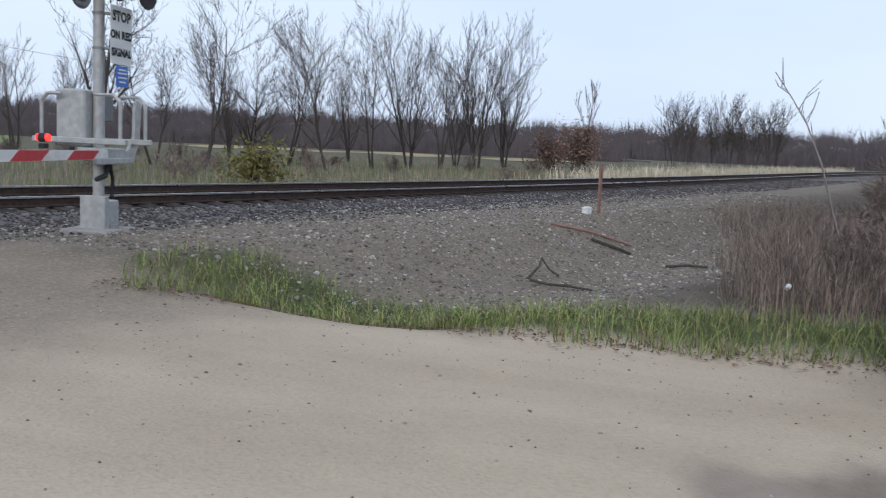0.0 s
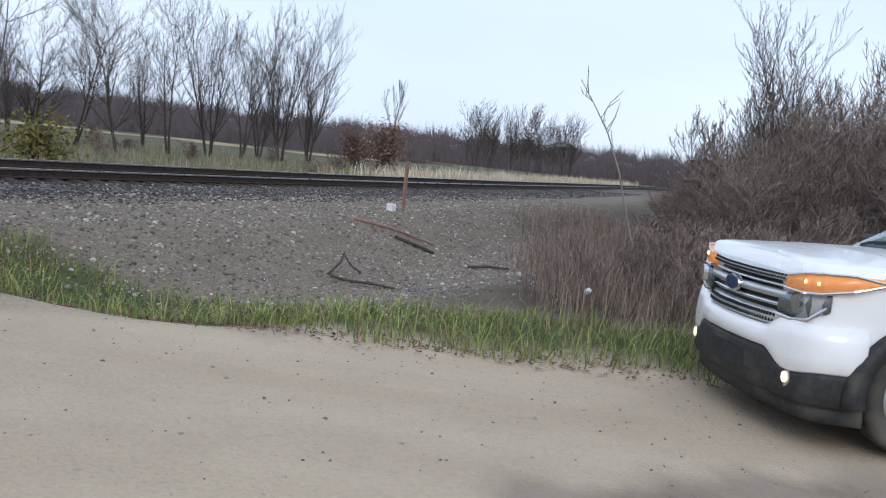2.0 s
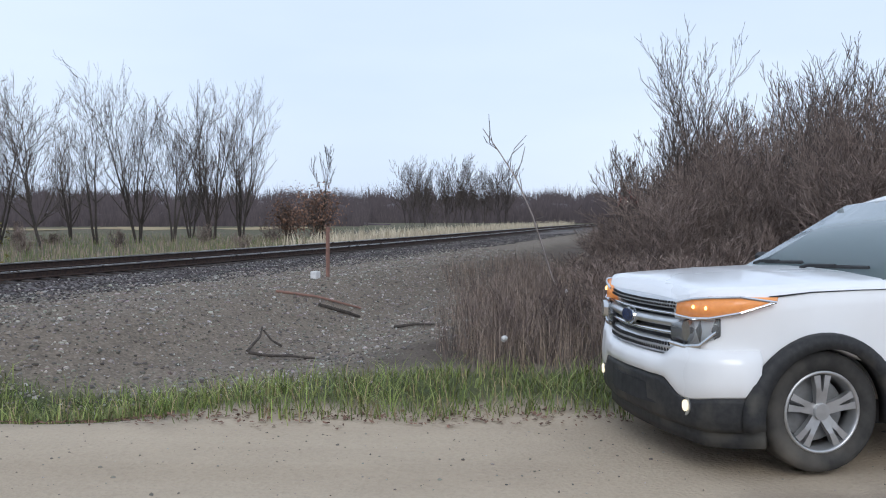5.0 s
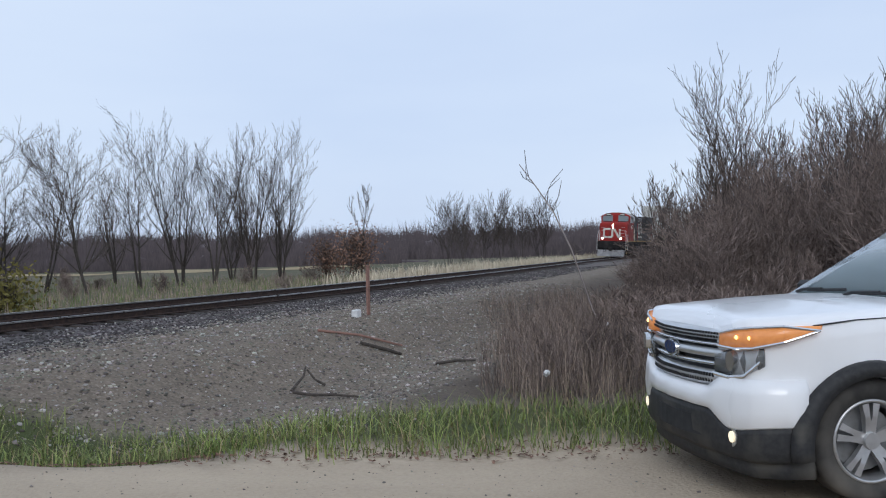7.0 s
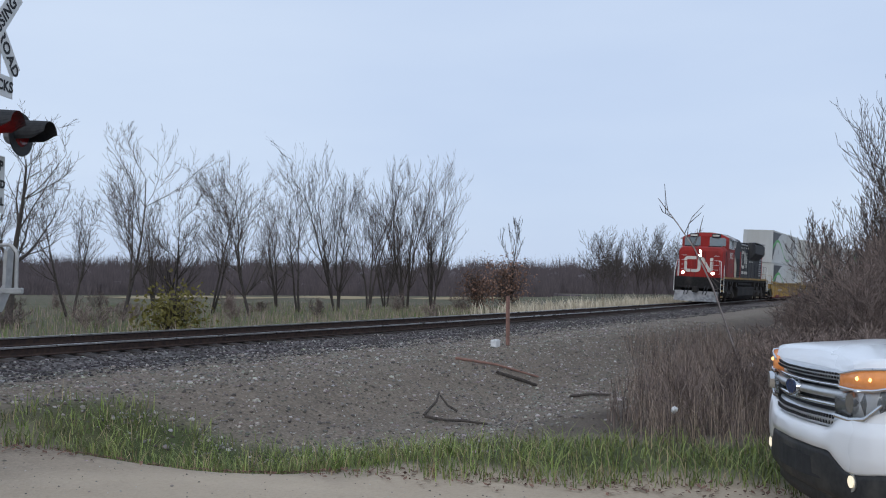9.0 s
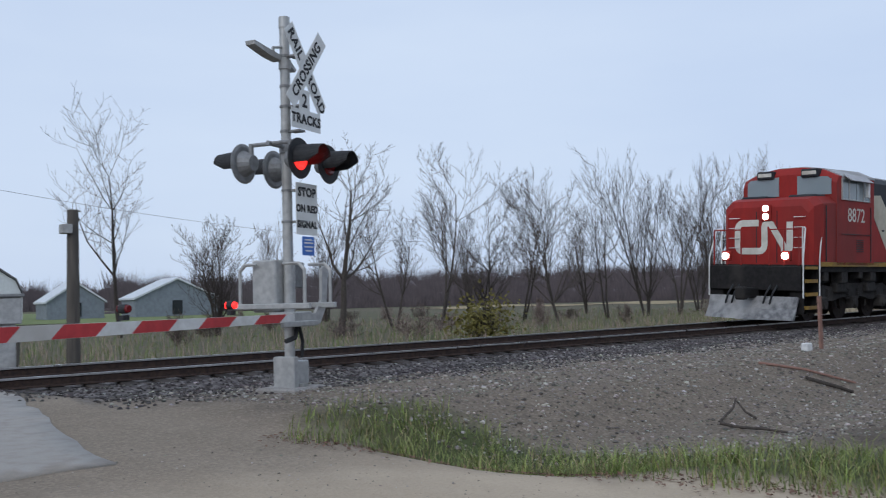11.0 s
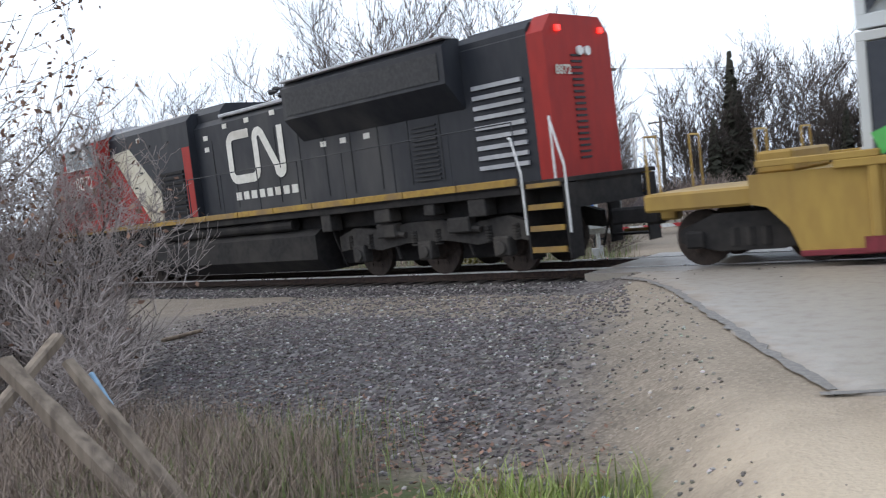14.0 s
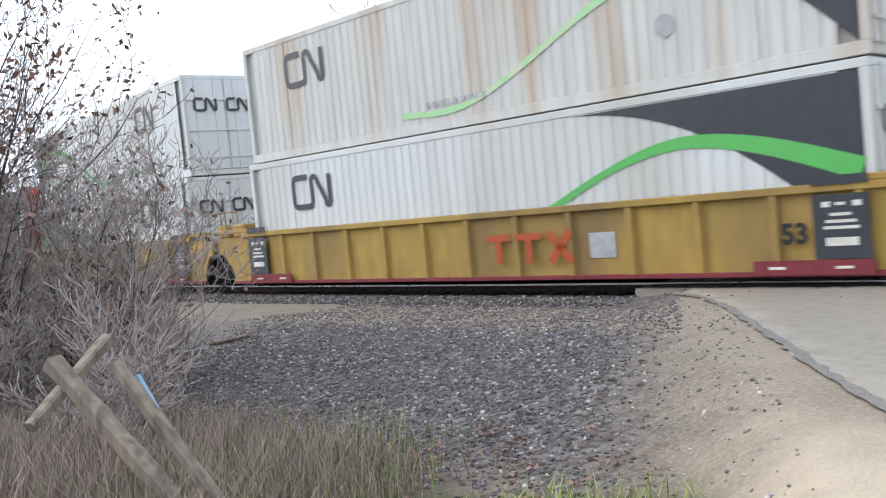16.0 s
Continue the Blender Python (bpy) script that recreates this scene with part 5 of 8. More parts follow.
def sign(root, name, label, w, h, x, z, y, mat, lines, turn=0.0):
    bm = bmesh.new()
    plate(bm, w, h, x, z, y, 0.006, turn)
    ob = part(name, bm, M[mat], root, label)
    for text, size, dx, dz in lines:
        bm = words(text, size, 0.006, 0.0012, 1.08)
        bm.transform(pose(x, y - 0.0062, z) @ pose(0, 0, 0, 0, turn, 0) @ pose(dx, 0, dz))
        part("lettering", bm, M["ink"], ob, "black lettering")
    return ob


def signal_lamp(root, x, z, y, d, lit):
    """A lamp unit facing -y (d 1) or +y (d -1): background disc, case, hood and lens."""
    m = pose(x, y, z) @ (pose(0, 0, 0) if d > 0 else pose(0, 0, 0, 0, 0, 180))
    bm = bmesh.new()
    rod(bm, (0, 0, 0), (0, -0.012, 0), 0.255, 0.25, 24)
    rod(bm, (0, 0.015, 0), (0, 0, 0), 0.22, 0.25, 24)
    bm.transform(m)
    disc = part("background_disc", bm, M["alu_dark"] if d < 0 else M["black"], root)
    bm = bmesh.new()
    rod(bm, (0, 0.16, 0), (0, 0.01, 0), 0.1, 0.17, 16)
    bm.transform(m)
    part("lamp_case", bm, M["alu_dark"], disc)
    bm = bmesh.new()
    n, r, rings = 17, 0.165, []
    for yy_, sc in ((-0.01, 1.0), (-0.2, 0.97), (-0.36, 0.9)):
        rings.append([(r * sc * math.cos(a), yy_, r * sc * math.sin(a) + (1 - sc) * 0.0) for a in np.linspace(radians(-25 if yy_ > -0.3 else 5), radians(205 if yy_ > -0.3 else 175), n)])
    loft(bm, rings, close=False, cap=False)
    bmesh.ops.solidify(bm, geom=bm.faces[:], thickness=0.006)
    bm.transform(m)
    part("hood", bm, M["black"], disc, "long black lamp hood")
    bm = bmesh.new()
    rod(bm, (0, -0.012, 0), (0, -0.035, 0), 0.145, 0.12, 18)
    bm.transform(m)
    part("lens", bm, M["lamp_on" if lit else "lamp_off"], disc, "lit red lens" if lit else "dark red lens")


def crossing_signal(label, lit_front, lit_back):
    root = thing("crossing_signal", label, "crossing signal", group="crossing signals")

    def P(name, fn, mat, lab="", par=None):
        bm = bmesh.new()
        fn(bm)
        return part(name, bm, M[mat], par or root, lab)
    P("footing", lambda bm: box(bm, -0.34, 0.34, -0.3, 0.3, -0.25, 0.04, 0.02), "concrete", "low concrete footing")
    P("junction_base", lambda bm: (box(bm, -0.05, 0.24, -0.13, 0.13, 0.06, 0.36, 0.015), box(bm, -0.14, -0.04, -0.16, 0.16, 0.03, 0.42, 0.01), box(bm, -0.02, 0.1, -0.2, 0.2, 0.0, 0.08)), "alu")
    P("mast", lambda bm: (rod(bm, (0, 0, 0.04), (0, 0, 4.74), 0.066, 0.064, 16), rod(bm, (0, 0, 4.62), (0, 0, 4.76), 0.072, 0.072, 16), rod(bm, (0, 0, 4.08), (0, 0, 4.2), 0.08, 0.08, 16)), "alu", "dull aluminium mast")
    P("cable", lambda bm: (pipe(bm, [(-0.25, -0.12, 0.62), (-0.05, -0.12, 0.66), (0.03, -0.1, 0.8)], 0.03), pipe(bm, [(0.12, -0.1, 0.4), (0.14, -0.1, 0.6), (0.06, -0.1, 0.82)], 0.025)), "black")
    # crossbuck and track plate
    sign(root, "crossbuck_blade", "white blade lettered in black", 1.22, 0.23, 0.12, 4.08, -0.235, "white_sign", [("RAIL", 0.19, -0.36, 0), ("ROAD", 0.19, 0.36, 0)], 52)
    sign(root, "crossbuck_blade", "white blade lettered in black", 1.22, 0.23, 0.12, 4.08, -0.25, "white_sign", [("CROSSING", 0.19, 0, 0)], -52)
    sign(root, "track_count_plate", "white plate with a black figure", 0.24, 0.3, 0.1, 3.66, -0.22, "white_sign", [("2", 0.24, 0, 0)])
    sign(root, "tracks_plate", "white plate lettered in black", 0.66, 0.25, 0.12, 3.42, -0.23, "white_sign", [("TRACKS", 0.17, 0, 0)])
    sign(root, "stop_sign_plate", "white rectangular plate lettered in black", 0.48, 0.66, 0.14, 2.28, -0.2, "white_sign", [("STOP", 0.16, 0, 0.21), ("ON RED", 0.125, 0, 0), ("SIGNAL", 0.125, 0, -0.2)])
    ob = sign(root, "notice_plate", "small blue emergency notice", 0.27, 0.24, 0.16, 1.81, -0.2, "blue_sign", [])
    bm = bmesh.new()
    for z, w in ((1.88, 0.16), (1.84, 0.2), (1.79, 0.2), (1.74, 0.14)):
        box(bm, 0.16 - w / 2, 0.16 + w / 2, -0.209, -0.2045, z, z + 0.018)
    part("lettering", bm, M["white_sign"], ob, "unreadable white lines")
    for z in (4.25, 3.86, 3.6, 3.28, 2.52, 2.12):
        P("band_clamp", lambda bm: (rod(bm, (0, 0, z - 0.015), (0, 0, z + 0.015), 0.075, 0.075, 12), box(bm, -0.02, 0.12, -0.215, -0.06, z - 0.012, z + 0.012)), "alu_dark")
    P("top_bracket", lambda bm: (prism(bm, [(-0.06, 4.18), (-0.3, 4.2), (-0.62, 4.27), (-0.63, 4.32), (-0.3, 4.28), (-0.06, 4.25)], 1, 0.0, 0.14), pipe(bm, [(-0.06, 0, 4.36), (-0.2, 0.04, 4.33), (-0.16, 0.04, 4.22)], 0.018), prism(bm, [(0.06, 4.2), (0.24, 4.1), (0.26, 4.14), (0.06, 4.27)], 1, 0.0, 0.12)), "alu")
    # flashing lamps
    P("lamp_arm", lambda bm: (rod(bm, (-0.4, 0, 3.08), (0.4, 0, 3.08), 0.03, 0.03, 10), rod(bm, (0, 0, 3.0), (0, 0, 3.16), 0.09, 0.09, 12), [rod(bm, (x, -0.3, 3.08), (x, 0.3, 3.08), 0.026, 0.026, 8) for x in (-0.33, 0.33)], [rod(bm, (x, y, 3.1), (x, y, 2.9), 0.032, 0.032, 8) for x in (-0.33, 0.33) for y in (-0.3, 0.3)]), "alu_dark")
    for x, k in ((-0.33, 0), (0.33, 1)):
        signal_lamp(root, x, 2.86, -0.42, 1, lit_front == k)
        signal_lamp(root, x, 2.86, 0.42, -1, lit_back == k)
    # gate machine
    P("gate_machine", lambda bm: box(bm, -0.2, 0.26, 0.06, 0.42, 0.98, 1.64, 0.02), "alu", "grey gate motor case")
    P("junction_box", lambda bm: (box(bm, 0.3, 0.52, 0.1, 0.36, 1.28, 1.62, 0.015), box(bm, 0.26, 0.3, 0.15, 0.25, 1.4, 1.5)), "alu_dark")
    for x in (-0.27, 0.31):
        P("machine_yoke", lambda bm: (pipe(bm, [(x, -0.42, 1.06), (x, -0.42, 1.5), (x, -0.34, 1.58), (x, -0.1, 1.58)], 0.022), pipe(bm, [(x, 0.55, 1.06), (x, 0.55, 1.5), (x, 0.47, 1.58), (x, 0.3, 1.58)], 0.022), box(bm, x - 0.03, x + 0.03, -0.5, 0.66, 1.02, 1.09, 0.01)), "alu")
    P("counterweight_arm", lambda bm: prism(bm, [(0.08, 0.8), (0.3, 0.82), (0.46, 1.05), (0.5, 1.5), (0.42, 1.56), (0.36, 1.52), (0.34, 1.12), (0.2, 0.96), (0.08, 0.94)], 1, -0.27, -0.23), "alu")
    P("arm_bracket", lambda bm: (box(bm, -0.55, 0.2, -0.3, -0.25, 0.8, 0.87, 0.01), box(bm, -0.3, 0.1, -0.28, 0.1, 0.84, 0.98, 0.01)), "alu")
    arm = P("gate_arm", lambda bm: loft(bm, [[(x, -0.29, 0.91 - h), (x, -0.25, 0.91 - h), (x, -0.25, 0.91 + h), (x, -0.29, 0.91 + h)] for x, h in ((-0.3, 0.048), (-5.3, 0.07))]), "white_band", "long tapered gate arm, lowered")
    for k in range(5):
        x0 = -4.85 + k * 0.95
        x1 = x0 + 0.5
        h0, h1 = 0.047 - 0.0041 * (x0 + 0.3), 0.047 - 0.0041 * (x1 + 0.3)
        P("red_stripe", lambda bm: prism(bm, [(x0 - 0.07, 0.91 - h0), (x1 - 0.07, 0.91 - h1), (x1 + 0.07, 0.91 + h1), (x0 + 0.07, 0.91 + h0)], 1, -0.293, -0.247), "red_band", "", arm)
    for x, on in ((-4.7, True), (-3.1, False), (-1.5, True)):
        lamp = P("arm_lamp", lambda bm: (box(bm, x - 0.04, x + 0.04, -0.3, -0.24, 0.98, 1.03), rod(bm, (x, -0.31, 1.09), (x, -0.23, 1.09), 0.045, 0.045, 12)), "black", "", arm)
        P("arm_lens", lambda bm: (rod(bm, (x, -0.335, 1.09), (x, -0.31, 1.09), 0.036, 0.04, 12), rod(bm, (x, -0.23, 1.09), (x, -0.205, 1.09), 0.04, 0.036, 12)), "lamp_on" if on else "lamp_off", "", arm)
    return root


near_signal = crossing_signal("grey crossing signal with crossbuck, red lamps and lowered gate", 0, 9)
near_signal.matrix_world = pose(5.78, 10.65, 0.37, 0, 0, 29) @ Matrix.Scale(1.065, 4)
far_signal = crossing_signal("grey crossing signal beyond the railway, lamp lit and gate lowered", 9, 0)
far_signal.matrix_world = pose(-15.7, 27.7, gz(-15.7, 27.7), 0, 0, 209) @ Matrix.Scale(1.065, 4)


# ---------------- signal cabinet, posts and wires ----------------
def cabinet():
    root = thing("signal_cabinet", "pale grey steel signal cabinet standing beyond the rails", "cabinet", pose(3.35, 19.1, gz(3.35, 19.1), 0, 0, -8) @ Matrix.Diagonal((1, 1, 1.12, 1)))

    def P(name, fn, mat, lab=""):
        bm = bmesh.new()
        fn(bm)
        part(name, bm, M[mat], root, lab)
    P("body", lambda bm: box(bm, -0.62, 0.62, -0.4, 0.4, 0.02, 1.15, 0.015), "alu")
    P("upper_case", lambda bm: box(bm, -0.72, 0.72, -0.46, 0.46, 1.15, 1.62, 0.02), "alu")
    P("lid", lambda bm: box(bm, -0.76, 0.76, -0.5, 0.5, 1.62, 1.68, 0.015), "alu_dark")
    for x in (-0.31, 0.31):
        P("door", lambda bm: box(bm, x - 0.28, x + 0.28, -0.415, -0.4, 0.1, 1.1, 0.004), "alu")
    P("handle", lambda bm: box(bm, -0.12, -0.02, -0.45, -0.41, 0.5, 0.62, 0.01), "alu_dark")
    P("plinth", lambda bm: box(bm, -0.7, 0.7, -0.48, 0.48, -0.2, 0.02, 0.01), "concrete")


cabinet()


def pole(label, x, y, h, r, bars=(), lean=0.0, name="utility_pole"):
    root = thing(name, label, "pole", pose(x, y, gz(x, y) - 0.1, 0, lean, 0))
    bm = bmesh.new()
    rod(bm, (0, 0, 0), (0, 0, h), r, r * 0.75, 12)
    part("shaft", bm, M["wood_pole"], root)
    for z, w in bars:
        bm = bmesh.new()
        box(bm, -w / 2, w / 2, -0.09, 0.0, z - 0.06, z + 0.06, 0.005)
        bar = part("crossarm", bm, M["wood_pole"], root)
        for k in (-0.45, -0.2, 0.2, 0.45):
            bm = bmesh.new()
            rod(bm, (k * w, -0.045, z + 0.06), (k * w, -0.045, z + 0.2), 0.04, 0.025, 8)
            part("insulator", bm, M["alu_dark"], bar)
    return root


pole("weathered utility pole leaning slightly beyond the farm field", 8.95, 59.9, 9.85, 0.2, (), -2.0)
pole("weathered utility pole with one crossarm beyond the crossing", -21.4, 38.6, 8.4, 0.17, ((8.2, 2.4),))
pole("distant utility pole with two crossarms by the farm", -24.3, 209, 13.2, 0.24, ((12.7, 2.6), (11.2, 2.2)))
pole("distant utility pole beside the road", -33, 70, 8.6, 0.17, ((8.2, 2.2),))
short = pole("short wooden pole with a small camera box on top", 5.6, 21.2, 4.0, 0.165, (), 0, "camera_post")
bm = bmesh.new()
box(bm, -0.28, -0.05, -0.2, 0.1, 3.45, 3.66, 0.01)
part("camera_box", bm, M["alu"], short)
bm = bmesh.new()
pipe(bm, [(0.05, 0, 3.7), (0.05, 0, 4.0)], 0.015)
pipe(bm, [(-0.05, 0, 4.0), (0.18, 0, 3.97)], 0.02)
part("antenna", bm, M["alu_dark"], short)


def wire(label, p0, p1, sag, r=0.015):
    bm = bmesh.new()
    a, b = Vector(p0), Vector(p1)
    pts = [a.lerp(b, t) - Vector((0, 0, sag * 4 * t * (1 - t))) for t in np.linspace(0, 1, 20)]
    pipe(bm, pts, r, 4)
    tagged(part("overhead_wire", bm, M["black"]), label, "wire")


wire("thin black overhead wire strung between poles", (8.62, 59.9, 9.3), (-21.4, 38.6, 8.2), 1.3, 0.012)
wire("thin black overhead wire strung between poles", (8.62, 59.9, 9.0), (60, 75, 7.0), 1.0, 0.012)

for x, y, h in ((-8.4, 30.0, 1.1), (-6.9, 30.4, 1.0), (-1.0, 30.8, 1.15), (5.0, 24.5, 1.2)):
    bm = bmesh.new()
    z = gz(x, y)
    rod(bm, (x, y, z - 0.1), (x + 0.06, y, z + h), 0.1, 0.085, 8)
    tagged(part("fence_post", bm, M["wood_pole"]), "dark weathered wooden fence post in the grass", "post", "fence posts")

bm = bmesh.new()
z = gz(16.08, 9.26)
box(bm, 16.03, 16.13, 9.24, 9.28, z - 0.1, 1.38, 0.006)
tagged(part("marker_post", bm, M["pink_post"]), "faded reddish marker post beside the ballast", "post")
bm = bmesh.new()
z = gz(15.7, 9.3)
box(bm, 15.6, 15.79, 9.25, 9.38, z - 0.02, z + 0.14, 0.015)
tagged(part("white_box", bm, M["litter"]), "small white box lying on the gravel", "box")


# ---------------- litter and timber ----------------
def stick(label, pts, r, mat, name="stick", cat="stick"):
    bm = bmesh.new()
    n = len(pts)
    for i in range(n - 1):
        rod(bm, pts[i], pts[i + 1], r * (1 - 0.5 * i / n), r * (1 - 0.5 * (i + 1) / n), 7)
    tagged(part(name, bm, M[mat]), label, cat)


def on(x, y, h=0.02):
    return (x, y, gz(x, y) + h)


stick("dark broken branch propped in the ditch", [on(10.0, 6.95), on(10.3, 6.96, 0.14), on(10.42, 7.0, 0.24)], 0.02, "bark")
stick("dark broken branch lying in the ditch", [on(10.5, 6.75), on(10.45, 6.88, 0.08), on(10.43, 6.99, 0.2)], 0.018, "bark")
stick("long dark branch lying in the ditch", [on(9.75, 6.75, 0.06), on(9.8, 6.5, 0.03), on(9.7, 6.1, 0.05), on(9.75, 5.8, 0.02)], 0.022, "bark")
stick("reddish stick lying on the gravel", [on(13.2, 8.6), on(13.7, 8.1, 0.05), on(14.3, 7.58, 0.04)], 0.025, "pink_post")
stick("dark piece of timber on the gravel", [on(13.4, 7.9), on(13.6, 7.5, 0.05), on(13.75, 7.3, 0.03)], 0.035, "bark")
stick("dark branch half buried in the ditch", [on(13.0, 6.3), on(12.9, 5.9, 0.05), on(12.7, 5.5, 0.04)], 0.025, "bark")
stick("pale stick lying on the gravel", [on(-11.6, 7.5), on(-10.9, 7.7, 0.08)], 0.035, "wood_grey")


def plank(label, p0, p1, w, t):
    a, b = Vector(p0), Vector(p1)
    bm = bmesh.new()
    L = (b - a).length
    rnd = random.Random(int(L * 100))
    rings = []
    for i in range(9):
        f = i / 8
        k = 1 + rnd.uniform(-0.12, 0.12)
        rings.append([(sx * w / 2 * k, sy * t / 2 * k, L * f) for sx, sy in ((-1, -0.7), (-0.6, -1), (0.6, -1), (1, -0.6), (1, 0.7), (0.5, 1), (-0.6, 1), (-1, 0.6))])
    loft(bm, rings)
    q = (b - a).to_track_quat("Z", "Y").to_matrix().to_4x4()
    bm.transform(Matrix.Translation(a) @ q)
    tagged(part("timber", bm, M["wood_grey"]), label, "timber", "old timbers")


plank("weathered splintered timber leaning in the dry weeds", (-4.0, 2.71, -0.02), (-4.78, 2.4, 1.0), 0.085, 0.055)
plank("weathered round timber leaning in the dry weeds", (-4.55, 2.66, 0.1), (-5.65, 2.45, 0.95), 0.12, 0.11)
plank("grey log propped across the dry weeds", (-5.98, 2.42, 0.52), (-6.26, 3.14, 1.0), 0.09, 0.08)
bm = bmesh.new()
box(bm, -0.035, 0.035, -0.02, 0.02, 0, 0.34, 0.008)
bm.transform(pose(-4.62, 2.54, 0.72, 0, -38, 10) @ Matrix.Scale(0.7, 4))
tagged(part("blue_tool_handle", bm, M["plastic_blue"]), "dull blue plastic piece behind a leaning timber", "litter")
for x, y, mat, lab in ((-2.54, 4.3, "plastic_blue", "crumpled pale blue litter in the grass"), (9.15, 3.18, "litter", "white plastic bottle caught in the weeds"), (15.4, 4.2, "litter", "small white litter in the brush")):
    bm = bmesh.new()
    bmesh.ops.create_icosphere(bm, subdivisions=2, radius=0.055)
    for v in bm.verts:
        v.co *= 0.75 + 0.5 * noise.random()
        v.co.x *= 1.5
    bm.transform(pose(x, y, gz(x, y) + (0.12 if x < 0 else 0.3)) @ Matrix.Scale(0.6, 4))
    tagged(part("litter", bm, M[mat]), lab, "litter")


# ---------------- parked car ----------------
WIPERS = []


def build_car():
    root = thing("car", "white sport utility car parked on gravel, lamps lit", "car")

    flat_y, flat_x = (0.0, 0.3, 0.54, 0.72, 0.845, 0.925, 0.96, 0.995), (-0.05, -0.03, 0.0, 0.05, 0.08, 0.08, 0.05, 0.0)

    def mould(name, bm):
        """Flattens the nose and lifts the lamps and bonnet to their true heights."""
        for v in bm.verts:
            x, z = v.co.x, v.co.z
            if name == "body" and x > 2.3:
                x = 2.3 + (x - 2.3) * 0.55
            v.co.x = x - 0.11 * float(smooth(2.0, 2.45, x)) + float(np.interp(abs(v.co.y), flat_y, flat_x)) * float(smooth(1.75, 2.15, x))
            if name not in ("bumper", "bumper_cover", "air_dam", "lower_intake", "fog_lamp", "fog_bezel", "wheel_arch", "sill_trim", "chassis"):
                v.co.z = z + 0.09 * float(smooth(0.60, 0.82, z)) - 0.06 * float(smooth(1.02, 1.17, z)) - 0.03 * float(smooth(1.2, 1.75, z))

    def P(name, fn, mat, lab="", par=None, sm=False):
        bm = bmesh.new()
        fn(bm)
        mould(name, bm)
        return part(name, bm, M[mat], par or root, lab, sm)
    ip = lambda x, tab: float(np.interp(x, [p[0] for p in tab], [p[1] for p in tab]))
    WID = [(-2.5, 0.78), (-2.4, 0.88), (-2.1, 0.96), (-1.0, 1.0), (1.0, 1.0), (1.6, 0.985), (1.88, 0.955), (2.06, 0.895), (2.2, 0.81), (2.3, 0.71), (2.4, 0.56), (2.47, 0.4), (2.5, 0.28)]
    TOP = [(-2.5, 1.06), (-2.3, 1.12), (0.7, 1.16), (1.0, 1.17), (1.5, 1.15), (1.9, 1.11), (2.15, 1.075), (2.3, 1.04), (2.4, 0.99), (2.47, 0.93), (2.5, 0.86)]

    def bottom(x, base=0.42):
        z = base
        for cx in (1.5, -1.36):
            if abs(x - cx) < 0.455:
                h = 0.36 + math.sqrt(0.455 ** 2 - (x - cx) ** 2)
                z = max(z, h - 0.09 * float(smooth(0.6, 0.82, h)))
        return z

    def ring(x):
        w, t, b = ip(x, WID), ip(x, TOP), bottom(x)
        if x > 1.96:
            b = 0.60
        sh = t - 0.10
        half = [(0, b), (w * 0.96, b), (w, b + 0.01), (w * 1.0, max(b + 0.02, 0.66)), (w * 0.985, max(b + 0.03, 0.8)), (w * 0.99, max(b + 0.04, sh - 0.1)), (w * 0.975, sh), (w * 0.93, t - 0.025), (w * 0.82, t), (w * 0.4, t + 0.022)]
        return [(x, y, z) for y, z in half] + [(x, -y, z) for y, z in half[:0:-1]] if False else [(x, y, z) for y, z in half] + [(x, 0, t + 0.028)] + [(x, -y, z) for y, z in half[:0:-1]]
    xs = sorted(set(list(np.arange(-2.5, 2.45, 0.1)) + list(np.arange(1.02, 1.99, 0.05)) + list(np.arange(-1.84, -0.88, 0.05)) + [2.15, 2.3, 2.4, 2.44, 2.47, 2.49, 2.5]))
    P("body", lambda bm: loft(bm, [ring(float(x)) for x in xs]), "car_white", "glossy white painted body", None, True)

    # greenhouse: pillars and roof in white, glass set in
    def gh(bm):
        rings = []
        for x, t, w in ((0.28, 1.70, 0.56), (0.1, 1.755, 0.60), (-0.6, 1.79, 0.63), (-1.6, 1.77, 0.62), (-2.2, 1.70, 0.58), (-2.35, 1.63, 0.55)):
            rings.append([(x, -w - 0.06, t - 0.09), (x, -w + 0.02, t - 0.03), (x, -w * 0.5, t + 0.015), (x, 0, t + 0.025), (x, w * 0.5, t + 0.015), (x, w - 0.02, t - 0.03), (x, w + 0.06, t - 0.09), (x, 0, t - 0.09)])
        loft(bm, rings)
    P("roof", gh, "car_white", "", None, True)
    for s in (-1, 1):
        P("a_pillar", lambda bm: loft(bm, [[(1.02, s * 0.83, 1.13), (0.94, s * 0.9, 1.13), (0.86, s * 0.87, 1.13)], [(0.32, s * 0.62, 1.66), (0.24, s * 0.66, 1.66), (0.16, s * 0.64, 1.66)]]), "car_white")
        P("side_window", lambda bm: loft(bm, [[(0.92, s * 0.895, 1.13), (-0.55, s * 0.93, 1.13), (-0.55, s * 0.9, 1.13), (0.9, s * 0.87, 1.13)], [(0.24, s * 0.655, 1.67), (-0.55, s * 0.69, 1.7), (-0.55, s * 0.66, 1.7), (0.24, s * 0.63, 1.67)]]), "car_glass", "dark tinted side window")
        P("rear_side_window", lambda bm: loft(bm, [[(-0.62, s * 0.93, 1.13), (-2.2, s * 0.9, 1.1), (-2.2, s * 0.87, 1.1), (-0.62, s * 0.9, 1.13)], [(-0.62, s * 0.69, 1.7), (-2.1, s * 0.65, 1.67), (-2.1, s * 0.62, 1.67), (-0.62, s * 0.66, 1.7)]]), "car_glass", "dark tinted side window")
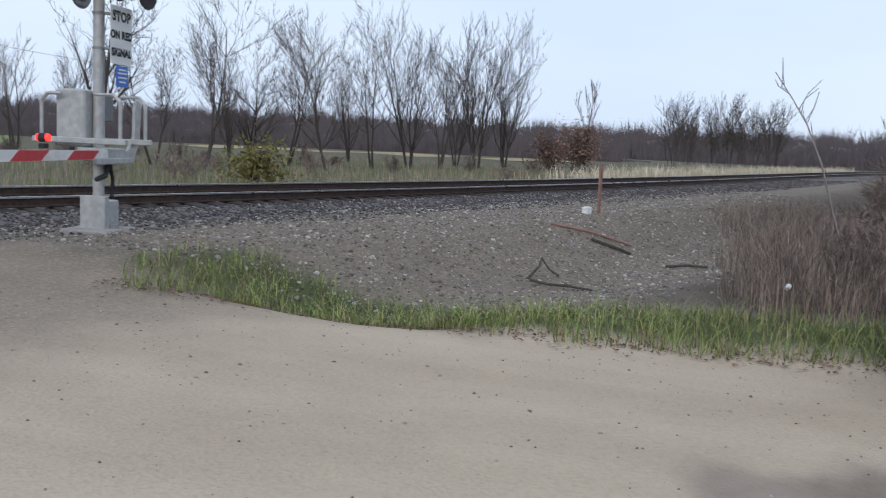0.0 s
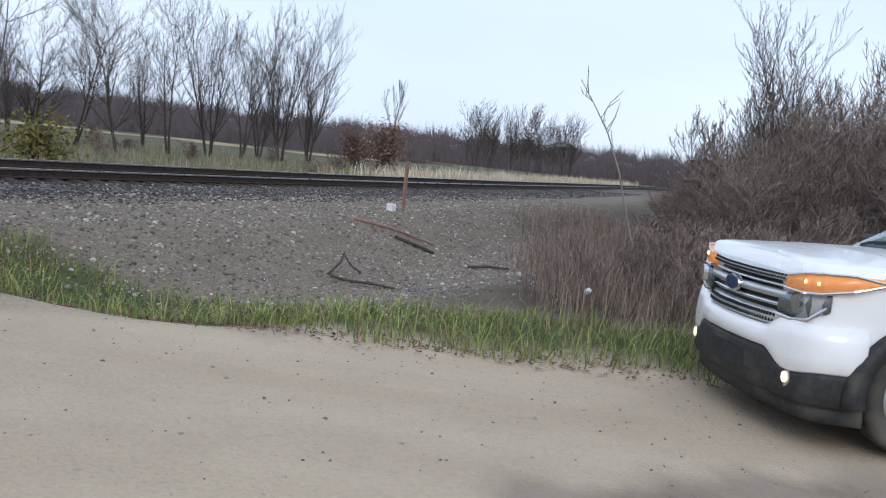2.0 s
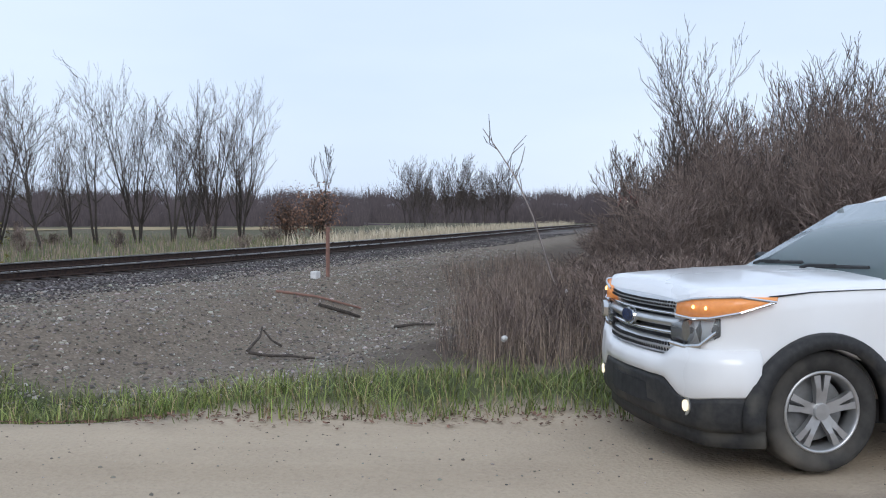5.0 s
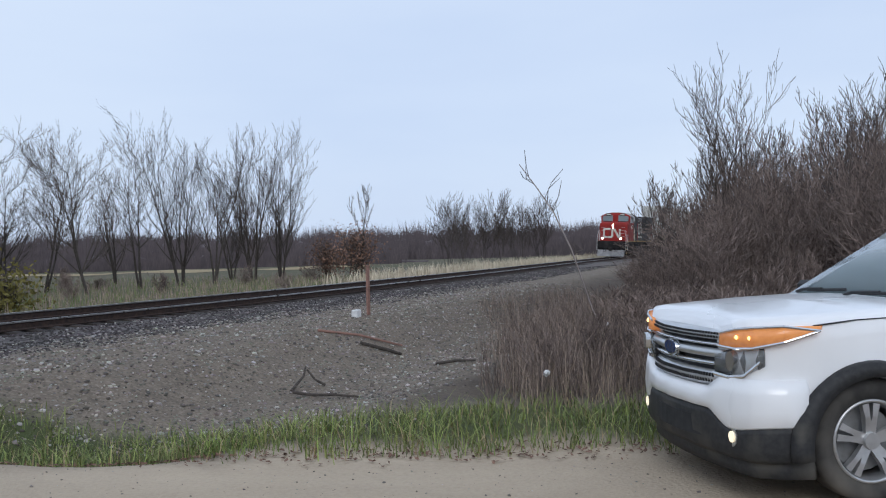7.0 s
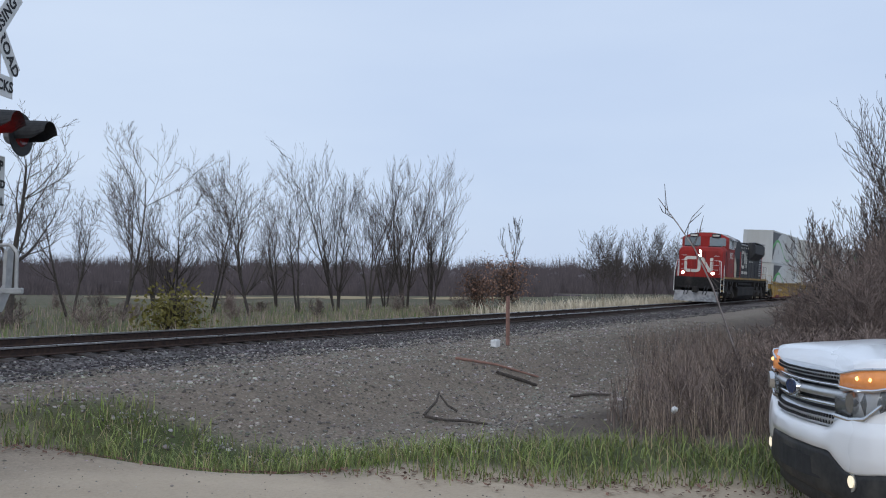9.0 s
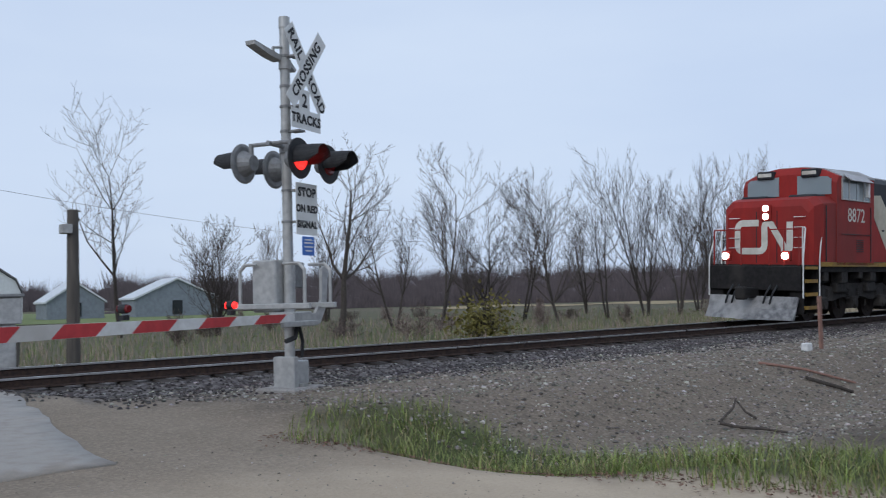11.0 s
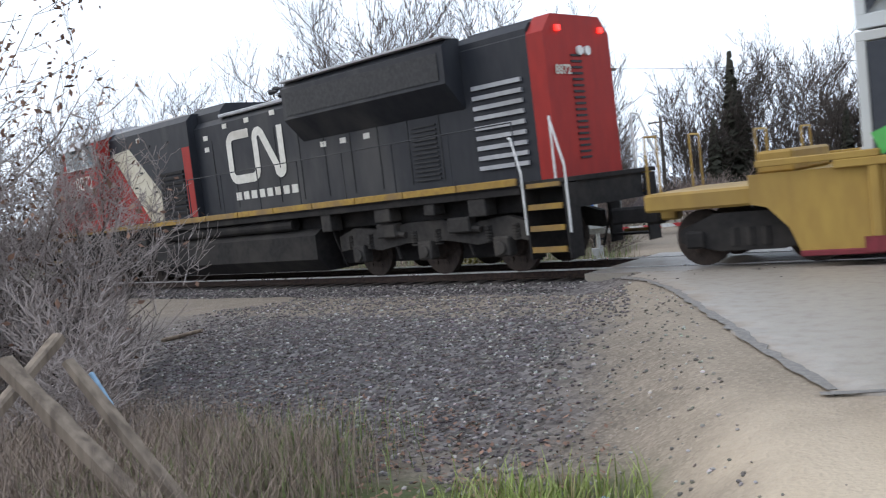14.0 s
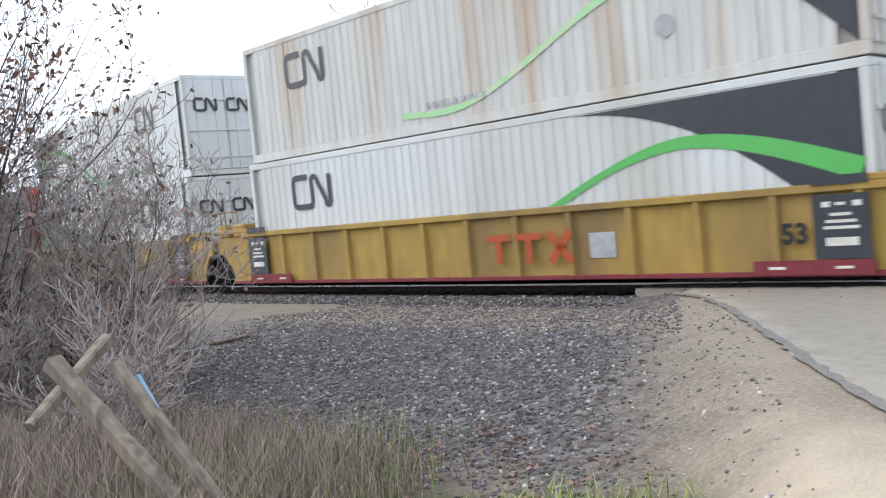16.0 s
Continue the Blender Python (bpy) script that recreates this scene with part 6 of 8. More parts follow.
        P("door_mirror", lambda bm: (box(bm, 0.62, 0.78, min(s * 0.98, s * 1.18), max(s * 0.98, s * 1.18), 1.1, 1.26, 0.03), box(bm, 0.66, 0.74, min(s * 0.88, s * 1.0), max(s * 0.88, s * 1.0), 1.1, 1.14)), "car_black", "black door mirror")
        P("door_seam", lambda bm: (box(bm, 0.86, 0.868, min(s * 0.985, s * 1.002), max(s * 0.985, s * 1.002), 0.5, 1.1), box(bm, -0.35, -0.342, min(s * 0.985, s * 1.002), max(s * 0.985, s * 1.002), 0.5, 1.1)), "car_black")
        P("sill_trim", lambda bm: box(bm, -0.9, 1.05, min(s * 0.94, s * 1.015), max(s * 0.94, s * 1.015), 0.34, 0.52, 0.02), "car_black")

        def arch(cx):
            def fn(bm):
                rings = []
                for a in np.linspace(radians(-8), radians(188), 26):
                    ca, sa = math.cos(a), math.sin(a)
                    rings.append([(cx + ca * r, s * y, 0.36 + sa * r) for r, y in ((0.425, 0.9), (0.425, 1.02), (0.51, 1.015), (0.525, 0.97), (0.47, 0.9))])
                loft(bm, rings)
            return fn
        P("wheel_arch", arch(1.5), "car_black", "black plastic wheel arch", None, True)
        P("wheel_arch", arch(-1.36), "car_black", "black plastic wheel arch", None, True)
    P("windscreen", lambda bm: loft(bm, [[(1.06, y, 1.165 - 0.04 * abs(y) ** 2), (1.04, y, 1.15 - 0.04 * abs(y) ** 2)] + [(0.27, y * 0.72, 1.70 - 0.05 * abs(y) ** 2), (0.29, y * 0.72, 1.715 - 0.05 * abs(y) ** 2)] for y in np.linspace(-0.86, 0.86, 9)]), "car_glass", "sloping greenish windscreen", None, True)
    P("cabin", lambda bm: (box(bm, -2.2, 0.75, -0.8, 0.8, 0.5, 1.05), box(bm, 0.4, 0.85, -0.78, 0.78, 1.0, 1.1, 0.03)), "car_black", "dark cabin interior")
    for y in (-0.36, 0.36):
        P("front_seat", lambda bm: (box(bm, -0.55, -0.4, y - 0.24, y + 0.24, 1.0, 1.42, 0.06), box(bm, -0.52, -0.42, y - 0.12, y + 0.12, 1.42, 1.58, 0.04)), "car_black")
    P("cowl", lambda bm: loft(bm, [[(1.2, y, 1.172 - 0.05 * y * y), (1.02, y, 1.155 - 0.05 * y * y), (1.02, y, 1.13 - 0.05 * y * y), (1.2, y, 1.14 - 0.05 * y * y)] for y in np.linspace(-0.8, 0.8, 7)]), "car_black")
    # front: black bumper, grille, lamps, emblem
    bw = [(1.93, 0.965), (2.06, 0.925), (2.2, 0.845), (2.32, 0.72), (2.43, 0.54), (2.5, 0.3), (2.53, 0.0)]

    def bumper(z0, z1, out, tuck=0.0, plan=bw):
        def fn(bm):
            pts = [(x, y) for x, y in plan] + [(x, -y) for x, y in plan[-2::-1]]
            rings = []
            for x, y in pts:
                k = out
                rings.append([(x + k * 0.6 - tuck, y * (1 + k * 0.3) * (1 - tuck * 0.4), z0), (x + k, y * (1 + k * 0.5), z0 + (z1 - z0) * 0.45), (x + k * 0.9, y * (1 + k * 0.5), z1 - 0.02), (x - 0.03, y * 0.97, z1), (x - 0.12, y * 0.9, z1), (x - 0.12, y * 0.9, z0)])
            loft(bm, rings)
        return fn
    ys_f = np.concatenate([np.linspace(0.965, 0.3, 24), np.linspace(0.26, -0.26, 9), np.linspace(-0.3, -0.965, 24)])
    plan_y, plan_x = [q[1] for q in bw[::-1]], [q[0] for q in bw[::-1]]

    def skin(low, high, bulge, inner=0.10):
        """A moulded skin round the nose, between two heights that vary across the car."""
        def fn(bm):
            rings = []
            for y in ys_f:
                ay = abs(float(y))
                x, z0, z1 = float(np.interp(ay, plan_y, plan_x)), low(ay), high(ay)
                nx, ny = (1 - 0.75 * ay, 0.9 * ay)
                sg = 1 if y > 0 else -1
                ring_ = [(x + o_ * nx, y + sg * o_ * ny, z0 + (z1 - z0) * f_) for f_, o_ in bulge]
                rings.append(ring_ + [(x - inner, y * 0.9, z1), (x - inner, y * 0.9, z0)])
            loft(bm, rings)
        return fn
    split = lambda ay: 0.555 - 0.10 * float(smooth(0.46, 0.66, ay)) + 0.035 * float(smooth(0.72, 0.95, ay))
    crest = lambda ay: 0.69 + 0.085 * float(smooth(0.42, 0.62, ay))
    P("bumper_cover", skin(split, crest, [(0.0, 0.012), (0.05, 0.032), (0.35, 0.04), (0.7, 0.03), (1.0, 0.0)]), "car_white", "glossy white bumper cover", None, True)
    P("bumper", skin(lambda ay: 0.27, split, [(0.0, -0.03), (0.12, 0.0), (0.4, 0.018), (0.85, 0.022), (1.0, 0.018)]), "car_black", "black plastic lower bumper", None, True)
    P("air_dam", bumper(0.17, 0.31, -0.06, 0.03), "car_black", "", None, True)
    P("lower_intake", lambda bm: loft(bm, [[(2.556 - 0.46 * y * y, y, 0.355 + 0.05 * y * y), (2.556 - 0.46 * y * y, y, 0.485), (2.5 - 0.46 * y * y, y, 0.485), (2.5 - 0.46 * y * y, y, 0.355)] for y in np.linspace(-0.46, 0.46, 11)]), "black", "dark lower intake")
    for s in (-1, 1):
        P("bonnet_seam", lambda bm: pipe(bm, [(1.86, s * 0.945, 1.012), (1.6, s * 0.962, 1.045), (1.3, s * 0.97, 1.062), (1.02, s * 0.977, 1.072)], 0.006), "black", "dark gap along the bonnet")

    def bar(y0, z0, z1, out, mat, name, lab=""):
        return P(name, lambda bm: loft(bm, [[(2.47 + out - 0.45 * y * y, y, z0), (2.485 + out - 0.45 * y * y, y, (z0 + z1) / 2), (2.46 + out - 0.45 * y * y, y, z1), (2.36 - 0.45 * y * y, y, z1), (2.36 - 0.45 * y * y, y, z0)] for y in np.linspace(-y0, y0, 11)]), mat, lab, None, True)
    bar(0.66, 0.625, 0.955, 0.0, "black", "grille_back")
    top_bar = bar(0.64, 0.905, 0.965, 0.035, "silver", "grille_bar", "perforated silver grille bar")
    bar(0.62, 0.865, 0.885, 0.04, "chrome", "grille_bar")
    bar(0.62, 0.795, 0.845, 0.055, "silver", "grille_bar", "broad silver grille bar")
    bar(0.60, 0.755, 0.775, 0.045, "chrome", "grille_bar")
    low_bar = bar(0.55, 0.675, 0.735, 0.05, "silver", "grille_bar", "perforated silver grille bar")
    for ob_, z, yw in ((top_bar, 0.935, 0.6), (low_bar, 0.705, 0.5)):
        bm = bmesh.new()
        for y in np.arange(-yw, yw + 0.001, 0.028):
            for dz in (-0.012, 0.012):
                xx = 2.523 - 0.45 * y * y + (0.012 if ob_ is low_bar else 0.0)
                box(bm, xx - 0.012, xx, y - 0.008 + dz * 0.5, y + 0.008 + dz * 0.5, z + dz - 0.007, z + dz + 0.007)
        mould("perforation", bm)
        tagged(part("perforation", bm, M["black"], ob_), kind="stuff")
    P("emblem", lambda bm: (rod(bm, (2.52, 0, 0), (2.55, 0, 0), 0.085, 0.08, 24), bm.transform(pose(0, 0, 0.82) @ Matrix.Diagonal((1, 1.25, 0.62, 1)))), "chrome", "oval chrome emblem")
    P("emblem_field", lambda bm: (rod(bm, (2.55, 0, 0), (2.556, 0, 0), 0.068, 0.068, 24), bm.transform(pose(0, 0, 0.82) @ Matrix.Diagonal((1, 1.25, 0.62, 1)))), "emblem_blue", "dark blue oval")
    for s in (-1, 1):
        def lamp_shell(lo, hi, out, cut):
            def fn(bm):
                rings = []
                for x, y, a, b in ((2.41, 0.50, 0.0, 0.6), (2.33, 0.64, 0.0, 0.85), (2.22, 0.77, 0.05, 0.95), (2.09, 0.865, 0.35, 1.0), (1.95, 0.93, 0.7, 1.0)):
                    if x < cut:
                        continue
                    z0, z1 = lo + (hi - lo) * a, lo + (hi - lo) * b
                    rings.append([(x + out * 0.6, s * (y + out), z0), (x + out * 0.7, s * (y + out * 1.1), (z0 + z1) / 2), (x + out * 0.5, s * (y + out), z1), (x - 0.06, s * (y - 0.05), z1), (x - 0.06, s * (y - 0.05), z0)])
                loft(bm, rings)
            return fn
        lamp = P("headlamp", lamp_shell(0.728, 0.872, 0.02, 2.05), "lamp_glass", "clear wedge-shaped headlamp", None, True)
        P("headlamp_trim", lamp_shell(0.72, 0.878, 0.008, 2.0), "black", "", lamp, True)
        P("projector", lambda bm: rod(bm, (2.27, s * 0.68, 0.80), (2.352, s * 0.722, 0.80), 0.058, 0.05, 18), "chrome", "", lamp)

        def amber_fn(bm):
            rings = []
            for x, y, z0, z1 in ((2.38, 0.54, 0.882, 0.95), (2.28, 0.70, 0.878, 0.985), (2.16, 0.82, 0.888, 1.002), (2.0, 0.915, 0.925, 1.01), (1.84, 0.96, 0.988, 1.012)):
                rings.append([(x + 0.02, s * (y + 0.03), z0), (x + 0.012, s * (y + 0.03), z1), (x - 0.07, s * (y - 0.06), z1), (x - 0.07, s * (y - 0.06), z0)])
            loft(bm, rings)
        turn = P("turn_signal", amber_fn, "amber", "lit amber turn signal", None, True)
        P("lamp_surround", lambda bm: pipe(bm, [(2.405, s * 0.57, 0.874), (2.305, s * 0.735, 0.869), (2.18, s * 0.855, 0.879), (2.02, s * 0.947, 0.918), (1.85, s * 0.988, 0.985), (2.02, s * 0.945, 1.016), (2.18, s * 0.85, 1.006), (2.30, s * 0.73, 0.99), (2.40, s * 0.57, 0.956)], 0.009), "chrome", "thin chrome surround", lamp)
        P("lamp_chrome", lambda bm: pipe(bm, [(2.43, s * 0.52, 0.728), (2.35, s * 0.665, 0.722), (2.245, s * 0.795, 0.735), (2.13, s * 0.885, 0.80)], 0.009), "chrome", "", lamp)
        for x, y in ((2.285, 0.735), (2.19, 0.825)):
            P("amber_bulb", lambda bm: rod(bm, (x, s * y, 0.94), (x + 0.015, s * (y + 0.012), 0.94), 0.014, 0.01, 10), "amber_hot", "", turn)
        P("fog_lamp", lambda bm: rod(bm, (2.25, s * 0.665, 0.41), (2.352, s * 0.712, 0.41), 0.04, 0.036, 16), "fog_on", "lit round fog lamp")
        P("fog_bezel", lambda bm: rod(bm, (2.22, s * 0.65, 0.41), (2.345, s * 0.705, 0.41), 0.07, 0.062, 18), "silver", "")
    for y, ln in ((0.02, 0.72), (-0.62, 0.62)):
        bm = bmesh.new()
        pipe(bm, [(0, 0, 0), (0.0, 0.1, 0.02), (0, ln * 0.55, 0.022)], 0.012)
        box(bm, -0.008, 0.008, ln * 0.25, ln, 0.004, 0.022)
        WIPERS.append((part("wiper", bm, M["black"], root), (1.085, y, 1.225)))
    # wheels
    for cx, y in ((1.5, 0.84), (1.5, -0.84), (-1.36, 0.84), (-1.36, -0.84)):
        s = 1 if y > 0 else -1
        bm = bmesh.new()
        prof = [(0.255, -0.1), (0.33, -0.118), (0.37, -0.108), (0.382, -0.07), (0.384, 0.0), (0.382, 0.07), (0.37, 0.108), (0.33, 0.118), (0.255, 0.1)]
        n = 40
        loft(bm, [[(cx + r * math.cos(a), y + o_ * s, 0.384 + r * math.sin(a)) for r, o_ in prof] for a in np.linspace(0, math.tau, n + 1)], cap=False)
        wh = part("wheel", bm, M["tyre"], root, "dusty black tyre", True)
        bm = bmesh.new()
        loft(bm, [[(cx + r * math.cos(a), y + o_ * s, 0.384 + r * math.sin(a)) for r, o_ in ((0.258, -0.09), (0.262, 0.098), (0.25, 0.112), (0.238, 0.1), (0.225, 0.05), (0.225, -0.09))] for a in np.linspace(0, math.tau, n + 1)], cap=False)
        part("rim", bm, M["alloy"], wh, "", True)
        for k in range(5):
            for da in (-0.16, 0.16):
                a0 = k * math.tau / 5 + 0.31
                bm = bmesh.new()
                a1 = a0 + da
                pr = lambda r, a, o_: (cx + r * math.cos(a), y + o_ * s, 0.384 + r * math.sin(a))
                loft(bm, [[pr(0.05, a1 + 0.55, 0.085), pr(0.05, a1 - 0.55, 0.085), pr(0.05, a1 - 0.5, 0.05), pr(0.05, a1 + 0.5, 0.05)], [pr(0.15, a1 + 0.11, 0.1), pr(0.15, a1 - 0.11, 0.1), pr(0.15, a1 - 0.09, 0.05), pr(0.15, a1 + 0.09, 0.05)], [pr(0.232, a1 + 0.095, 0.1), pr(0.232, a1 - 0.095, 0.1), pr(0.232, a1 - 0.07, 0.05), pr(0.232, a1 + 0.07, 0.05)]])
                part("spoke", bm, M["alloy"], wh)
        bm = bmesh.new()
        rod(bm, (cx, y + 0.05 * s, 0.384), (cx, y + 0.105 * s, 0.384), 0.065, 0.05, 16)
        part("hub_cap", bm, M["alloy"], wh)
        bm = bmesh.new()
        rod(bm, (cx, y - 0.05 * s, 0.384), (cx, y + 0.0 * s, 0.384), 0.2, 0.2, 24)
        part("brake_disc", bm, M["alu_dark"], wh)
    P("chassis", lambda bm: (box(bm, -2.2, 2.1, -0.7, 0.7, 0.24, 0.45)), "black")
    return root


CAR = build_car()
CAR.matrix_world = pose(7.88, -0.61, 0.02, 0, 0, 123.5)


# ---------------- bare trees, shrubs, weeds and grass ----------------
def at(bearing, dist):
    """A place by compass turn (left of the railway's square, degrees) and distance from the road's edge."""
    return -math.sin(radians(bearing)) * dist, math.cos(radians(bearing)) * dist


def grow(seed, height, spread=0.55, stems=1, levels=3, fork=0.35, twiggy=1.0, r0=None, fan=0.3):
    """Branch pieces of a bare tree: start, end, radii and level."""
    rnd = random.Random(seed)
    out = []
    per = (2.1, 1.5, 1.25, 1.0)

    def branch(p, d, length, r, level):
        n = 5 if level == 0 else (4 if level < 2 else 3)
        kids = []
        wob_ = 0.11 if level == 0 else 0.2
        for i in range(n):
            d = (d + Vector((rnd.uniform(-1, 1) * wob_, rnd.uniform(-1, 1) * wob_, rnd.uniform(-0.3, 0.7) * wob_ + 0.07 + 0.04 * level))).normalized()
            q = p + d * (length / n)
            ra, rb = r * (1 - 0.75 * i / n), r * (1 - 0.75 * (i + 1) / n)
            out.append((p, q, ra, rb, level))
            if level < levels and (i + 1) / n > (fork if level == 0 else 0.15):
                for _ in range(int(per[level] * twiggy + rnd.random())):
                    kids.append((q, d, rb, (i + 1) / n))
            p = q
        for q, dd, rb, f in kids:
            side = Vector((rnd.gauss(0, 1), rnd.gauss(0, 1), rnd.gauss(0, 0.3)))
            side = (side - dd * side.dot(dd)).normalized()
            a = rnd.uniform(0.3, 0.8) * (spread / 0.55)
            nd = dd * math.cos(a) + side * math.sin(a)
            branch(q, nd, length * rnd.uniform(0.36, 0.6) * (1.15 - 0.45 * f), max(rb * rnd.uniform(0.45, 0.7), 0.005), level + 1)
    for k in range(stems):
        a = rnd.uniform(0, math.tau)
        lean = 0.05 if stems == 1 else rnd.uniform(0.06, fan)
        branch(Vector((math.cos(a) * 0.12 * (stems > 1), math.sin(a) * 0.12 * (stems > 1), -0.15)), Vector((math.cos(a) * lean, math.sin(a) * lean, 1)).normalized(), height * rnd.uniform(0.72, 0.84) * (1 if k == 0 else rnd.uniform(0.75, 1)), r0 or height * (0.0145 if stems == 1 else 0.011), 0)
    return out


def tubes(pieces, min_r=0.0):
    """Skins branch pieces as tapering tubes."""
    P0 = np.array([p[0][:] for p in pieces])
    P1 = np.array([p[1][:] for p in pieces])
    R0 = np.maximum(np.array([p[2] for p in pieces]), min_r)
    R1 = np.maximum(np.array([p[3] for p in pieces]), min_r * 0.8)
    D = P1 - P0
    D /= np.linalg.norm(D, axis=1, keepdims=True) + 1e-9
    A = np.cross(D, np.where(np.abs(D[:, 2:3]) < 0.9, np.array([[0, 0, 1.0]]), np.array([[1.0, 0, 0]])))
    A /= np.linalg.norm(A, axis=1, keepdims=True) + 1e-9
    B = np.cross(D, A)
    V, F, k = [], [], 0
    for n, sel in ((7, R0 > 0.05), (3, R0 <= 0.05)):
        m = int(sel.sum())
        if not m:
            continue
        a = np.arange(n) * math.tau / n
        ring = np.cos(a)[None, :, None] * A[sel][:, None] + np.sin(a)[None, :, None] * B[sel][:, None]
        low = P0[sel][:, None] + ring * R0[sel][:, None, None]
        top = P1[sel][:, None] + ring * R1[sel][:, None, None]
        V.append(np.concatenate([low, top], 1).reshape(-1, 3))
        j = np.arange(n)
        q = np.stack([j, (j + 1) % n, n + (j + 1) % n, n + j], 1)
        F.append((k + np.arange(m)[:, None, None] * 2 * n + q[None]).reshape(-1, 4))
        k += m * 2 * n
    return np.concatenate(V).tolist(), np.concatenate(F).tolist()


def bare_tree(label, x, y, height, seed, spread=0.55, stems=1, levels=3, fork=0.3, twiggy=1.0, leaves=0, twig_r=0.008, turn=0.0, r0=None, fan=0.32, wood="twig"):
    pcs = grow(seed, height, spread, stems, levels, fork, twiggy, r0, fan)
    root = thing("bare_tree", label, "tree", pose(x, y, gz(x, y), 0, 0, turn), "bare trees")
    v, f = tubes([p for p in pcs if p[4] <= 1])
    mesh_part("trunk", v, f, M["bark"], root)
    v, f = tubes([p for p in pcs if p[4] > 1], twig_r)
    mesh_part("crown", v, f, M[wood], root)
    if leaves:
        tips = [p[1] for p in pcs if p[4] >= levels - 1]
        leaf_cloud("leaves", tips, leaves, 0.3, 0.05, M["leaf_brown"], root, seed)
    return root


def leaf_cloud(name, tips, count, jitter, size, material, parent, seed):
    rnd = np.random.RandomState(seed)
    T = np.array([t[:] for t in tips])
    C = T[rnd.randint(0, len(T), count)] + rnd.normal(0, jitter * 0.5, (count, 3))
    A = rnd.normal(size=(count, 3))
    A /= np.linalg.norm(A, axis=1, keepdims=True)
    B = np.cross(A, rnd.normal(size=(count, 3)))
    B /= np.linalg.norm(B, axis=1, keepdims=True)
    s = size * rnd.uniform(0.6, 1.4, (count, 1))
    V = np.stack([C - A * s, C + B * s * 0.5, C + A * s, C - B * s * 0.5], 1).reshape(-1, 3)
    F = (np.arange(count)[:, None] * 4 + np.array([[0, 1, 2, 3]])).tolist()
    return mesh_part(name, V.tolist(), F, material, parent)


# the row of bare trees beyond the railway
ROW = [(-16.9, 48, 10.4, 1, 0.25), (-22.6, 46, 6.0, 3, 0.2), (-30.1, 41, 9.6, 1, 0.25), (-33.4, 50, 7.2, 2, 0.25), (-36.1, 45, 9.3, 2, 0.25), (-39.0, 52, 7.8, 2, 0.2), (-41.3, 56, 8.2, 2, 0.25), (-43.8, 50, 8.6, 2, 0.22), (-46.6, 57, 8.4, 2, 0.25),
       (-48.9, 60, 10.6, 3, 0.2), (-50.8, 62, 9.2, 2, 0.25), (-53.2, 66, 10.4, 4, 0.15), (-54.9, 66, 10.2, 3, 0.15), (-26.0, 62, 7.0, 2, 0.25), (-29.0, 66, 7.6, 2, 0.2), (-45.2, 70, 8.0, 2, 0.2), (-38.0, 68, 7.8, 2, 0.2), (-51.9, 72, 9.2, 2, 0.2)]
for i, (br, d, h, st, fk) in enumerate(ROW):
    x, y = at(br, d)
    bare_tree("%s bare grey-brown tree in a row beyond the railway" % ("tall" if h > 9 else "slender"), x, y, h * 0.95, 40 + i, 0.85 if i in (0, 2) else (0.7 if i < 9 else 0.52), (st if i < 9 else st + 1), 3, fk * 0.8, 1.35 if i < 9 else 1.1, 60 if i in (9, 3) else 0, 0.0075, i * 50, (0.17 if i == 2 else 0.12) if st == 1 else 0.08, 0.5 if i < 9 else 0.3)
LEFT = [(36.6, 37, 12.6, 2), (39.2, 40, 11.5, 2), (42.6, 37, 13.0, 3), (45.4, 43, 11.0, 2), (48.2, 50, 12.0, 2), (52.2, 52, 11.0, 2), (57.2, 58, 12.4, 2), (60.5, 60, 10.0, 2), (29.6, 46, 9.0, 3), (28.3, 62, 8.0, 3), (31.2, 42, 10.0, 2), (33.5, 44, 9.5, 2), (27.6, 85, 8.0, 3), (34.8, 52, 9.0, 3)]
for i, (br, d, h, st) in enumerate(LEFT):
    x, y = at(br, d)
    bare_tree("tall many-stemmed bare tree in the wood beyond the crossing", x, y, h * 0.93, 90 + i, 0.65, st + 1, 3, 0.2, 1.25, 0, 0.011, i * 37)
CLUMP = [(23.6, 60, 8.0, 3), (22.4, 62, 10.2, 3), (19.8, 64, 10.8, 3), (18.2, 62, 9.8, 3), (16.2, 60, 9.4, 3), (14.6, 60, 8.0, 3), (13.2, 60, 6.5, 3)]
for i, (br, d, h, st) in enumerate(CLUMP):
    x, y = at(br, d)
    bare_tree("broad bare tree in a clump beside the far road", x, y, h, 130 + i, 0.7, st + 2, 3, 0.15, 1.25, 0, 0.015, i * 61, 0.08, 0.45)


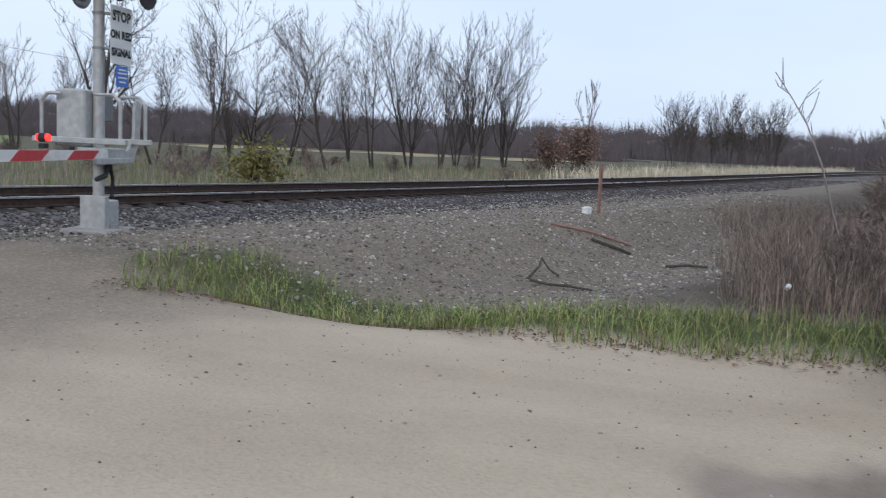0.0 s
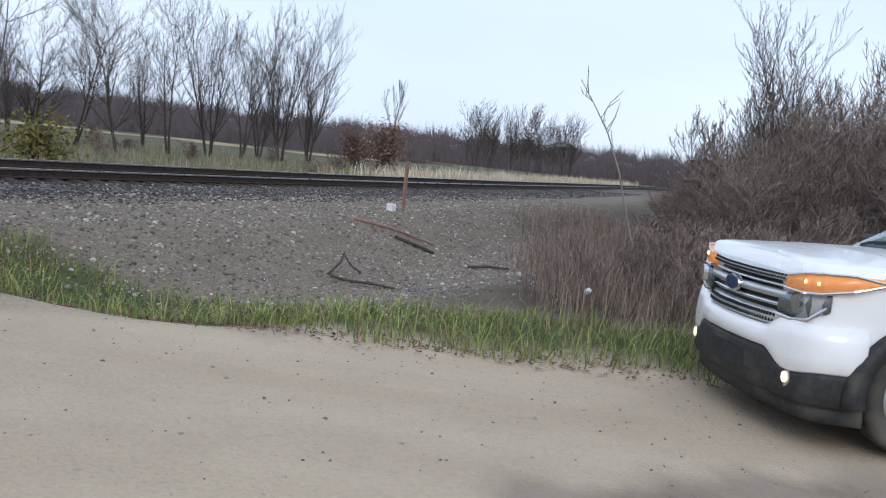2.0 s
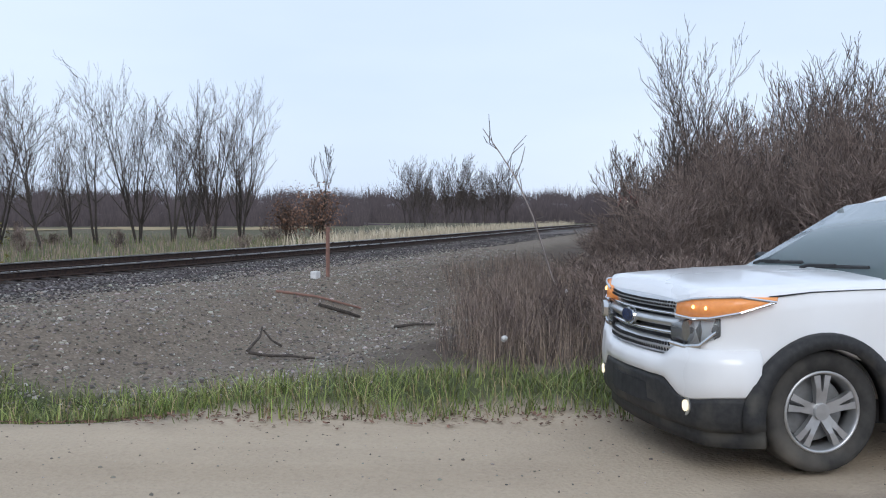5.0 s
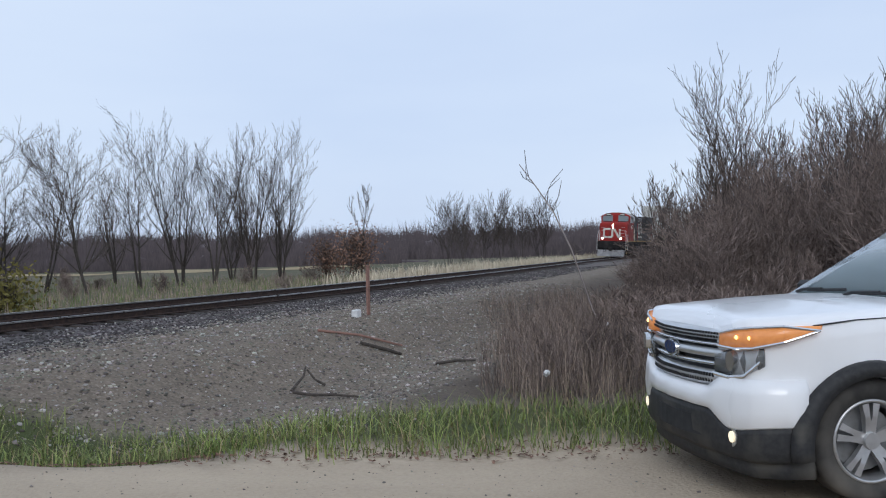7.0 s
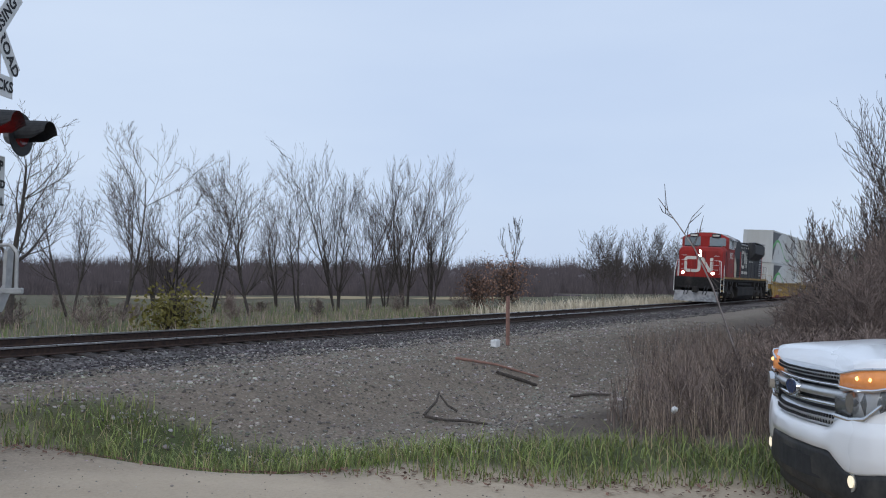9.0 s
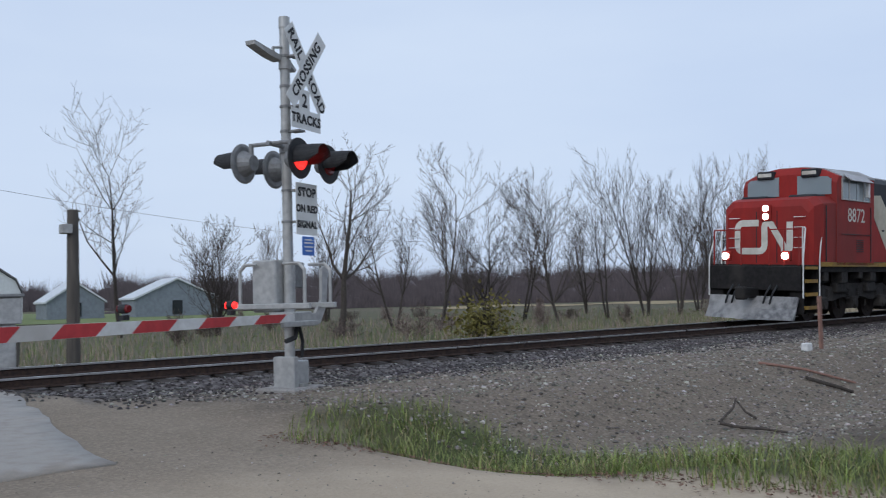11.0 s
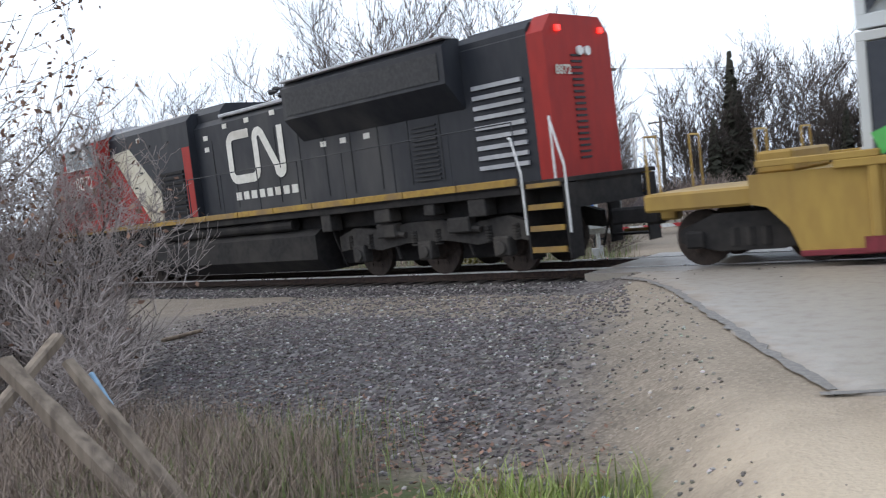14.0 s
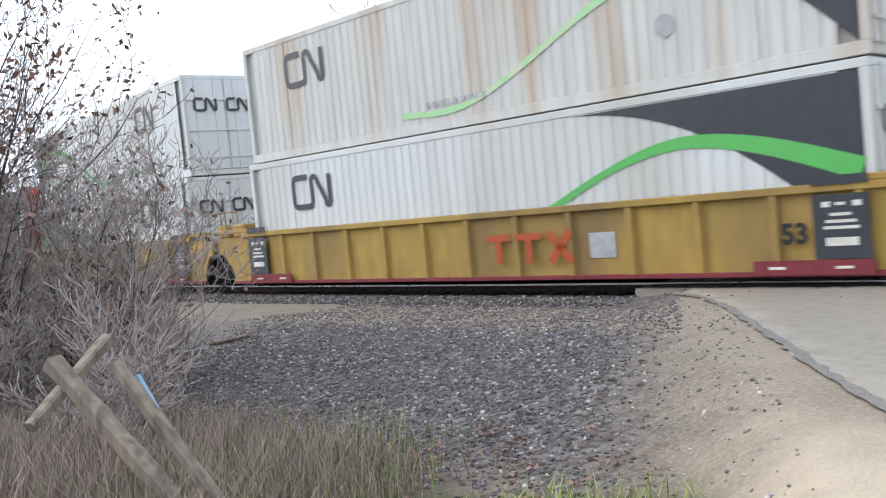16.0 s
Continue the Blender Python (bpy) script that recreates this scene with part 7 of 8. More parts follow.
def spruce(br, d, h, seed):
    """A dark conical spruce of drooping sprays."""
    x, y = at(br, d)
    root = thing("spruce_tree", "dark green conical spruce among bare trees", "tree", pose(x, y, gz(x, y)))
    bm = bmesh.new()
    rod(bm, (0, 0, -0.1), (0, 0, h), h * 0.018, 0.02, 8)
    part("trunk", bm, M["bark"], root)
    rnd = random.Random(seed)
    V, F = [], []
    for _ in range(int(520 * h / 8)):
        t = rnd.random() ** 0.8
        z = h * (0.08 + 0.92 * t)
        r = (1 - t) * h * 0.19 * rnd.uniform(0.5, 1.1) + 0.12
        a = rnd.uniform(0, math.tau)
        c, s = math.cos(a), math.sin(a)
        w = 0.12 + 0.22 * r
        k = len(V)
        V += [(0.1 * c, 0.1 * s, z + 0.1), (r * 0.6 * c - w * s, r * 0.6 * s + w * c, z - 0.12 * r), (r * c, r * s, z - 0.32 * r), (r * 0.6 * c + w * s, r * 0.6 * s - w * c, z - 0.12 * r), (r * 0.55 * c, r * 0.55 * s, z - 0.45 * r)]
        F += [(k, k + 1, k + 2, k + 3), (k, k + 4, k + 2)]
    mesh_part("crown", V, F, M["spruce"], root)


spruce(21.0, 62, 11.0, 1)
spruce(14.9, 58, 6.2, 2)
spruce(22.2, 60, 6.5, 3)


# shrubs: a few shapes, many plants
def shrub_mesh(seed, height, stems, mat, leafy=0, spread=0.5):
    pcs = grow(seed, height, spread, stems, leafy, 0.12, 1.25, 0.016 * (height / 2) ** 0.5, 0.5)
    v, f = tubes(pcs, 0.006)
    me = bpy.data.meshes.new("shrub")
    me.from_pydata(v, [], f)
    me.materials.append(mat)
    return me


PALE = [shrub_mesh(340 + k, 1.9, 6, M["twig_pale"], 2, 0.9) for k in range(3)]
SHRUBS = [shrub_mesh(300 + k, 3.6, 7, M["brush"], 2, 0.9) for k in range(4)]
LOW = [shrub_mesh(320 + k, 1.5, 6, M["brush"], 2, 0.75) for k in range(3)]


def plant(label, mesh, x, y, s, turn, group):
    ob = tagged(new("shrub", mesh), label, "shrub", group)
    ob.matrix_world = pose(x, y, gz(x, y) - 0.05, 0, 0, turn) @ Matrix.Diagonal((s[0], s[0], s[1], 1))
    return ob


rnd_p = random.Random(77)
# thicket beside the road, hiding the line's far curve
for k in range(132):
    br, d = rnd_p.uniform(-104, -77.8), rnd_p.uniform(18, 40)
    d = max(d, 21) if br > -81 else d
    x, y = at(br, d)
    hgt = (0.48 + 0.58 * float(smooth(77.5, 85, -br))) * (0.7 + 0.016 * d)
    plant("dense leafless brown brush in the thicket beside the road", SHRUBS[k % 4], x, y, (rnd_p.uniform(0.8, 1.15), hgt * rnd_p.uniform(0.7, 1.1)), rnd_p.uniform(0, 360), "thicket brush")
for k in range(34):
    br = rnd_p.uniform(-78.2, -76.4) if k < 10 else rnd_p.uniform(-100, -76.5)
    d = rnd_p.uniform(16, 34) if k < 10 else rnd_p.uniform(13, 20)
    x, y = at(br, d)
    plant("low tangle of dry brown brush at the thicket's edge", LOW[k % 3], x, y, (rnd_p.uniform(0.8, 1.3), rnd_p.uniform(0.6, 1.1)), rnd_p.uniform(0, 360), "thicket brush")
for i, (br, d, h, st) in enumerate([(-83.2, 27, 6.9, 2), (-81.0, 27, 4.8, 3), (-79.4, 30, 4.0, 3), (-88.2, 26, 4.9, 3), (-91.0, 24, 4.9, 3), (-93.8, 24, 4.9, 3), (-86.4, 30, 4.9, 3), (-97.0, 24, 5.0, 3), (-78.4, 24, 3.0, 2), (-84.6, 29, 5.2, 4), (-87.2, 33, 6.0, 4), (-89.6, 30, 5.6, 4), (-92.4, 30, 5.8, 4), (-95.2, 28, 5.6, 4), (-99.0, 27, 5.6, 4), (-82.0, 31, 5.0, 4)]):
    x, y = at(br, d)
    bare_tree("bare young tree rising from the roadside thicket", x, y, h, 160 + i, 0.55, st, 3, 0.3, 1.1, 0, 0.007, i * 40, 0.07, 0.45)
# undergrowth beyond the railway, on both sides of the far road, and by the near verge
for k in range(22):
    br, d = rnd_p.uniform(-62, -20), rnd_p.uniform(36, 70)
    x, y = at(br, d)
    plant("low brown brush under the row of bare trees", LOW[k % 3], x, y, (rnd_p.uniform(0.8, 1.5), rnd_p.uniform(0.5, 1.1)), rnd_p.uniform(0, 360), "field brush")
for k in range(60):
    br, d = rnd_p.choice([rnd_p.uniform(12.5, 24.3), rnd_p.uniform(27.6, 62)]), rnd_p.uniform(44, 68)
    if br > 27:
        d = rnd_p.uniform(34, 60) + (30 if br < 28.5 else 0)
    x, y = at(br, d)
    plant("tangled brown brush in the wood beyond the crossing", SHRUBS[k % 4], x, y, (rnd_p.uniform(1.1, 1.6), rnd_p.uniform(0.7, 1.0) * (1.4 if br > 30 else 1.0)), rnd_p.uniform(0, 360), "wood brush")

# the scrubby tree and bushes on the near bank
bare_tree("dark scrubby tree with a few dead leaves beside the bank", -11.6, 4.9, 7.6, 205, 0.8, 3, 3, 0.2, 0.95, 1500, 0.005, 30, 0.06, 0.5)
bare_tree("dark scrubby tree with a few dead leaves beside the bank", -13.4, 4.0, 8.0, 209, 0.8, 3, 3, 0.2, 0.95, 1500, 0.005, 200, 0.06, 0.5)
bare_tree("pale twiggy bush leaning over the bank", -9.7, 4.5, 3.4, 231, 0.95, 8, 3, 0.12, 1.1, 160, 0.0035, 80, 0.016, 0.7, "twig_pale")
bare_tree("pale twiggy bush leaning over the bank", -10.6, 3.7, 3.9, 233, 0.95, 9, 3, 0.12, 1.2, 420, 0.004, 200, 0.018, 0.75, "twig_pale")
bare_tree("pale twiggy bush leaning over the bank", -11.0, 5.6, 3.3, 236, 0.95, 8, 3, 0.12, 1.2, 260, 0.004, 300, 0.018, 0.75, "twig_pale")
rnd_b = random.Random(5)
for k in range(34):
    br, d = rnd_b.uniform(60.5, 86), rnd_b.uniform(8.6, 14)
    x, y = at(br, d)
    plant("grey leafless brush on the near bank", PALE[k % 3], x, y, (rnd_b.uniform(0.65, 1.1), rnd_b.uniform(0.55, 1.0)), rnd_b.uniform(0, 360), "bank brush")


def dead_tree():
    root = thing("dead_tree", "thin dead tree leaning out of the brush", "tree")
    rnd = random.Random(3)
    pcs = []
    pts = [Vector((14.6, 3.95, gz(14.6, 3.95) - 0.1)), Vector((14.2, 4.15, 0.75)), Vector((13.6, 4.25, 1.6)), Vector((13.2, 4.38, 2.15)), Vector((12.85, 4.52, 2.52)), Vector((12.5, 4.66, 2.85))]
    for i in range(5):
        pcs.append((pts[i], pts[i + 1], 0.02 - 0.0026 * i, 0.0174 - 0.0026 * i, 0))
        for _ in range(3):
            q = pts[i].lerp(pts[i + 1], rnd.random())
            for _k in range(2):
                e = q + Vector((rnd.uniform(-0.16, 0.2), rnd.uniform(-0.15, 0.15), rnd.uniform(0.02, 0.26)))
                pcs.append((q, e, 0.008, 0.004, 1))
                q = e
    v, f = tubes([p for p in pcs if p[4] == 0])
    mesh_part("trunk", v, f, M["twig_pale"], root)
    v, f = tubes([p for p in pcs if p[4] > 0])
    mesh_part("crown", v, f, M["twig"], root)


dead_tree()


def leaf_bush(label, br, d, w, h, mat, seed, count=1300):
    x, y = at(br, d)
    root = thing("leafy_shrub", label, "shrub", pose(x, y, gz(x, y)))
    pcs = grow(seed, h, 0.8, 7, 2, 0.15, 1.2, 0.03)
    v, f = tubes(pcs, 0.01)
    mesh_part("branch_work", v, f, M["twig"], root)
    leaf_cloud("leaves", [Vector((p[1].x * w, p[1].y * w, p[1].z)) for p in pcs if p[4] > 0], count, 0.8, 0.085, M[mat], root, seed)


leaf_bush("yellow-green leafy shrub beyond the rails", -39.3, 33, 1.7, 1.25, "leaf_yellow", 5)
leaf_bush("rusty brown leafy shrub beyond the rails", -59.4, 62, 1.3, 3.4, "leaf_brown", 6, 1700)
leaf_bush("rusty brown leafy shrub beyond the rails", -57.8, 66, 1.3, 2.8, "leaf_brown", 7, 1200)
leaf_bush("yellow-green leafy shrub beyond the rails", 36.4, 30, 1.0, 1.2, "leaf_yellow", 8, 1200)
x, y = at(-59.8, 62)
bare_tree("slender bare sapling above a rusty shrub", x, y, 6.4, 181, 0.35, 1, 3, 0.4, 1.0, 0, 0.012)
for i, (br, d) in enumerate([(-66.2, 92), (-67.4, 95), (-68.6, 94), (-69.8, 96), (-71.0, 98), (-65.2, 96)]):
    x, y = at(br, d)
    bare_tree("rounded bare bush beyond the curve of the line", x, y, 6.6 + 0.5 * (i % 3), 190 + i, 0.6, 7, 2, 0.2, 1.3, 0, 0.014, 0, 0.03, 0.7)


def blades(name, label, places, h0, h1, width, lean, material, category, seed):
    """Thousands of bent grass blades or dry stems in one mesh."""
    rnd = np.random.RandomState(seed)
    P = np.array(places)
    n = len(P)
    a = rnd.uniform(0, math.tau, n)
    h = rnd.uniform(h0, h1, n) * rnd.uniform(0.6, 1.0, n)
    k = rnd.uniform(0.1, 1.0, n) * lean * h
    dx, dy = np.cos(a), np.sin(a)
    wx, wy = -dy * width, dx * width
    V = np.zeros((n, 5, 3))
    V[:, 0] = P + np.stack([wx, wy, -0.02 + 0 * h], 1)
    V[:, 1] = P - np.stack([wx, wy, 0.02 + 0 * h], 1)
    mid = P + np.stack([dx * k * 0.3, dy * k * 0.3, h * 0.6], 1)
    V[:, 2] = mid - np.stack([wx * 0.7, wy * 0.7, 0 * h], 1)
    V[:, 3] = mid + np.stack([wx * 0.7, wy * 0.7, 0 * h], 1)
    V[:, 4] = P + np.stack([dx * k, dy * k, h], 1)
    base = np.arange(n)[:, None] * 5
    F = np.concatenate([base + np.array([[0, 1, 2, 3]])], 0).tolist() + (base + np.array([[3, 2, 4]])).tolist()
    me = bpy.data.meshes.new(name)
    me.from_pydata(V.reshape(-1, 3).tolist(), [], F)
    me.materials.append(material)
    return tagged(new(name, me), label, category, kind="stuff")


def strewn(n, test, x0, x1, y0, y1, seed, clump=0.0):
    rnd = np.random.RandomState(seed)
    x, y = rnd.uniform(x0, x1, n), rnd.uniform(y0, y1, n)
    p = test(x, y)
    if clump:
        p = p * (1 - clump + clump * np.clip(1.6 * (0.5 + 0.5 * wob(x, y, 2.1, seed)) + 0.5 * wob(x, y, 5.3), 0, 1))
    keep = rnd.rand(n) < p
    x, y = x[keep], y[keep]
    return np.stack([x, y, ground_z(x, y)], 1)


def verge_mask(x, y):
    wx, wy = x + 0.18 * wob(x, y, 2.3), y + 0.18 * wob(y, x, 2.1, 1)
    a, b = across(wx, wy), along(wx, wy)
    return smooth(7.25, 7.6, a) * (1 - smooth(8.7, 9.6, a)) * (1 - smooth(4.4, 5.5, b)) * smooth(-9, -6, b)


def left_mask(x, y):
    a, b = across(x, y), along(x, y)
    return smooth(-1.5, -1.0, a) * (1 - smooth(-0.35, 0.05, a)) * smooth(2.6, 3.4, b) * (1 - smooth(5.0, 5.8, b))


blades("verge_grass", "green roadside grass beside the gravel road", strewn(70000, verge_mask, 3.5, 16, -6, 10, 1, 0.85), 0.04, 0.2, 0.006, 1.7, M["grass"], "grass", 1)
blades("verge_straw", "dry straw blades among the roadside grass", strewn(16000, verge_mask, 3.5, 16, -6, 10, 2, 0.4), 0.06, 0.26, 0.004, 1.6, M["grass_dry"], "grass", 2)
blades("verge_tufts", "bright grass tufts along the gravel road", strewn(44000, verge_mask, 3.5, 16, -6, 10, 31, 1.0), 0.08, 0.28, 0.005, 1.9, M["grass_bright"], "grass", 31)
blades("bank_grass", "bright green grass tuft below the bank", strewn(30000, left_mask, -6, 0, 1, 7, 3, 0.75), 0.12, 0.4, 0.006, 0.8, M["grass_bright"], "grass", 3)
blades("bank_straw", "dry straw blades in the bank grass", strewn(6000, left_mask, -6, 0, 1, 7, 4, 0.5), 0.15, 0.4, 0.004, 0.7, M["grass_dry"], "grass", 4)


def weed_right(x, y):
    a, br = across(x, y), np.degrees(np.arctan2(x, y)) + 1.2 * wob(x, y, 1.1)
    return smooth(8.6, 9.8, a) * smooth(66.4, 71.0, br) * np.exp(-np.maximum(np.hypot(x, y) - 10, 0) / 14)


def weed_left(x, y):
    a, d = across(x, y), off_track(x, y)
    return smooth(9.9, 11.0, d) * (1 - smooth(-2.6, -1.7, a)) * (1 - smooth(13, 16, d))


blades("dry_weeds", "tall dry brown weeds before the thicket", strewn(90000, weed_right, 8, 30, -6, 9, 5, 0.5), 0.25, 0.85, 0.004, 0.8, M["brush"], "weeds", 5)
blades("dry_weeds", "tall dry tawny weeds before the thicket", strewn(60000, weed_right, 8, 30, -6, 9, 6, 0.6), 0.2, 0.75, 0.004, 1.0, M["weed"], "weeds", 6)
for k in range(24):
    br, d = rnd_p.uniform(-100, -70.5), rnd_p.uniform(10.5, 15)
    x, y = at(br, d)
    sc = 0.45 + 0.5 * float(smooth(71, 80, -br)) * rnd_p.uniform(0.6, 1)
    plant("low tangle of dry brown brush in the ditch", LOW[k % 3], x, y, (sc * 1.1, sc * rnd_p.uniform(0.8, 1.1)), rnd_p.uniform(0, 360), "ditch brush")
blades("bank_weeds", "matted dry brown weeds on the near bank", strewn(70000, weed_left, -12, -2, -1, 6, 7, 0.35), 0.15, 0.62, 0.003, 1.0, M["weed"], "weeds", 7)
blades("bank_weeds", "dark dry stems among the bank weeds", strewn(9000, weed_left, -12, -2, -1, 6, 8, 0.4), 0.2, 0.8, 0.003, 0.8, M["brush"], "weeds", 8)


def green_edge(x, y):
    a, d = across(x, y), off_track(x, y)
    return smooth(-4.0, -3.2, a) * (1 - smooth(-2.3, -1.6, a)) * smooth(9.4, 10.2, d) * (1 - smooth(12.5, 13.5, d))


blades("bank_weed_green", "green blades at the edge of the bank weeds", strewn(9000, green_edge, -7, -1, 0, 6, 19, 0.7), 0.12, 0.5, 0.004, 0.8, M["grass"], "grass", 19)
blades("bank_weed_green", "green blades among the bank weeds", strewn(5000, weed_left, -9, -2, 0, 6, 9, 0.8), 0.12, 0.4, 0.005, 0.7, M["grass"], "grass", 9)


def reed(x, y):
    d = off_track(x, y)
    return smooth(2.6, 3.4, -d) * (1 - smooth(5.5, 8, -d)) * smooth(35, 42, x) * (1 - smooth(108, 115, x))


blades("pale_reeds", "pale straw-coloured grass along the line's far side", strewn(60000, reed, 26, 112, 12, 36, 10, 0.5), 0.7, 1.2, 0.03, 0.5, M["straw_pale"], "grass", 10)


def meadow(x, y):
    d = off_track(x, y)
    return smooth(3.0, 4.5, -d) * (1 - road_mask(x, y)) * np.exp(-np.maximum(-d - 4, 0) / 16)


blades("field_grass", "rough green and brown grass beyond the railway", strewn(60000, meadow, -30, 60, 17, 60, 11, 0.4), 0.15, 0.5, 0.012, 0.7, M["grass"], "grass", 11)
blades("field_weeds", "rough brown weeds beyond the railway", strewn(46000, meadow, -30, 60, 17, 60, 12, 0.6), 0.2, 0.7, 0.01, 0.6, M["weed"], "weeds", 12)

# fallen leaves in the ditch under the bank
leaf_cloud_rnd = np.random.RandomState(21)
LV, LF = [], []
for _ in range(3600):
    x, y = leaf_cloud_rnd.uniform(-8, -1.5), leaf_cloud_rnd.uniform(3.0, 7.5)
    d, a = float(off_track(x, y)), across(x, y)
    if not (8.2 < d < 11.6 and a < -0.3) or leaf_cloud_rnd.rand() > smooth(8.2, 10.0, d):
        continue
    z, t, s = gz(x, y) + 0.025, leaf_cloud_rnd.rand() * 6.28, leaf_cloud_rnd.uniform(0.015, 0.035)
    k = len(LV)
    c, sn = math.cos(t) * s, math.sin(t) * s
    LV += [(x - c, y - sn, z), (x + sn * 0.6, y - c * 0.6, z + 0.012), (x + c, y + sn, z + leaf_cloud_rnd.uniform(0, 0.03)), (x - sn * 0.6, y + c * 0.6, z + 0.008)]
    LF.append((k, k + 1, k + 2, k + 3))
tagged(mesh_part("fallen_leaves", LV, LF, M["leaf_brown"]), "brown fallen leaves in the ditch", "leaves", kind="stuff")


edge_rnd = np.random.RandomState(33)
EV, EF = [], []
for _ in range(1500):
    b_, a_ = edge_rnd.uniform(-7, 5.2), edge_rnd.normal(7.38, 0.16)
    x, y = 0.891 * a_ - 0.454 * b_, 0.454 * a_ + 0.891 * b_
    z, t, w_ = gz(x, y) + 0.012, edge_rnd.rand() * 6.28, edge_rnd.uniform(0.012, 0.032)
    c, sn, k = math.cos(t) * w_, math.sin(t) * w_, len(EV)
    EV += [(x - c, y - sn, z), (x + sn * 0.6, y - c * 0.6, z + 0.01), (x + c, y + sn, z + edge_rnd.uniform(0, 0.025)), (x - sn * 0.6, y + c * 0.6, z + 0.006)]
    EF.append((k, k + 1, k + 2, k + 3))
tagged(mesh_part("fallen_leaves", EV, EF, M["leaf_brown"]), "brown dead leaves along the edge of the gravel road", "leaves", kind="stuff")


# ---------------- distance: woods, fields and farm ----------------
def far_woods():
    """Belts of leafless scrub: uneven ridges bristling with fanned twigs."""
    rnd = np.random.RandomState(12)
    V, F, k = [], [], 0
    for d0, h0, b0, b1 in ((150, 3.6, -62, -17), (215, 6.4, -100, 75), (290, 8.8, -100, 75), (380, 11.0, -100, 75)):
        br = np.arange(b0, b1, 0.22 * 215 / d0)
        if d0 < 290:
            br = br[(br < -16) | (br > 27)]
        n = len(br)
        low = np.where((br > -16) & (br < 26), 0.8, 1.0)
        w = np.radians(br)
        top = h0 * low * (0.72 + 0.16 * np.sin(br * 2.3 + d0) + 0.14 * np.sin(br * 5.1 + 2 * d0) + 0.18 * rnd.rand(n))
        for i in range(n):
            m = 64
            d = d0 * (1 + 0.03 * rnd.randn(m))
            a = w[i] + np.radians(0.16 * rnd.randn(m) * 215 / d0)
            x, y = -np.sin(a) * d, np.cos(a) * d
            hh = top[i] * rnd.uniform(0.55, 1.25, m)
            z0 = np.zeros(m) - 0.4
            t, e = rnd.uniform(0.05, 0.16, m) * d0 / 200, rnd.uniform(-0.35, 0.35, m) * hh
            cx, cy = np.cos(a), np.sin(a)
            V.append(np.stack([np.stack([x - t * cx, y - t * cy, z0], 1), np.stack([x + t * cx, y + t * cy, z0], 1), np.stack([x + e * cx, y + e * cy, hh], 1)], 1).reshape(-1, 3))
            F.append(k + np.arange(m * 3).reshape(-1, 3))
            k += 3 * m
    V, F = np.concatenate(V), np.concatenate(F)
    tagged(mesh_part("far_woods", V.tolist(), F.tolist(), M["far_wood"]), "grey-brown leafless woods along the horizon", "woods", kind="stuff")
    bm = bmesh.new()
    for b0, b1, d, h in ((-100, 75, 400, 6.8), (-64, -15, 158, 1.8), (-100, -15, 222, 4.2), (27, 75, 222, 4.2)):
        rings = []
        for br in np.arange(b0, b1, 0.5):
            x0, y0 = at(br, d)
            x1, y1 = at(br, d + 16)
            hh = h * (1 + 0.2 * math.sin(br * 3.1) + 0.12 * math.sin(br * 7.7)) * (0.03 + 0.97 * float(smooth(b0, b0 + 10, br) * (1 - smooth(b1 - 6, b1, br))))
            rings.append([(x0, y0, -1), (x0, y0, hh * 0.8), ((x0 + x1) / 2, (y0 + y1) / 2, hh), (x1, y1, -1)])
        loft(bm, rings)
    tagged(part("far_woods", bm, M["far_wood"], None, "", True), "grey-brown scrub filling the foot of the far woods", "woods", kind="stuff")


far_woods()


def field_strip(name, b0, b1, d0, d1, mat, label):
    V = []
    n = 30
    for i in range(n + 1):
        br = b0 + (b1 - b0) * i / n
        for d in (d0 + 6 * math.sin(i * 0.9), d1 + 8 * math.sin(i * 0.6)):
            x, y = at(br, d)
            V.append((x, y, float(ground_z(x, y)) * (d < 150) - 0.15 * (d >= 150) + 0.06))
    F = [(2 * i, 2 * i + 2, 2 * i + 3, 2 * i + 1) for i in range(n)]
    tagged(mesh_part(name, V, F, mat), label, "field", kind="structure")


field_strip("field", -60, -34, 112, 128, M["grass_dry"], "pale strip of harvested field before the far woods")
field_strip("field", -26, 22, 84, 210, M["grass"], "green pasture before the farm")


def gable(root, name, x0, x1, y0, y1, z0, eave, ridge, wall, roof, along_x=True, over=0.25):
    """A pitched-roof block with real eaves."""
    bm = bmesh.new()
    if along_x:
        ym = (y0 + y1) / 2
        prism(bm, [(y0, z0), (y1, z0), (y1, eave), (ym, ridge), (y0, eave)], 0, x0, x1)
    else:
        xm = (x0 + x1) / 2
        prism(bm, [(x0, z0), (x1, z0), (x1, eave), (xm, ridge), (x0, eave)], 1, y0, y1)
    part("wall", bm, wall, root)
    for s in (0, 1):
        bm = bmesh.new()
        if along_x:
            ym = (y0 + y1) / 2
            ye = y0 - over if s == 0 else y1 + over
            ez = eave - over * (ridge - eave) / (ym - y0)
            prism(bm, [(ye, ez), (ym, ridge + 0.02), (ym, ridge + 0.2), (ye, ez + 0.18)], 0, x0 - over, x1 + over)
        else:
            xm = (x0 + x1) / 2
            xe = x0 - over if s == 0 else x1 + over
            ez = eave - over * (ridge - eave) / (xm - x0)
            prism(bm, [(xe, ez), (xm, ridge + 0.02), (xm, ridge + 0.2), (xe, ez + 0.18)], 1, y0 - over, y1 + over)
        part("roof", bm, roof, root)


def holes(root, items, face_y, mat="window", name="window"):
    for x, z, w, h in items:
        bm = bmesh.new()
        box(bm, x - w / 2, x + w / 2, face_y - 0.08, face_y - 0.02, z - h / 2, z + h / 2)
        part(name, bm, M[mat], root)


top_thing = thing


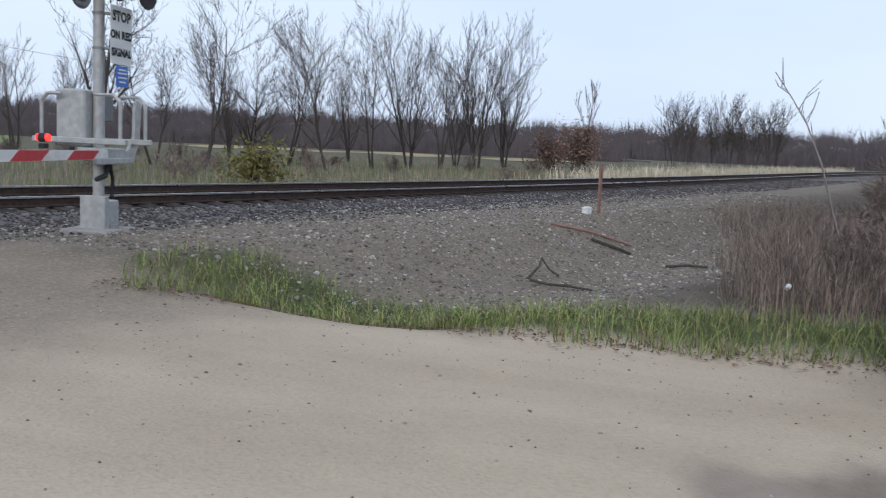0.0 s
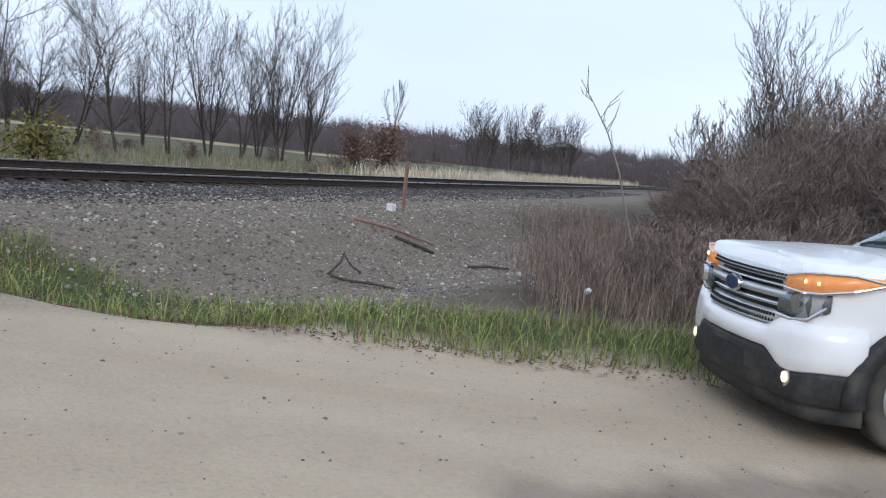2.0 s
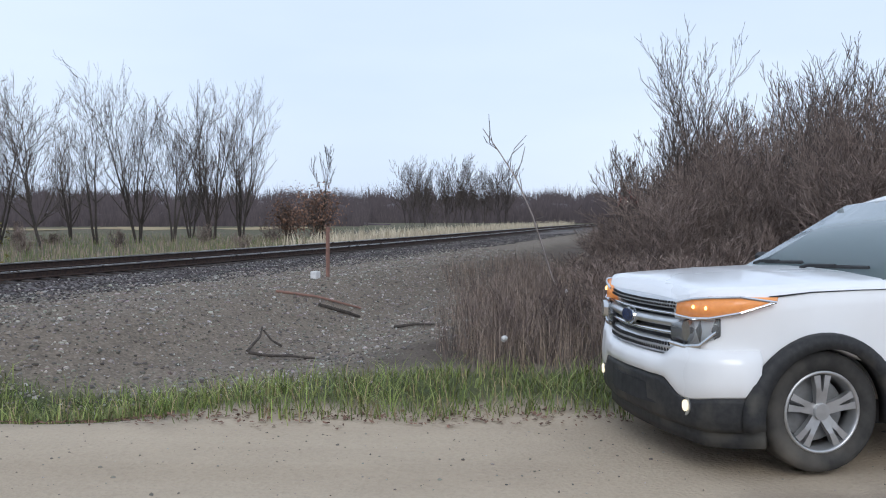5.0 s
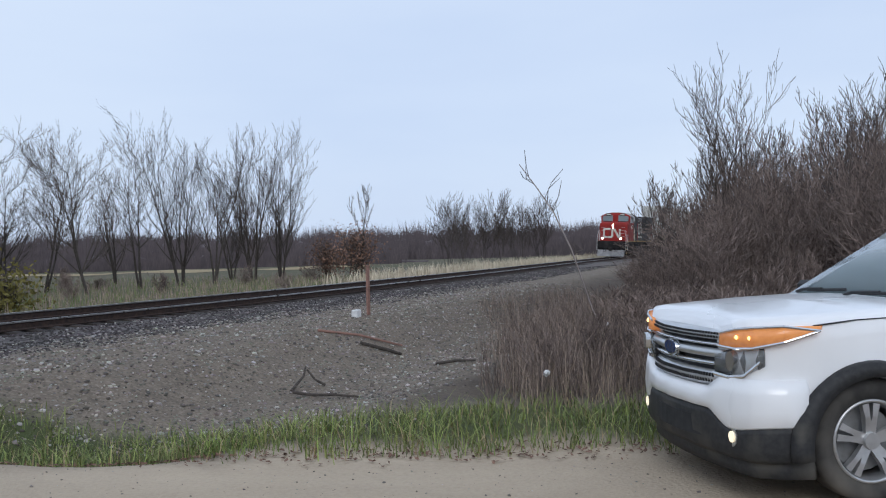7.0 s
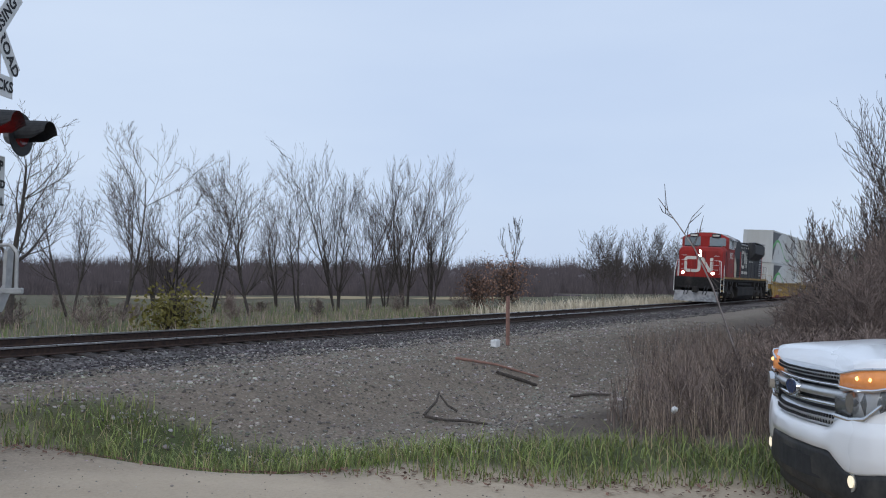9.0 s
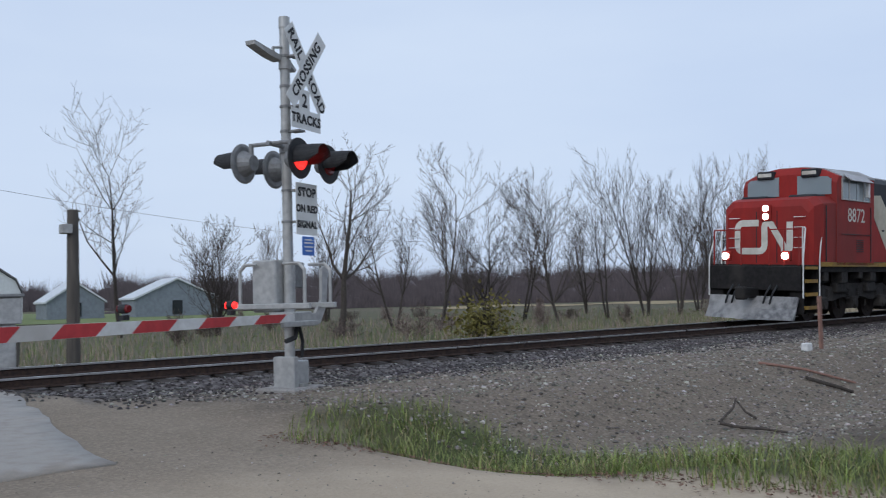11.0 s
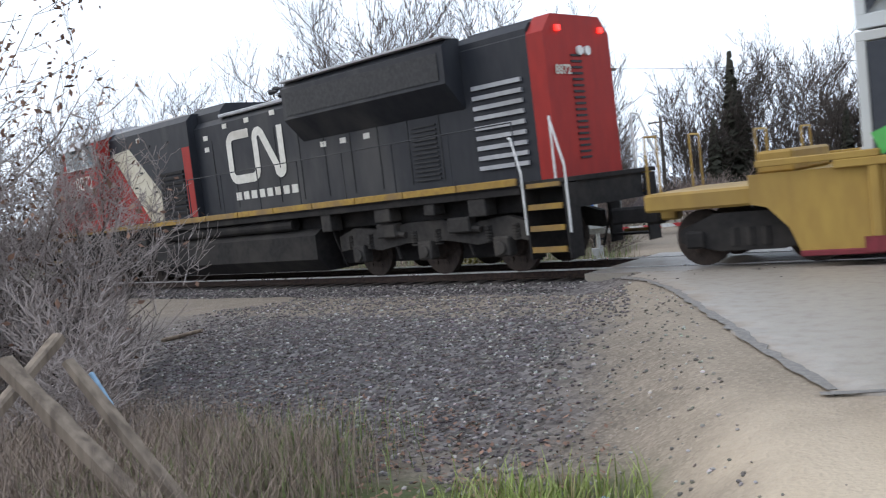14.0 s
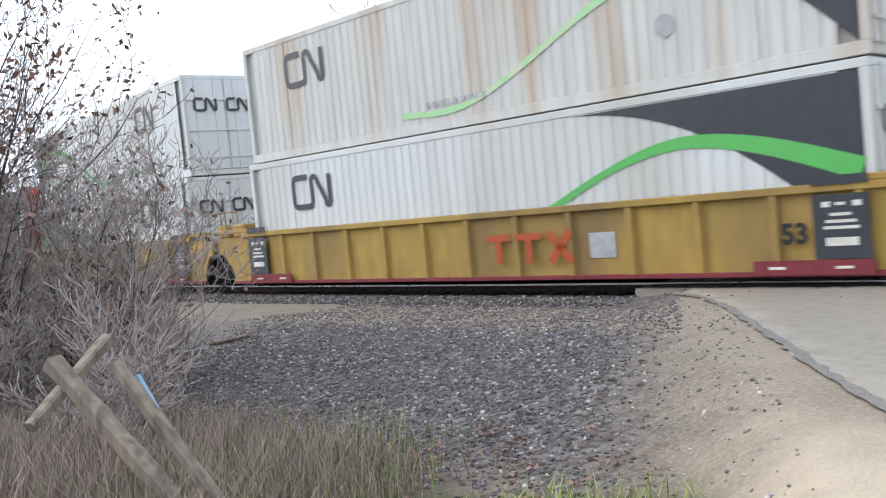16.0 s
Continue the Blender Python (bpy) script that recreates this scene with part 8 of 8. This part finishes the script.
def farm():
    # white farmhouse, two storeys
    def thing(name, label, category, m):
        """The farm stands a little left of the road's square, its buildings tall."""
        return top_thing(name, label, category, pose(0, 0, 0, 0, 0, 0.9) @ m @ Matrix.Diagonal((1, 1, 1.17, 1)))
    r = thing("farmhouse", "white two-storey farmhouse with a dark roof", "house", pose(-29.5, 158, -0.1, 0, 0, 12))
    gable(r, "house", -4.0, 4.0, -3.5, 3.5, 0, 4.6, 6.6, M["siding_white"], M["roof_dark"], False)
    holes(r, [(-1.5, 3.7, 1.6, 0.8), (1.8, 3.7, 1.0, 1.0), (-2.2, 1.6, 1.0, 1.2), (1.2, 1.6, 1.0, 1.2)], -3.5)
    # brown hip cottage
    r = thing("cottage", "low grey cottage with a steep hipped roof", "house", pose(-16.6, 160, -0.1, 0, 0, 0))
    bm = bmesh.new()
    box(bm, -3.6, 3.6, -3, 3, 0, 2.3)
    part("wall", bm, M["silo"], r)
    bm = bmesh.new()
    loft(bm, [[(-4, -3.4, 2.2), (4, -3.4, 2.2), (4, 3.4, 2.2), (-4, 3.4, 2.2)], [(-0.5, -0.3, 5.0), (0.6, -0.3, 5.0), (0.6, 0.3, 5.0), (-0.5, 0.3, 5.0)]])
    part("roof", bm, M["roof_dark"], r)
    holes(r, [(-1.6, 1.2, 1.2, 1.0), (2.0, 1.1, 1.0, 1.8)], -3)
    # round-roofed white shed
    r = thing("shed", "white round-roofed farm shed", "shed", pose(-7.5, 162, -0.1, 0, 0, 0))
    bm = bmesh.new()
    prism(bm, [(-3, 0), (3, 0)] + [(3 * math.cos(a), 1.6 + 2.8 * math.sin(a)) for a in np.linspace(0, math.pi, 9)], 0, -4.6, 5.4)
    part("roof", bm, M["roof_metal"], r)
    bm = bmesh.new()
    prism(bm, [(-2.9, 0), (2.9, 0), (2.9, 1.6), (1.8, 3.6), (0, 4.3), (-1.8, 3.6), (-2.9, 1.6)], 0, -4.75, -4.6)
    part("wall", bm, M["siding_grey"], r)
    holes(r, [(2.0, 0.9, 4.0, 1.3)], -3.0, "siding_white", "door")
    # long grey barn
    r = thing("barn", "long grey metal barn with a pale roof", "barn", pose(6.0, 168, -0.1, 0, 0, 0))
    gable(r, "barn", -8.5, 8.5, -5, 5, 0, 2.7, 5.0, M["siding_grey"], M["roof_metal"], True, 0.4)
    holes(r, [(-3.0, 1.0, 1.0, 1.9), (2.4, 1.2, 1.6, 2.0)], -5)
    # white dairy barn with a swept roof, and the gambrel barn beside it
    r = thing("barn", "low white barn with a shining metal roof", "barn", pose(15.6, 121, -0.1, 0, 0, 0))
    bm = bmesh.new()
    box(bm, -6.2, 4.4, -3, 3, 0, 1.7)
    part("wall", bm, M["siding_white"], r)
    bm = bmesh.new()
    prism(bm, [(-6.6, 1.6), (-1.0, 2.6), (1.2, 4.9), (5.5, 5.1), (5.5, 1.6)], 1, -3.2, 3.2)
    part("roof", bm, M["roof_metal"], r)
    holes(r, [(1.0, 0.9, 1.6, 1.4)], -3)
    r = thing("barn", "white gambrel barn with a dark roof edge", "barn", pose(22.6, 118, -0.1, 0, 0, 0))
    bm = bmesh.new()
    prism(bm, [(-3, 0), (3, 0), (3, 2.4), (2.2, 4.0), (0, 5.3), (-2.2, 4.0), (-3, 2.4)], 1, 0, 9)
    part("wall", bm, M["siding_white"], r)
    for s in (-1, 1):
        for (xa, za), (xb, zb) in (((3.1, 2.3), (2.25, 4.05)), ((2.25, 4.05), (0, 5.35))):
            bm = bmesh.new()
            prism(bm, [(s * xa, za), (s * xb, zb), (s * xb, zb + 0.25), (s * (xa + 0.1), za + 0.12)], 1, -0.3, 9.3)
            part("roof", bm, M["roof_dark"], r)
    for x_, y_, dia, h, lab in ((10.9, 149, 4.2, 8.6, "short grey concrete stave silo"), (16.3, 151, 5.4, 13.0, "tall grey concrete stave silo")):
        r = thing("silo", lab, "silo", pose(x_, y_, -0.1))
        bm = bmesh.new()
        rod(bm, (0, 0, 0), (0, 0, h), dia / 2, dia / 2, 28)
        part("drum", bm, M["silo"], r)
        for z in np.arange(0.8, h, 0.9):
            bm = bmesh.new()
            rod(bm, (0, 0, z), (0, 0, z + 0.06), dia / 2 + 0.03, dia / 2 + 0.03, 28)
            part("hoop", bm, M["wood_pole"], r)
        bm = bmesh.new()
        pipe(bm, [(0.4, -dia / 2 - 0.15, 0), (0.9, -dia / 2 - 0.15, h + 0.4)], 0.18)
        part("chute", bm, M["wood_pole"], r)
        bm = bmesh.new()
        pipe(bm, [(-dia * 0.3, 0, h), (-dia * 0.3, 0, h + 0.5), (dia * 0.35, 0, h + 0.5), (dia * 0.35, 0, h)], 0.05)
        part("top_rail", bm, M["wood_pole"], r)
    for bx, by, w, hh in ((29.5, 112, 3.2, 2.6), (40, 108, 5, 2.8)):
        r = thing("shed", "small grey shed beside the barn", "shed", pose(bx, by, -0.1))
        gable(r, "shed", -w, w, -2.5, 2.5, 0, hh * 0.65, hh + 0.9, M["siding_grey"], M["roof_metal"], False)
        holes(r, [(0, 0.9, 1.2, 1.4)], -2.5)
    r = thing("truck", "white farm truck parked before the barn", "truck", pose(6.6, 160, 0))
    bm = bmesh.new()
    box(bm, -1.2, 0.6, -0.9, 0.9, 0.6, 2.0, 0.1)
    box(bm, 0.6, 1.7, -0.85, 0.85, 0.6, 1.35, 0.1)
    part("cab", bm, M["siding_white"], r)
    for x_ in (-0.7, 1.2):
        bm = bmesh.new()
        rod(bm, (x_, -0.95, 0.45), (x_, 0.95, 0.45), 0.42, 0.42, 14)
        part("wheel", bm, M["tyre"], r)
    r = thing("house", "white house half hidden by bare trees", "house", pose(*at(36.6, 62), -0.1, 0, 0, 30))
    gable(r, "house", -3, 3, -3, 3, 0, 2.8, 4.4, M["siding_white"], M["roof_dark"], True)
    holes(r, [(-1.4, 1.5, 0.9, 1.2), (1.2, 1.5, 0.9, 1.2)], -3)


farm()


# ---------------- motion ----------------
def motions():
    """The train rolls through the crossing at an even speed."""
    for ob, u, lift in TRAIN:
        rows = []
        for t in np.arange(0, 16.01, 0.5):
            x, y, th = track(NOSE_S - SPEED * (t - NOSE_T) + u)
            rows.append((t, pose(x, y, RAIL_Z + 0.7175 * CANT, 0, 0, math.degrees(th)) @ pose(0, 0, lift, math.degrees(CANT), 0, 0)))
        walk(ob, rows)
    for ws, r in [(w, 0.52) for w in LOCO_AXLES] + [(w, 0.46) for w in CAR_AXLES[:6]]:
        place = ws.location.copy()
        turn = math.degrees(SPEED / r) / FPS
        walk(ws, [(k / FPS, pose(*place, 0, -turn * k, 0)) for k in range(0, 481)])
    # the wipers sweep once, early on
    for ob, (x, y, z) in WIPERS:
        sweep = [(0.0, 4), (0.9, 4), (1.1, 26), (1.3, 72), (1.5, 88), (1.7, 62), (1.9, 24), (2.1, 4), (2.6, 4), (9.0, 4), (16.0, 4)]
        walk(ob, [(t, pose(x, y, z, 0, 35, 0) @ pose(0, 0, 0, 0, 0, a)) for t, a in sweep])


motions()
